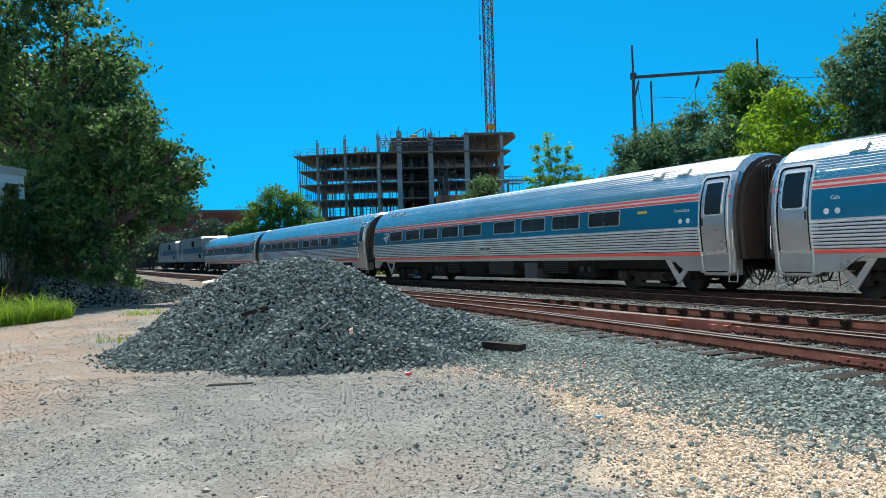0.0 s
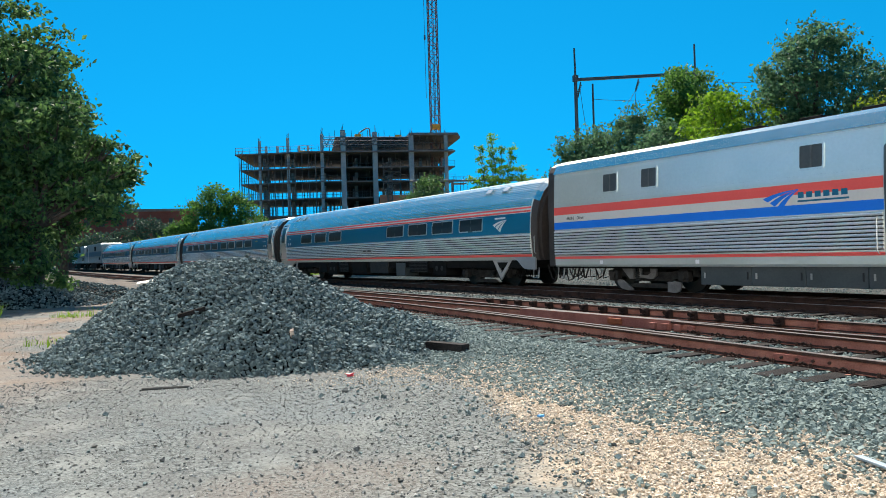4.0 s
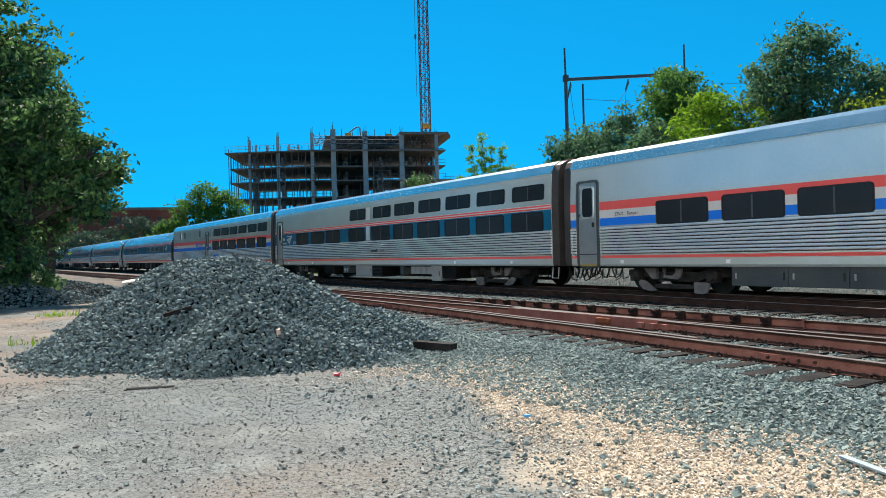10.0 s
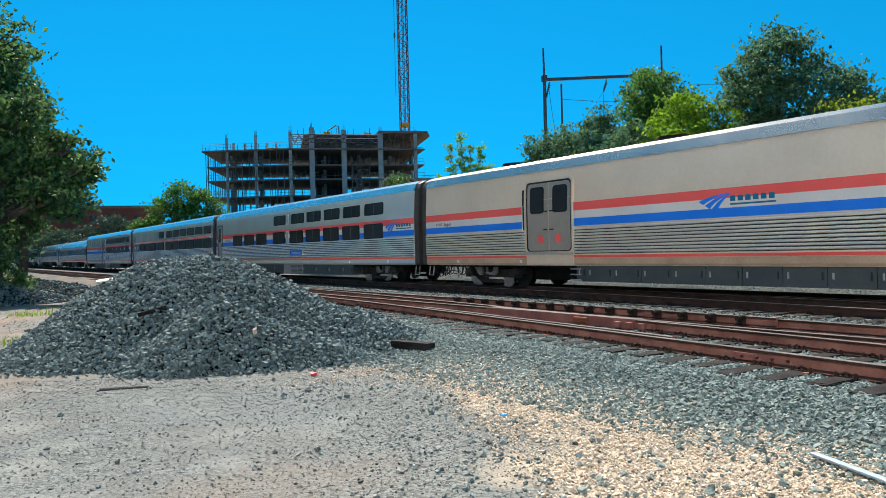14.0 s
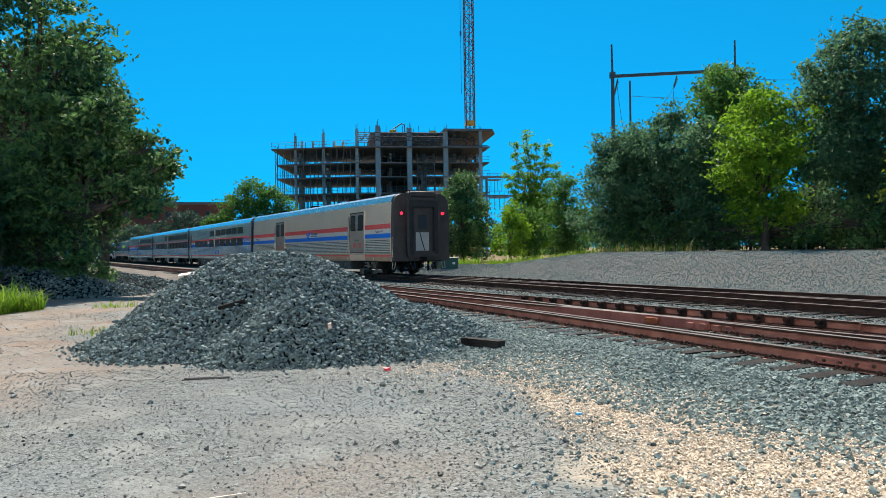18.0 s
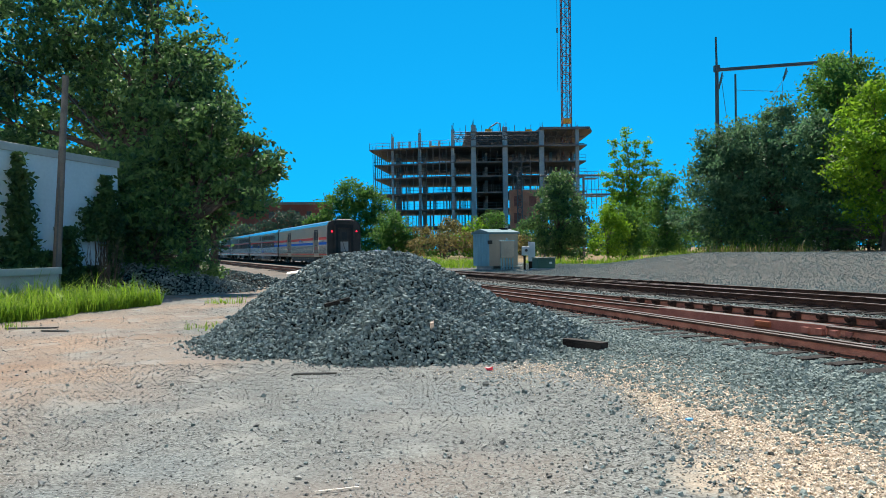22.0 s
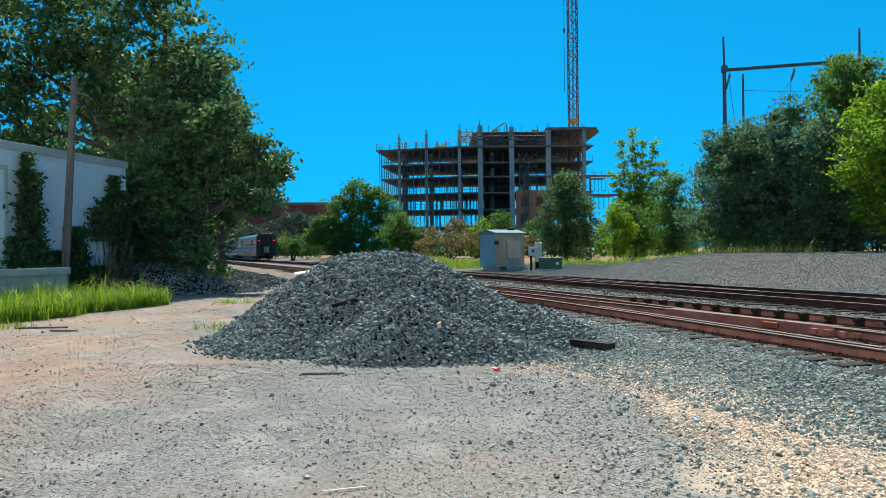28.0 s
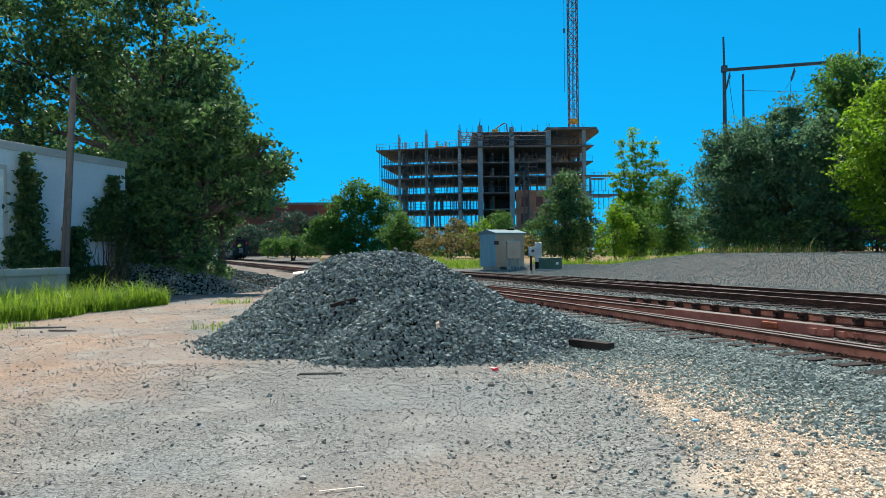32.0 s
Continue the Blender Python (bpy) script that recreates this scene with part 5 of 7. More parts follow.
        for x in (10.4, 6.9, -6.9, -10.4):
            bar(car, x - 0.06, x + 0.06, 0.80, 0.90, s, VIEW, PLASTIC_WHITE, "data_plate", 0.02)
        if plate_text:
            b = part("name_board", band(VIEW, -1.75, -0.15, 1.22, 1.44, 0.078, s, 0.04, 2), BLUE, car, "blue car name board")
            part("board_rim", ring([(-1.78, 1.195), (-0.12, 1.195), (-0.12, 1.465), (-1.78, 1.465)], [(-1.75, 1.22), (-0.15, 1.22), (-0.15, 1.44), (-1.75, 1.44)], s * 0.05, s * 0.086, lean=lambda z: s * skin(VIEW, z)), STEEL, b)
            writing("lettering", plate_text, 0.17, pose(-0.95, s * 1.634, 1.275, 90, 0, 180 if s > 0 else 0), PLASTIC_WHITE, b)
        if logo_x is not None:
            mark(car, logo_x, 2.24, VIEW, s, BLUE if livery == "three" else PLASTIC_WHITE, 0.88)
            bar(car, *sorted((logo_x - s * 0.42, logo_x - s * 1.60)), 2.16, 2.20, s, VIEW, BLUE_BAND)
            for q in range(6):
                bar(car, *sorted((logo_x - s * (0.43 + 0.20 * q), logo_x - s * (0.57 + 0.20 * q))), 2.25, 2.38, s, VIEW, BLUE_BAND if livery == "three" else PLASTIC_WHITE)
    return car


def tube_car(name, label, wins, door_end, category="rail car", word="", lock=()):
    """A rounded stainless coach with a blue window band and ribbed roof."""
    car = thing(name, label, category, group="cars of the passing train")
    L = 12.45
    hull = shell(TUBE, -L, L, 1.0, 0.035)
    # tapered ends take the dark end colour for the shade of a recess
    for f in hull.faces:
        f.material_index = 1 if f.calc_center_median().z > 2.9 and abs(f.normal.x) < 0.9 else 2 if abs(f.normal.x) > 0.05 else 0
    part("body", hull, [STEEL, ROOF, CAR_END], car)
    under(car, L - 0.2)
    truck(car, 8.95, -1, False), truck(car, -8.95, 1, False)
    for e in (1, -1):
        cap = [(y * 0.90, 0.95 + (z - 0.95) * 0.93) for y, z in TUBE]
        part("end_cap", sweep(cap + [(-y, z) for y, z in cap[-2::-1]], sorted([e * (L - 0.02), e * (L + 0.12)])), CAR_END, car, "dark car end, coloured darker for its shade")
        diaphragm(car, e * (L + 0.10), e, 3.3)
        for k in range(2):
            for s in (1, -1):
                h = part("roof_hatch", box(-0.21, 0.21, -0.14, 0.14, -0.03, 0.04, 0.012), ROOF, car, "small bright roof hatch", m=pose(e * (10.3 - 1.05 * k), s * 1.10, 3.405, -44 * s, 0, 0))
                part("hatch_lid", box(-0.15, 0.15, -0.09, 0.09, 0.04, 0.052, 0.004), STEEL_DULL, h)
    dx = door_end * 11.72
    a0, b0 = (-L + 0.3, dx - 0.5) if door_end > 0 else (dx + 0.5, L - 0.3)
    tail = (dx + 0.5, L - 0.3) if door_end > 0 else (-L + 0.3, dx - 0.5)
    for s in (1, -1):
        for a, b in ((a0, b0),):
            part("fluting", fluted(TUBE, a, b, 1.14, 1.80, 8, s, 0.045), [STEEL_FLUTE, GROOVE_SHADE], car, "fluted stainless side sheet")
        part("ribbed_roof", fluted(TUBE, a0, b0, 2.74, 3.66, 14, s, 0.011, 0.003), [ROOF, ROOF], car, "ribbed stainless roof sheet")
        for a, b in ((a0, b0), tail):
            part("blue_band", band(TUBE, a, b, 1.83, 2.52, 0.008, s), BLUE_BAND, car)
            part("white_stripe", band(TUBE, a, b, 2.52, 2.735, 0.006, s), WHITE_FILM, car)
            for z in (2.54, 2.655):
                part("red_stripe", band(TUBE, a, b, z, z + 0.06, 0.012, s), RED, car)
            part("red_line", band(TUBE, a, b, 1.045, 1.125, 0.014, s), RED, car)
            part("sill_strip", band(TUBE, a, b, 0.94, 1.04, 0.010, s), STEEL, car)
        for x in wins:
            window(car, TUBE, x, 1.98, 2.49, 1.58, s, 0.07, STEEL_DULL, y_off=0.008)
        part("door_surround", plate(rounded(dx - 0.66, dx + 0.60, 0.56, 3.22, 0.10), s * -0.03, s * 0.006, lean=lambda z: s * skin(TUBE, max(z, 1.0))), STEEL_DULL, car)
        d = part("door", plate(rounded(dx - 0.40, dx + 0.40, 0.62, 3.08, 0.10), s * -0.03, s * 0.014, lean=lambda z: s * skin(TUBE, max(z, 1.0))), STEEL_DULL, car, "stainless vestibule door with a tall dark window")
        part("door_window", plate(rounded(dx - 0.29, dx + 0.29, 2.12, 2.98, 0.06), s * 0.010, s * 0.024, lean=lambda z: s * skin(TUBE, z)), GLASS, d)
        part("window_gasket", ring(rounded(dx - 0.32, dx + 0.32, 2.09, 3.01, 0.08), rounded(dx - 0.28, dx + 0.28, 2.13, 2.97, 0.06), s * 0.010, s * 0.032, lean=lambda z: s * skin(TUBE, z)), STEEL, d)
        part("door_gap", ring(rounded(dx - 0.45, dx + 0.45, 0.585, 3.135, 0.12), rounded(dx - 0.395, dx + 0.395, 0.625, 3.075, 0.10), s * -0.03, s * 0.011, lean=lambda z: s * skin(TUBE, max(z, 1.0))), UNDER, d)
        part("door_frame", ring(rounded(dx - 0.50, dx + 0.50, 0.57, 3.18, 0.14), rounded(dx - 0.45, dx + 0.45, 0.585, 3.135, 0.12), s * -0.03, s * 0.030, lean=lambda z: s * skin(TUBE, max(z, 1.0))), STEEL, d)
        part("trap_line", band(TUBE, dx - 0.40, dx + 0.40, 1.10, 1.14, 0.03, s, 0.03, 2), STEEL, d)
        part("door_handle", box(dx - door_end * 0.36 - 0.02, dx - door_end * 0.36 + 0.02, s * 1.57, s * 1.61, 1.84, 2.04, 0.008), RUBBER, d)
        grab(car, door_end * 12.36, 1.15, 1.75, 1.50, s), grab(car, -door_end * 12.36, 1.15, 1.75, 1.50, s)
        part("red_stripe", band(TUBE, *sorted((door_end * 12.18, door_end * 12.32)), 2.54, 2.60, 0.012, s), RED, car)
        part("step_well", box(dx - 0.46, dx + 0.46, s * 1.0, s * 1.46, 0.50, 0.95, 0.02), STEEL_DULL, car)
        for e in (1, -1):
            q = 10.2 if e == door_end else 11.35
            part("skirt", plate([(e * 12.3, 1.04), (e * 12.3, 0.62), (e * (q + 0.55), 0.62), (e * (q + 0.35), 0.65), (e * (q + 0.18), 0.75), (e * q, 0.90), (e * (q - 0.25), 1.0), (e * (q - 0.4), 1.04)], s * 1.44, s * 1.50), STEEL_DULL, car)
            part("hanger_bracket", ring([(e * 10.9, 0.94), (e * 9.75, 0.94), (e * 10.25, 0.24)], [(e * 10.68, 0.86), (e * 10.0, 0.86), (e * 10.27, 0.48)], s * 1.36, s * 1.42), BOX_LIGHT, car)
        lockers(car, lock, s)
        mark(car, -door_end * 10.45, 2.14, TUBE, s, PLASTIC_WHITE, 0.80)
        bar(car, -door_end * 10.45 - 0.32, -door_end * 10.45 + 0.32, 2.37, 2.43, s, TUBE, PLASTIC_WHITE)
        if word:
            label_text(car, word, door_end * 10.6, 2.26, 0.13, s, TUBE, PLASTIC_WHITE)
        for k in range(2):
            part("access_sign", rod((door_end * (10.55 + 0.28 * k), s * 1.565, 2.0), (door_end * (10.55 + 0.28 * k), s * 1.585, 2.0), 0.07, 0.07, 12), PLASTIC_WHITE, car)
        part("maker_plate", band(TUBE, -0.3, 0.8, 1.36, 1.50, 0.062, s, 0.03, 2), STEEL_DULL, car)
        for q in range(2):
            bar(car, -0.2 + 0.45 * q, 0.15 + 0.45 * q, 1.40, 1.46, s, TUBE, PLASTIC_DARK, "lettering", 0.068)
    return car


LOCK_TUBE = [(5.4, 6.4, 0.40, 0.92, UNDER, ""), (4.1, 5.2, 0.28, 0.90, UNDER, "fan"), (2.6, 3.8, 0.42, 0.92, UNDER, "louvre"), (0.6, 2.2, 0.34, 0.92, UNDER, ""), (-1.6, 0.2, 0.40, 0.92, TRUCK, ""), (-3.2, -2.4, 0.30, 0.86, BOX_GREY, ""), (-5.2, -3.6, 0.46, 0.92, UNDER, "louvre"), (-6.6, -5.6, 0.36, 0.92, UNDER, "fan")]
WIN_A = (-7.22, -5.19, -3.2, -1.22, 1.32, 3.3, 5.25, 7.22, 9.23)
WIN_B = (-8.6, -6.57, -4.58, -2.59, 4.0, 5.95, 8.0)


def locomotive(name, label):
    """A boxy silver diesel with a sloped cab at its front."""
    loco = thing(name, label, "locomotive", group="locomotives of the passing train")
    bm = bmesh.new()
    prof = [(-10.2, 1.15), (-10.2, 3.9), (-9.6, 4.15), (7.0, 4.15), (8.2, 4.0), (9.6, 2.9), (10.3, 2.5), (10.4, 1.2)]
    a, b = [bm.verts.new((x, -1.5, z)) for x, z in prof], [bm.verts.new((x, 1.5, z)) for x, z in prof]
    bm.faces.new(a), bm.faces.new(b[::-1])
    for i in range(len(prof)):
        bm.faces.new((a[i], a[(i + 1) % 8], b[(i + 1) % 8], b[i]))
    bmesh.ops.recalc_face_normals(bm, faces=bm.faces[:])
    bmesh.ops.bevel(bm, geom=bm.edges[:], offset=0.12, segments=3, affect="EDGES")
    part("body", bm, LOCO, loco)
    for s in (1, -1):
        part("blue_stripe", box(-10.0, 8.0, s * 1.50, s * 1.512, 2.2, 2.9), BLUE_BAND, loco)
        part("grille", box(-4.5, -2.5, s * 1.50, s * 1.53, 3.0, 3.7, 0.02), UNDER, loco)
        part("grille", box(-8.8, -7.4, s * 1.50, s * 1.53, 1.6, 2.1, 0.02), UNDER, loco)
        part("cab_window", box(6.2, 7.0, s * 1.50, s * 1.52, 2.95, 3.6, 0.03), GLASS, loco)
        part("cab_door", box(4.9, 5.6, s * 1.50, s * 1.52, 1.4, 3.6, 0.03), STEEL_DULL, loco)
    part("windscreen", box(-0.02, 0.02, -1.1, 1.1, -0.35, 0.35, 0.02, m=pose(8.95, 0, 3.5, 0, -52, 0)), GLASS, loco)
    part("fuel_tank", box(-3.2, 3.2, -1.35, 1.35, 0.30, 1.12, 0.1), UNDER, loco)
    part("walkway", box(-10.3, 10.3, -1.45, 1.45, 1.02, 1.16, 0.03), UNDER, loco)
    for x in (-4.5, -1.5, 1.5):
        part("roof_fan", rod((x, 0, 4.12), (x, 0, 4.28), 0.75, 0.72, 20), UNDER, loco)
    truck(loco, 6.6), truck(loco, -6.6)
    return loco


def build_train():
    """Cars with their distance ahead of the tail."""
    cars = []
    tail = viewliner("baggage_car", "dusty stainless baggage car with striped sides and red tail lamps", "three", (), (), [(-7.15 + 1.02 * k, -7.15 + 1.02 * (k + 1), 0.26, 0.70, BOX_GREY, "door") for k in range(11)] + [(4.07, 4.5, 0.26, 0.70, BOX_GREY, "door")], "", STEEL_TAN, (), (5.55, -8.25), logo_x=-0.4, tail_end=True)
    for s in (1, -1):
        label_text(tail, "61020   Baggage", 11.3, 2.16, 0.15, s, VIEW, PLASTIC_DARK)
        label_text(tail, "Baggage  61020", -11.2, 2.16, 0.15, s, VIEW, PLASTIC_DARK)
        lamp = part("tail_lamp", rod((-12.82, s * 1.13, 3.05), (-12.90, s * 1.13, 3.05), 0.075, 0.068, 16), TAIL_RED, tail, "lit red tail lamp")
        part("lamp_hood", rod((-12.80, s * 1.13, 3.05), (-12.86, s * 1.13, 3.05), 0.14, 0.14, 16), CAR_END, tail)
        part("corner_post", box(-12.86, -12.80, s * 0.66, s * 0.80, 0.9, 3.6, 0.02), CAR_END, tail)
        grab(tail, -12.70, 0.9, 1.9, 1.50, s)
        part("end_hose", pipe([(-12.75, s * 0.70, 0.85), (-13.0, s * 0.72, 0.55), (-13.05, s * 0.62, 0.30), (-13.0, s * 0.50, 0.42), (-12.9, s * 0.48, 0.80)], 0.035), RUBBER, tail)
    part("gangway_frame", ring(rounded(-0.86, 0.86, 0.98, 3.74, 0.12), rounded(-0.60, 0.60, 1.16, 3.36, 0.05), 0.0, 0.20), RUBBER, tail, "deep black gangway frame", m=pose(-12.82, 0, 0, 0, 0, 90))
    part("gangway_lip", ring(rounded(-0.92, 0.92, 0.92, 3.80, 0.14), rounded(-0.80, 0.80, 1.04, 3.68, 0.10), 0.14, 0.23), CAR_END, tail, m=pose(-12.82, 0, 0, 0, 0, 90))
    part("threshold", box(-13.06, -12.82, -0.60, 0.60, 1.04, 1.16, 0.01), CAR_END, tail)
    door = part("end_door", box(-12.86, -12.83, -0.50, 0.50, 1.16, 3.30, 0.01), CAR_END, tail, "grey gangway door deep in its frame")
    part("door_window", box(-12.88, -12.86, -0.24, 0.24, 2.28, 2.98, 0.01), GLASS, door)
    part("door_panel", box(-12.875, -12.86, -0.36, 0.36, 1.22, 2.12, 0.01), BOX_LIGHT, door)
    for y in (-0.78, 0.78):
        part("roof_post", box(-13.06, -12.78, y - 0.09, y + 0.09, 3.70, 4.06, 0.03), CAR_END, tail)
    part("roof_hood", box(-13.0, -12.6, -0.70, 0.70, 3.86, 4.12, 0.05), CAR_END, tail)
    part("safety_chain", pipe([(-12.90, 0.16, 2.12), (-12.92, 0.06, 1.7), (-12.90, -0.10, 1.24)], 0.022), RUBBER, tail)
    for x in (8.9, 2.0, -4.6, -11.6):
        part("roof_vent", rod((x, 0, 4.06), (x, 0, 4.24), 0.52, 0.50, 20), UNDER, tail, "black round roof vent")
    cars.append((tail, 12.95))
    e = viewliner("sleeping_car", "stainless sleeping car with red, white and blue stripes", "three", LOWER_D[1:], UPPER_D[1:], LOCKERS_E, "Tombigbee River", logo_x=-10.70)
    for s in (1, -1):
        grilles(e, s)
        label_text(e, "62521   Sleeper", 10.2, 2.15, 0.14, s, VIEW, PLASTIC_DARK)
    cars.append((e, 38.85))
    d = viewliner("sleeping_car", "stainless sleeping car with a dark blue window band", "band", LOWER_D, UPPER_D, LOCKERS_D)
    for s in (1, -1):
        grilles(d, s, 0)
        label_text(d, "Sleeping Car", 10.95, 1.93, 0.12, s, VIEW, PLASTIC_WHITE)
        label_text(d, "62029", 9.45, 1.93, 0.16, s, VIEW, PLASTIC_WHITE)
        mark(d, 10.25, 2.12, VIEW, s, PLASTIC_WHITE, 0.8)
        bar(d, 9.8, 10.6, 2.33, 2.38, s, VIEW, PLASTIC_WHITE)
        n = bar(d, -1.75, 0.35, 1.30, 1.46, s, VIEW, STEEL_DULL, "name_board", 0.075)
        bar(d, *sorted((-0.70 + s * 0.62, -0.70 - s * 0.02)), 1.34, 1.42, s, VIEW, PLASTIC_DARK, "lettering", 0.081)
        writing("lettering", "62029", 0.15, pose(-0.70 - s * 0.45, s * 1.632, 1.33, 90, 0, 180 if s > 0 else 0), PLASTIC_DARK, d)
        w = part("route_sign", plate(rounded(10.98, 11.28, 2.12, 2.27, 0.02), s * 0.01, s * 0.02, lean=lambda z: s * skin(VIEW, z)), PLASTIC_WHITE, d)
    part("roof_walk", box(-12.3, 12.3, -0.45, 0.45, 4.08, 4.15, 0.0), RAIL_RUST, d)
    cars.append((d, 64.75))
    c = viewliner("dining_car", "stainless dining car with red, white and blue stripes", "three", tuple(w - 90.65 for w in (90.0, 87.95, 85.95, 83.9, 81.85, 79.75)), tuple(w - 90.65 for w in (89.66, 87.6, 85.6, 83.6, 81.6, 79.6)), LOCKERS_E, "Annapolis", door_x=(1.69,), slot_windows=(10.0, 8.5, 3.75), logo_x=4.5)
    for s in (1, -1):
        label_text(c, "68001   Diner", 11.5, 2.16, 0.14, s, VIEW, PLASTIC_DARK)
        grilles(c, s)
    for x in (4.4, 2.9, 6.0):
        part("roof_vent", box(x - 0.3, x + 0.3, -0.5, 0.5, 4.06, 4.2, 0.04), UNDER, c)
    cars.append((c, 90.65))
    cars.append((tube_car("cafe_car", "rounded stainless cafe car with a dark blue window band", WIN_B, 1, word="Cafe", lock=LOCK_TUBE), 116.55))
    a = tube_car("coach_car", "rounded stainless coach with a dark blue window band", WIN_A, -1, word="Coachclass", lock=LOCK_TUBE)
    part("route_sign", band(TUBE, -9.2, -8.8, 2.30, 2.38, 0.02, 1, 0.01, 2), YELLOW, a)
    cars.append((a, 142.45))
    for off in (168.35, 194.25):
        cars.append((copy_thing(a, Matrix.Identity(4)), off))
    l = locomotive("locomotive", "silver diesel locomotive with a dark blue stripe")
    cars.append((l, 217.9))
    cars.append((copy_thing(l, Matrix.Identity(4)), 239.0))
    return cars


train = build_train()

# ---- trees and plants ----
def crown_points(lobes, per_area, seed, clump=0.32, hollow=0.45):
    """Leaf places: lobes hold twig clumps near their skins, and clumps hold leaves."""
    r = np.random.default_rng(seed)
    out = []
    for x, y, z, rad, tall in lobes:
        clumps = max(6, int(11 * rad * rad))
        d = r.normal(size=(clumps, 3))
        d /= np.linalg.norm(d, axis=1)[:, None]
        c = d * (r.uniform(hollow, 1.08, (clumps, 1)) ** 0.6) * rad
        c[:, 2] *= tall
        per = int(per_area * rad * rad / clumps) + 1
        k = clump * r.uniform(0.6, 1.5, (clumps, 1, 1)) * (0.6 + 0.25 * rad)
        pts = c[:, None, :] + r.normal(size=(clumps, per, 3)) * k * np.array([1.0, 1.0, 0.6])
        out.append(pts.reshape(-1, 3) + np.array([x, y, z]))
    return np.concatenate(out)


def tree(label, x, y, lobes, leaf, density, material, seed, trunk=0.22, fork=0.4, name="tree", clump=0.32, stems=1, group=""):
    """lobes are (dx, dy, z, radius, tallness) about the foot of the trunk."""
    z0 = ground_at(x, y)
    t = thing(name, label, "tree" if name == "tree" else "shrub", pose(x, y, z0), group)
    r = random.Random(seed)
    top = max(z + a * k for _, _, z, a, k in lobes)
    bm = bmesh.new()
    for s in range(stems):
        sx, sy = (r.uniform(-0.5, 0.5), r.uniform(-0.5, 0.5)) if stems > 1 else (0, 0)
        foot, head = Vector((sx, sy, -0.3)), Vector((sx * 1.5 + r.uniform(-0.2, 0.2), sy * 1.5 + r.uniform(-0.2, 0.2), top * fork))
        mid = foot.lerp(head, 0.5) + Vector((r.uniform(-0.12, 0.12), r.uniform(-0.12, 0.12), 0))
        rod(foot, foot + Vector((0, 0, 0.6)), trunk * 1.5, trunk * 1.05, 10, bm)
        rod(foot + Vector((0, 0, 0.55)), mid, trunk * 1.05, trunk * 0.85, 10, bm)
        rod(mid, head, trunk * 0.85, trunk * 0.6, 10, bm)
        for dx, dy, z, a, k in lobes:
            end = Vector((dx, dy, z))
            elbow = head.lerp(end, 0.55) + Vector((r.uniform(-0.3, 0.3), r.uniform(-0.3, 0.3), r.uniform(0, 0.4)))
            rod(head - Vector((0, 0, 0.1)), elbow, trunk * 0.42, trunk * 0.26, 7, bm)
            rod(elbow, end, trunk * 0.26, trunk * 0.13, 6, bm)
            for q in range(3):
                tip = end + Vector((r.uniform(-1, 1), r.uniform(-1, 1), r.uniform(-0.4, 1))) * a * 0.8
                rod(elbow.lerp(end, 0.6), tip, trunk * 0.13, trunk * 0.04, 5, bm)
    part("trunk", bm, BARK, t, "forked trunk and limbs")
    pts = crown_points(lobes, density, seed, clump)
    pts = pts[pts[:, 2] > 0.08]
    part("crown", leaf_mesh("crown", pts, leaf, material, seed + 1), None, t, "leafy crown")
    return t


def lobes_in(rx, ry, z0, z1, n, size, seed, shape=0.0):
    """Lobes spread through a crown that is rx by ry wide between two heights; shape narrows its top."""
    r = random.Random(seed)
    out = []
    for i in range(n):
        f = (i + 0.5) / n
        z = z0 + (z1 - z0) * f
        w = (1 - abs(2 * f - 1 + shape * 0.5) ** 2.2) ** 0.5 if abs(2 * f - 1 + shape * 0.5) < 1 else 0.25
        a = i * 2.399 + r.uniform(-0.5, 0.5)
        rr = r.uniform(0.25, 0.8)
        out.append((rx * w * rr * math.cos(a), ry * w * rr * math.sin(a), z, size * r.uniform(0.75, 1.2) * (0.6 + 0.4 * w), r.uniform(0.75, 1.0)))
    return out


def px_lobes(k, items, spread, seed):
    """Lobes of a wide crown given as offsets along its front, heights and radii, all times k."""
    r = random.Random(seed)
    c, s = math.cos(radians(14)), math.sin(radians(14))
    return [(k * (a * c - d * s), k * (a * s + d * c), 1.6 + k * (z - 1.6), k * rad, 0.85) for a, z, rad in items for d in (r.uniform(-spread, spread),)]


# the dark wood behind the shed
tree("tall dark broad-leaved tree behind the white shed", -17.35, 33.8, px_lobes(0.89, [(-6.5, 12.0, 3.0), (-4.4, 9.8, 2.6), (-3.0, 13.6, 3.0), (-0.6, 11.4, 3.0), (0.6, 8.0, 2.8), (1.3, 14.3, 2.0), (-6.6, 8.2, 2.3), (-1.8, 6.6, 2.4), (2.2, 10.8, 2.0), (-5.0, 15.2, 2.6), (0.4, 16.0, 1.6), (3.4, 9.2, 1.8), (3.0, 12.6, 1.6), (2.6, 7.2, 1.8)], 1.6, 3), 0.19, 400, LEAF_DARK, 71, 0.42, 0.38, clump=0.27)
tree("dark tree with a drooping crown beside the tracks", -13.75, 31.3, px_lobes(0.815, [(-2.6, 5.6, 2.0), (-0.6, 7.6, 2.2), (1.0, 8.6, 1.5), (0.6, 5.4, 2.0), (2.1, 5.0, 1.4), (2.5, 6.9, 1.1), (3.3, 4.5, 0.95), (3.6, 5.9, 0.9), (3.3, 7.2, 0.75), (4.1, 6.2, 0.8), (1.5, 4.6, 1.0), (-1.4, 3.6, 1.6), (-3.2, 2.6, 1.6)], 1.1, 5), 0.17, 760, LEAF_DARK, 73, 0.32, 0.36, clump=0.27)
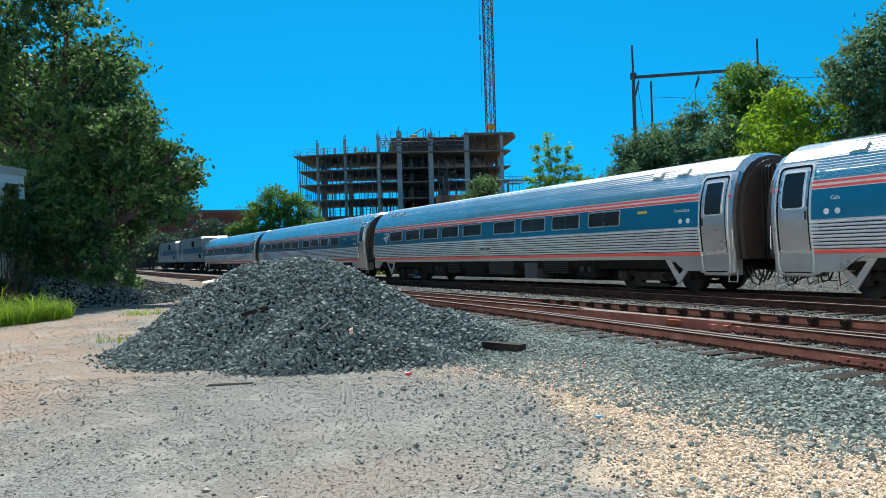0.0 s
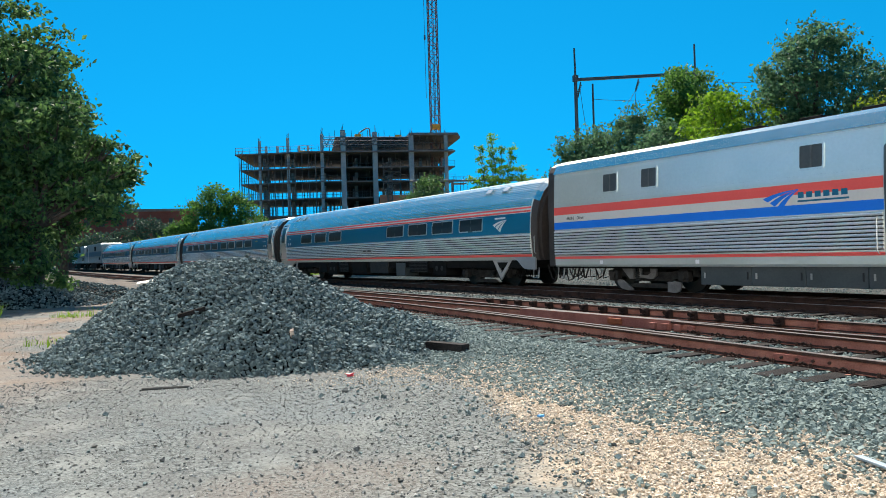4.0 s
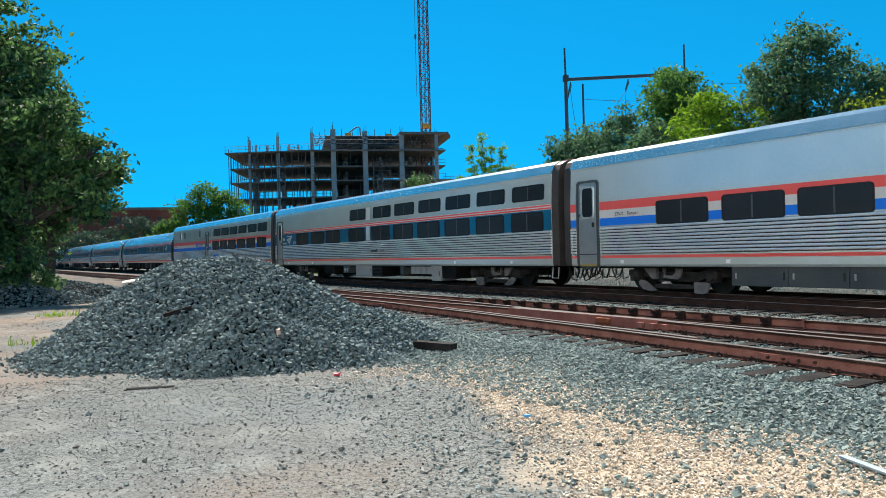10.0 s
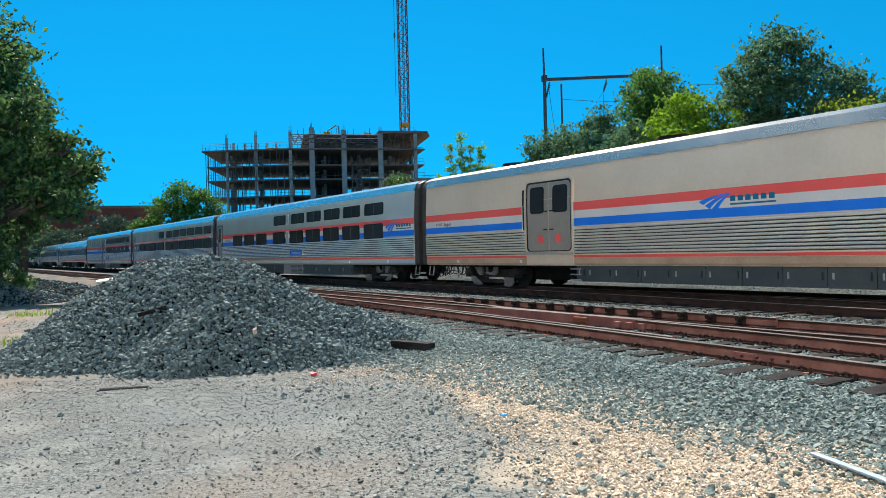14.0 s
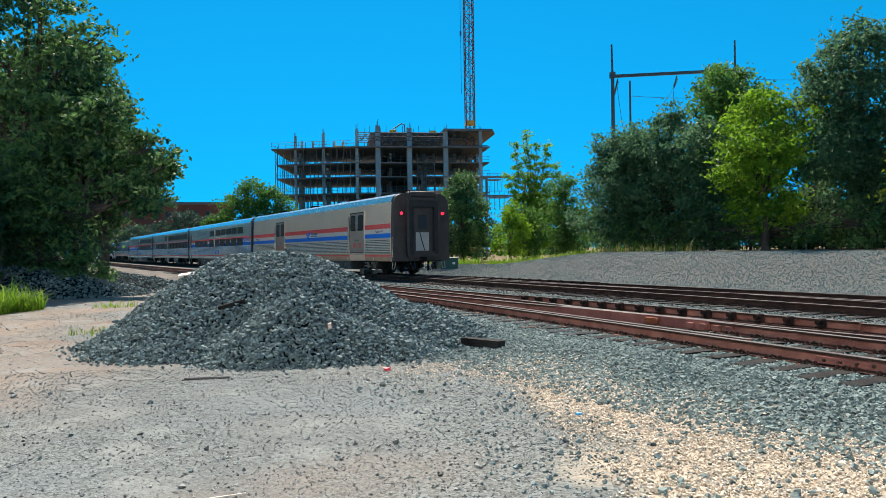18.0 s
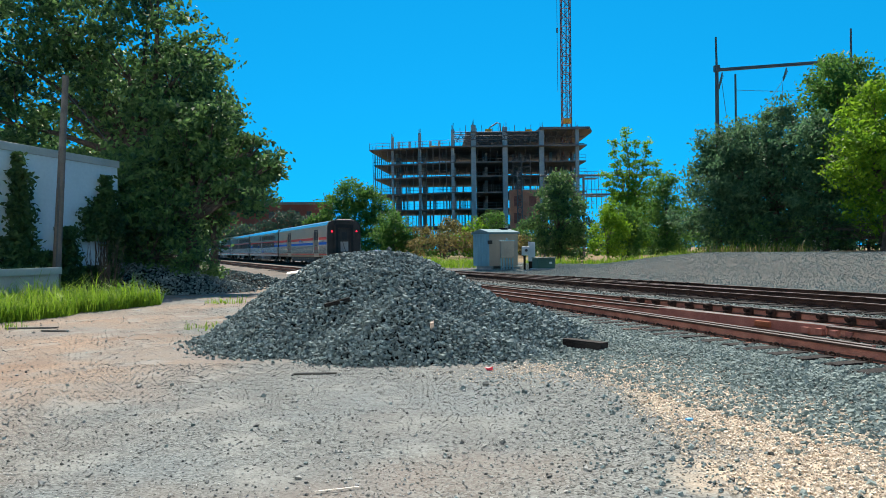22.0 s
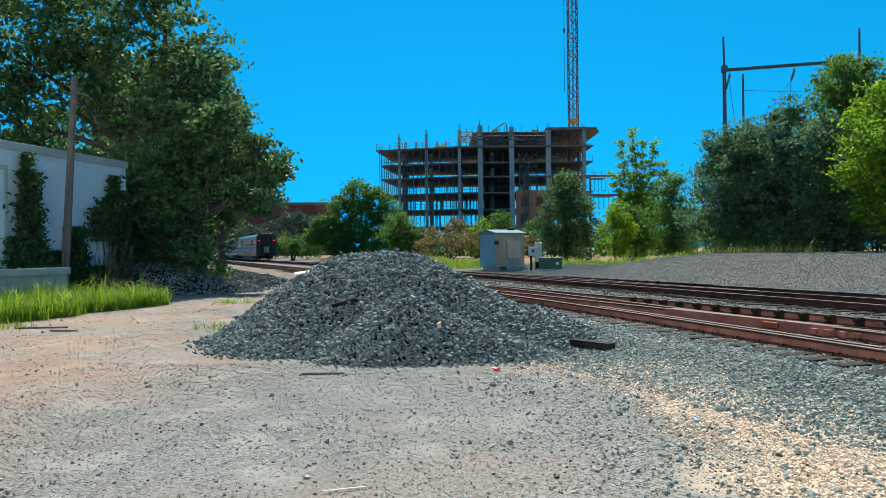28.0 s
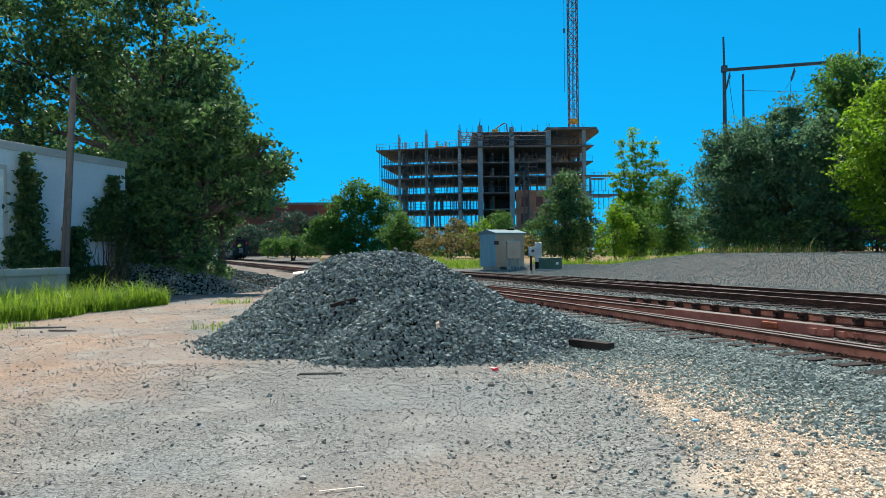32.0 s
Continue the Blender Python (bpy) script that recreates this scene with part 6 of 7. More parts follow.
tree("dark undergrowth beneath the drooping tree", -16.4, 33.2, [(-2.4, 1.0, 1.6, 1.7, 0.9), (-0.4, 0.5, 2.2, 1.7, 0.9), (0.3, 1.0, 1.4, 1.2, 0.9), (-0.6, 1.6, 3.6, 1.5, 1.0), (0.6, 1.6, 3.4, 1.2, 1.0)], 0.15, 800, LEAF_DARK, 79, 0.07, 0.3, "shrub", stems=3)
tree("dense dark shrubs at the foot of the wood", -15.0, 30.4, [(-1.0, 0, 2.2, 1.5, 1.1), (0.6, 0.4, 1.5, 1.5, 1.0), (1.5, 0.8, 0.9, 1.0, 0.8), (0.5, 0.2, 3.2, 1.4, 1.0), (-0.6, 0, 3.9, 1.0, 1.0)], 0.13, 837, LEAF_DARK, 75, 0.07, 0.3, "shrub", stems=3)

# hidden behind the near crowns, added only to cast shade on the ground
tree("hidden tree added to shade the ground below the wood", -20.0, 45.5, px_lobes(1.0, [(-4.0, 11.0, 3.0), (-1.0, 12.0, 2.6), (1.0, 9.5, 2.4), (2.2, 7.4, 1.8), (-2.0, 8.0, 2.6)], 1.6, 18), 0.2, 480, LEAF_DARK, 76, 0.3, 0.35)
tree("dark tree that shades the ground beside the line", -20.5, 50.0, px_lobes(1.0, [(-3.5, 6.0, 3.0), (-0.5, 7.5, 2.8), (1.6, 6.2, 2.0), (-1.0, 4.2, 2.2), (-5.0, 8.5, 2.8), (2.8, 5.6, 1.6), (3.1, 7.2, 1.2), (1.6, 5.6, 1.2)], 1.6, 8), 0.2, 520, LEAF_DARK, 78, 0.3, 0.35)
# unseen woods left of the line, added so the car sides reflect dark
for wx, wy, ws in ((-40, 62, 1), (-51, 86, 2), (-63, 113, 3), (-79, 146, 4), (-101, 190, 5)):
    tree("unseen wood added to darken what the train reflects", wx, wy, [(-7 + 3.4 * k, 2.0 * math.sin(2.1 * k + ws), 3.2 + 2.8 * (k % 3), 3.6, 0.95) for k in range(6)], 0.5, 110, LEAF_DARK, 200 + ws, 0.3, 0.3, group="woods along the line")
# the row on the bank behind the tracks
ROW = "trees on the bank"
tree("blue-green dense tree on the gravel bank", 11.7, 45.8, lobes_in(2.4, 2.2, 1.0, 6.8, 13, 1.35, 81, 0.3), 0.14, 702, LEAF_BLUE, 81, 0.15, 0.3, group=ROW)
tree("blue-green tree filling the row on the bank", 12.6, 44.0, lobes_in(2.0, 2.0, 1.0, 6.9, 13, 1.25, 82, 0.2), 0.14, 702, LEAF_BLUE, 82, 0.14, 0.3, group=ROW)
tree("tall blue-green tree on the gravel bank", 13.6, 41.9, lobes_in(2.3, 2.2, 1.0, 7.6, 14, 1.3, 83, 0.2), 0.14, 702, LEAF_BLUE, 83, 0.16, 0.3, group=ROW)
tree("blue-green tree between its neighbours on the bank", 15.0, 39.0, lobes_in(1.9, 1.9, 0.8, 6.4, 12, 1.2, 84, 0.2), 0.14, 702, LEAF_BLUE, 84, 0.14, 0.3, group=ROW)
tree("tall green tree behind the bank", 18.6, 45.0, lobes_in(3.1, 2.8, 3.0, 10.4, 15, 1.6, 85, 0.2), 0.16, 634, LEAF_MID, 85, 0.2, 0.4, group=ROW)
tree("bright yellow-green tree on the bank", 15.9, 34.9, lobes_in(2.1, 1.9, 1.6, 7.2, 14, 1.2, 87, 0.3), 0.14, 567, LEAF_LIME, 87, 0.16, 0.35, group=ROW)
tree("large blue-green tree on the bank", 19.9, 33.8, lobes_in(3.0, 2.6, 2.0, 9.6, 17, 1.5, 89, 0.0), 0.14, 702, LEAF_BLUE, 89, 0.22, 0.35, group=ROW)
tree("dark tree leaning out of the row", 23.2, 32.6, lobes_in(1.6, 1.6, 3.0, 7.4, 8, 1.2, 90, 0.0), 0.14, 621, LEAF_DARK, 90, 0.16, 0.4, group=ROW)
tree("olive-yellow bushy tree on the bank", 19.6, 28.0, lobes_in(1.9, 1.7, 2.0, 5.4, 11, 1.0, 91, 0.1), 0.12, 756, LEAF_OLIVE, 91, 0.13, 0.35, group=ROW)
tree("dark shrubs under the trees of the bank", 16.5, 37.0, [(-3.2, 4.0, 0.7, 0.9, 0.8), (-1.2, 2.0, 0.8, 1.0, 0.8), (0.8, 0.2, 0.7, 0.9, 0.7), (2.6, -3.0, 0.8, 1.0, 0.8), (3.4, -5.5, 0.9, 1.1, 0.9), (1.8, -1.4, 1.2, 1.0, 1.0)], 0.11, 837, LEAF_DARK, 93, 0.05, 0.3, "shrub", stems=4)
tree("dense green tree behind the signal cabinets", 3.4, 63.0, lobes_in(2.7, 2.4, 0.8, 7.0, 14, 1.3, 95, 0.7), 0.15, 760, LEAF_DARK, 95, 0.15, 0.3, group=ROW)
tree("bright green bush beside the bank", 6.6, 56.0, lobes_in(1.2, 1.2, 0.6, 4.0, 8, 0.85, 97, 0.2), 0.14, 702, LEAF_LIME, 97, 0.08, 0.3, "shrub")
tree("slender bright sapling with upright spires above the bushes", 10.6, 73.0, [(dx * (0.35 + 0.65 * z / top) + 0.12 * math.sin(3 * z + dx), 0.3 * math.cos(4 * z + dx), z, (0.95 if z < 6 else 0.62) * (1.15 - 0.6 * z / top), 1.15) for dx, top in ((-0.35, 12.2), (-1.5, 10.8), (0.6, 11.4), (1.7, 11.2), (2.4, 9.0), (-2.3, 8.6)) for z in [2.2 + 0.95 * k for k in range(11)] if z < top], 0.15, 1000, LEAF_LIME, 99, 0.10, 0.40, clump=0.26)
tree("small yellowing tree beside the sapling", 11.4, 60.2, lobes_in(1.9, 1.6, 0.8, 6.4, 14, 1.1, 101, 0.2), 0.14, 700, LEAF_MID, 101, 0.10, 0.4)
tree("green bush between the small trees", 8.6, 62.0, lobes_in(1.6, 1.4, 0.6, 4.4, 9, 1.0, 103, 0.3), 0.15, 621, LEAF_MID, 103, 0.08, 0.3, "shrub")
tree("dark undergrowth along the top of the bank", 16.0, 36.0, [(-3.8, 7.2, 0.9, 1.2, 0.9), (-2.6, 5.2, 1.0, 1.2, 0.9), (-1.4, 3.0, 1.0, 1.2, 0.9), (-0.4, 1.2, 1.2, 1.2, 1.0), (1.6, -2.6, 1.0, 1.2, 0.9), (2.4, -4.4, 1.1, 1.3, 0.9), (3.4, -6.4, 1.0, 1.2, 0.9), (4.4, -8.2, 1.0, 1.1, 0.9), (2.6, -0.6, 2.0, 1.3, 1.0), (4.6, -4.0, 2.0, 1.3, 1.0), (5.3, -10.0, 1.0, 1.2, 0.9), (6.2, -12.0, 1.1, 1.2, 0.9), (4.4, -6.4, 1.6, 1.3, 0.9), (6.0, -9.0, 1.4, 1.3, 0.9)], 0.12, 640, LEAF_DARK, 94, 0.05, 0.3, "shrub", stems=4)
tree("dense trees behind the row on the bank", 22.0, 40.0, [(-6.0, 9.5, 3.0, 2.2, 1.0), (-4.0, 6.0, 2.8, 2.2, 1.0), (-1.6, 2.6, 3.2, 2.3, 1.1), (0.4, -0.6, 3.2, 2.3, 1.1), (2.0, -4.0, 3.2, 2.3, 1.1), (3.6, -7.4, 3.0, 2.3, 1.1), (5.0, -10.6, 3.0, 2.2, 1.1), (6.6, -14.0, 3.0, 2.2, 1.1), (0.0, 1.6, 5.6, 2.0, 1.0), (3.4, -4.6, 5.6, 2.0, 1.0), (4.6, -7.6, 1.1, 1.6, 0.9), (6.2, -11.0, 1.1, 1.6, 0.9), (3.0, -4.4, 1.1, 1.6, 0.9), (1.2, -1.0, 1.1, 1.6, 0.9), (8.2, -14.5, 1.2, 1.7, 0.9), (-5.0, 8.0, 0.9, 1.6, 0.9), (-2.6, 4.4, 0.9, 1.6, 0.9), (-0.4, 0.8, 0.9, 1.6, 0.9)], 0.2, 330, LEAF_DARK, 96, 0.12, 0.3, stems=3)
# beyond the tracks
tree("broad green tree beyond the tracks", -22.0, 103.5, [(-4.6, 0, 3.8, 2.4, 0.9), (-2.6, 0, 6.6, 2.6, 0.9), (-0.4, 0, 8.3, 2.6, 0.85), (1.9, 0, 7.8, 2.2, 0.85), (3.6, 0, 5.6, 2.2, 0.9), (0.4, -1.5, 4.2, 2.6, 0.9), (-6.4, 0, 3.0, 1.7, 0.9), (4.2, 0, 2.8, 2.0, 0.9), (-3.0, -1, 2.4, 2.2, 0.8)], 0.25, 351, LEAF_MID, 105, 0.3, 0.35)
tree("green tree beside the broad one beyond the tracks", -15.2, 94.5, [(0, 0, 4.6, 1.6, 1.0), (-1.2, 0, 3.0, 1.6, 0.9), (1.2, 0, 2.6, 1.5, 0.9), (2.4, 0, 1.6, 1.3, 0.8), (0.2, 0, 1.6, 1.6, 0.8)], 0.21, 405, LEAF_MID, 107, 0.16, 0.35)
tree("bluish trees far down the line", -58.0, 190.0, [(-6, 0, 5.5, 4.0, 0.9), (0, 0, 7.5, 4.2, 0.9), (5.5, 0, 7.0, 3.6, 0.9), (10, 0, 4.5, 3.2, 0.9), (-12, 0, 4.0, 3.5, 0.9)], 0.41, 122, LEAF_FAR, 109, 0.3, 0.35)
tree("green thicket beside the line", -36.5, 119.0, [(-3.6, 0, 2.2, 1.8, 0.9), (-1.2, 0, 2.8, 1.8, 0.9), (1.4, 0, 2.2, 1.8, 0.9), (3.6, 0, 1.6, 1.5, 0.8)], 0.25, 297, LEAF_MID, 111, 0.12, 0.3, "shrub", stems=3)
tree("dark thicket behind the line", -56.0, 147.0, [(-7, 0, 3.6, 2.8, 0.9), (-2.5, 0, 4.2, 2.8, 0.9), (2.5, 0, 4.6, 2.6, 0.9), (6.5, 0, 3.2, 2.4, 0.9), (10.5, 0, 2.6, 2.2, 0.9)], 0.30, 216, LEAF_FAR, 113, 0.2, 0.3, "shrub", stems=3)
tree("yellow-green bush before the unfinished building", -4.6, 92.0, [(0, 0, 3.6, 1.3, 0.9), (-1.2, 0, 2.2, 1.4, 0.9), (1.2, 0, 2.4, 1.3, 0.9), (0, 0, 1.2, 1.5, 0.8)], 0.20, 405, LEAF_LIME, 115, 0.10, 0.3, "shrub")
tree("green bush behind the signal cabinets", -2.6, 92.0, [(0, 0, 4.4, 1.3, 0.9), (-1.1, 0, 3.0, 1.3, 0.9), (1.1, 0, 2.8, 1.3, 0.9)], 0.20, 405, LEAF_MID, 117, 0.10, 0.3, "shrub")
tree("dense brownish scrub hiding the foot of the building", -9.0, 96.0, [(-3.0, 0, 2.6, 1.8, 0.9), (0.4, 0, 3.2, 1.9, 0.9), (3.6, 0, 2.4, 1.7, 0.9), (6.6, 0, 2.0, 1.6, 0.9), (9.8, 0, 1.8, 1.5, 0.9), (12.6, 0, 1.8, 1.5, 0.9), (15.6, 0, 2.0, 1.6, 0.9), (-5.6, 0, 2.0, 1.6, 0.9)], 0.22, 330, LEAF_BROWN, 123, 0.08, 0.3, "shrub", stems=3)
tree("brownish scrub along the line", -8.0, 84.0, [(-2.6, 0, 1.4, 1.3, 0.8), (0, 0, 2.0, 1.4, 0.8), (2.4, 0, 1.8, 1.4, 0.8), (4.8, 0, 1.6, 1.3, 0.8), (7.0, 0, 1.6, 1.3, 0.8)], 0.2, 260, LEAF_BROWN, 119, 0.06, 0.3, "shrub", stems=3)
tree("long green thicket before the foot of the building", 8.0, 101.0, [(-32 + 2.7 * k, 1.5 * math.sin(1.7 * k), 1.5 + 0.7 * math.sin(2.3 * k), 2.0 + 0.4 * math.sin(1.3 * k), 0.9) for k in range(24)], 0.30, 170, LEAF_MID, 125, 0.08, 0.3, "shrub", stems=2)
tree("wide woods behind the building", 16.0, 118.0, [(-14, 0, 3.0, 2.6, 0.8), (-8, 0, 3.5, 2.6, 0.8), (-2, 0, 3.2, 2.8, 0.8), (5, 0, 3.6, 3.0, 0.9), (12, 0, 4.2, 3.2, 0.9), (19, 0, 4.2, 3.2, 0.9)], 0.28, 230, LEAF_MID, 121, 0.2, 0.3, "shrub", stems=2)


def blades(name, label, areas, count, tall, material, seed, width=0.035, kind="stuff", lean_by=(0.1, 0.7)):
    """Grass blades that bend, as one object. areas: x, y, half sizes, turn."""
    r = np.random.default_rng(seed)
    parts = []
    for x, y, a, b, turn in areas:
        n = int(count * a * b)
        p, q = r.uniform(-1, 1, n), r.uniform(-1, 1, n)
        ok = p * p + q * q < 1
        p, q = p[ok] * a, q[ok] * b
        c, s = math.cos(radians(turn)), math.sin(radians(turn))
        parts.append(np.stack([x + p * c - q * s, y + p * s + q * c], -1))
    xy = np.concatenate(parts)
    n = len(xy)
    uv = (np.concatenate([xy, np.zeros((n, 1)), np.ones((n, 1))], 1) @ np.array(TRACK.inverted()).T)
    z = ground_height(uv[:, 0], uv[:, 1]) - 0.02
    h = tall * r.lognormal(0, 0.35, n)
    ang, lean = r.uniform(0, 2 * math.pi, n), r.uniform(*lean_by, n)
    side = np.stack([-np.sin(ang), np.cos(ang), np.zeros(n)], -1) * width * 0.5
    fwd = np.stack([np.cos(ang), np.sin(ang), np.zeros(n)], -1)
    up = np.array([0, 0, 1.0])
    base = np.concatenate([xy, z[:, None]], 1)
    m1 = base + fwd * (h * lean * 0.25)[:, None] + up * (h * 0.55)[:, None]
    tip = base + fwd * (h * lean * 0.9)[:, None] + up * (h * (1 - 0.3 * lean))[:, None]
    v = np.stack([base - side, base + side, m1 + side * 0.8, m1 - side * 0.8, tip + side * 0.12, tip - side * 0.12], 1)
    f = np.array([[0, 1, 2, 3], [3, 2, 4, 5]])[None] + (np.arange(n) * 6)[:, None, None]
    ob = new(name, from_arrays(name, v.reshape(-1, 3), f.reshape(-1, 4), material))
    return tagged(ob, label, "grass", kind=kind)


blades("grass", "tall bright green grass at the edge of the lot", [(-14.3, 18.6, 2.6, 2.6, 0), (-13.0, 21.6, 1.6, 2.2, 0), (-15.5, 16.0, 2.2, 1.8, 0), (-11.9, 22.6, 0.8, 0.9, 0)], 1700, 0.48, GRASS, 131, 0.026, lean_by=(0.2, 1.3))
blades("grass", "low yellowing tufts on the lot", [(-11.6, 15.6, 0.9, 0.4, 10), (-9.3, 23.3, 0.7, 0.5, 0), (-6.6, 15.6, 0.5, 0.5, 0), (-13.2, 14.6, 1.0, 0.4, 0)], 420, 0.16, GRASS, 133, 0.02)
blades("grass", "weeds and grass along the far side of the tracks", [tuple(on_track(u, v)[:2]) + (a, b, 27.0) for u, v, a, b in ((20, -9.6, 1.2, 3.4), (12, -11.0, 1.2, 6), (30, -6.5, 2.6, 8.5), (46, -6.5, 3.2, 9), (4, -11.2, 1.0, 5), (62, -7, 4, 10))], 170, 0.34, GRASS, 135, 0.04)
blades("dry_grass", "dry tan weeds on the top of the bank", [tuple(on_track(u, v)[:2]) + (a, b, 27.0) for u, v, a, b in ((2, -10.6, 0.7, 4), (52, -9, 3, 10), (74, -9, 4, 12))], 90, 0.32, GRASS_DRY, 137, 0.05)

# ---- the unfinished building and its crane ----
SITE = pose(-15.5, 149.2, 0, 0, 0, 5.875)  # x along its front, y into its depth
LEVELS = (0.2, 3.2, 6.3, 9.65, 12.9, 16.1, 18.85, 21.85)
building = thing("unfinished_building", "bare concrete frame of a building under construction", "building", SITE)


def slab(points, z, thick=0.24):
    bm = bmesh.new()
    a, b = [bm.verts.new((x, y, z - thick)) for x, y in points], [bm.verts.new((x, y, z)) for x, y in points]
    n = len(points)
    bm.faces.new(a[::-1]), bm.faces.new(b)
    for i in range(n):
        bm.faces.new((a[i], a[(i + 1) % n], b[(i + 1) % n], b[i]))
    bmesh.ops.recalc_face_normals(bm, faces=bm.faces[:])
    return bm


PLAN = [(-12.4, 4.6), (3.0, 0.0), (29.6, 0.0), (29.6, 24.0), (-10.0, 24.0)]
for z in LEVELS[1:]:
    grow = 0.9 if z > 21 else 0.0
    part("slab", slab([(x - grow * (x < 0), y - grow * (y < 10)) for x, y in PLAN], z), SLAB, building)
part("slab", slab([(20.5, -0.6), (30.2, -0.6), (31.6, 4.0), (31.6, 24.0), (20.5, 24.0)], 25.4, 0.45), SLAB, building, "topmost slab in its formwork")
part("deck_form", slab([(6.0, 1.2), (20.4, 1.2), (20.4, 24.0), (6.0, 24.0)], 24.75, 0.10), SLAB, building, "plywood deck of the next floor")
COLS = [(-8.6, 3.6, 0.55, 24.4), (-3.1, 2.0, 0.6, 24.8), (3.4, 0.1, 0.6, 25.2), (7.5, -0.1, 0.95, 26.0), (13.7, -0.1, 0.95, 25.6), (20.9, -0.1, 0.95, 25.2), (27.9, -0.1, 0.7, 25.2)]
for x, y, w, h in COLS:
    part("column", box(x - w / 2, x + w / 2, y, y + w, 0, h, 0.04), CONCRETE, building)
for x in (-8.0, -2.4, 4.0, 10.5, 17.5, 24.0, 28.6):
    for y in (9.0, 16.0, 23.0):
        part("column", box(x - 0.3, x + 0.3, y - 0.3, y + 0.3, 0, 21.7, 0.03), CONCRETE, building)
# wall colour is dark to stand for the unlit interior
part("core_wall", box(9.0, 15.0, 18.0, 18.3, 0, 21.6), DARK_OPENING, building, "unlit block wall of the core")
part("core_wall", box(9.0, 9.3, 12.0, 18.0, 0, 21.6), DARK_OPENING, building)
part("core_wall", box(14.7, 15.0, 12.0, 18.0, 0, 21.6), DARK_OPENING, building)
part("sheathing", box(14.4, 20.4, -0.25, -0.15, 5.2, 13.2, 0.0), SHEATHING, building, "orange sheathing panels over two storeys")
for x in (16.0, 19.0):
    for z in (6.6, 9.9):
        part("wall_opening", box(x - 0.7, x + 0.7, -0.27, -0.25, z, z + 2.0), FROG_RED, building)
rs = random.Random(9)
for i, z in enumerate(LEVELS[:-1]):
    sb = bmesh.new()
    for k in range(70):
        x = rs.uniform(-9.5, 29.0) if z > 10 else rs.uniform(-9.5, 8)
        y = rs.choice((2.0, 5.0, 8.0, 12.5, 15.0, 19.0, 22.5)) + max(0, (3 - x) * 0.3)
        rod((x, y, z), (x, y, LEVELS[i + 1] - 0.24), 0.06, 0.06, 4, sb)
    tagged(part("shoring", sb, SCAFFOLD, building, "steel shores between the slabs"), kind="stuff")
    if z > 8:
        rb = bmesh.new()
        for a, b in zip(PLAN, PLAN[1:3]):
            for h in (0.55, 1.1):
                rod((a[0], a[1] + 0.1, z + h), (b[0], b[1] + 0.1, z + h), 0.03, 0.03, 4, rb)
            n = int(abs(b[0] - a[0]) / 2.2)
            for k in range(n + 1):
                x, y = a[0] + (b[0] - a[0]) * k / n, a[1] + (b[1] - a[1]) * k / n + 0.1
                rod((x, y, z), (x, y, z + 1.15), 0.035, 0.035, 4, rb)
        tagged(part("edge_protection", rb, SCAFFOLD, building), kind="stuff")
edge = bmesh.new()
for k in range(9):
    y = 4.4 + 2.3 * k
    x = -12.6 + 0.12 * (y - 4.4)
    rod((x, y, 0), (x, y, 22.6), 0.07, 0.07, 4, edge)
for k in range(12):
    x = -12.2 + 1.3 * k
    rod((x, 4.1 - 0.30 * (x + 12.2), 0), (x, 4.1 - 0.30 * (x + 12.2), 21.7), 0.06, 0.06, 4, edge)
tagged(part("edge_shoring", edge, SCAFFOLD, building, "tall steel props along the slab edges"), kind="stuff")
fw = bmesh.new()
for x0, x1, y, z0, z1 in ((3.6, 20.4, -0.2, 23.1, 24.6), (3.6, 20.4, 1.3, 22.9, 24.4), (7.8, 20.4, 3.4, 22.6, 24.3), (21.2, 29.4, 0.6, 22.2, 24.9)):
    for z in (z0, z1, (z0 + z1) / 2):
        rod((x0, y, z), (x1, y, z), 0.08, 0.08, 4, fw)
    for k in range(int((x1 - x0) / 0.75)):
        x = x0 + 0.75 * k
        rod((x, y, z0 if k % 2 else z1), (x + 0.75, y, z1 if k % 2 else z0), 0.055, 0.055, 4, fw)
for k in range(16):
    x = 3.8 + 1.07 * k
    rod((x, 0.4, 21.9), (x, 0.4, 23.2), 0.06, 0.06, 4, fw)
    rod((x, -0.2, 24.6), (x, -0.2, 24.9 + 0.5 * (k % 3)), 0.05, 0.05, 4, fw)
for z in (14.2, 15.4, 16.6, 17.8, 19.0):
    rod((15.2, -0.1, z), (18.6, -0.1, z), 0.07, 0.07, 4, fw)
    rod((15.2, -0.1, z), (18.6, -0.1, z + 1.2), 0.05, 0.05, 4, fw)
for x in (15.2, 16.9, 18.6):
    rod((x, -0.1, 12.9), (x, -0.1, 20.2), 0.07, 0.07, 4, fw)
tagged(part("formwork", fw, SCAFFOLD, building, "truss formwork under the top slab"), kind="stuff")
db = bmesh.new()
for a, b in (((-13.2, 3.9), (2.8, -0.8)),):
    top = 21.85
    for h in (0.55, 1.15):
        rod((*a, top + h), (*b, top + h), 0.035, 0.035, 4, db)
    for k in range(13):
        x, y = a[0] + (b[0] - a[0]) * k / 12, a[1] + (b[1] - a[1]) * k / 12
        rod((x, y, top), (x, y, top + rs.uniform(0.7, 1.3)), 0.045, 0.045, 4, db)
for x, y, w, h in COLS:
    for q in range(5):
        rod((x + rs.uniform(-0.3, 0.3), y + 0.2, h - 0.2), (x + rs.uniform(-0.35, 0.35), y + 0.2, h + rs.uniform(0.6, 1.4)), 0.035, 0.02, 4, db)
tagged(part("deck_edging", db, SCAFFOLD, building, "guard rails and bare reinforcing bars on the decks"), kind="stuff")
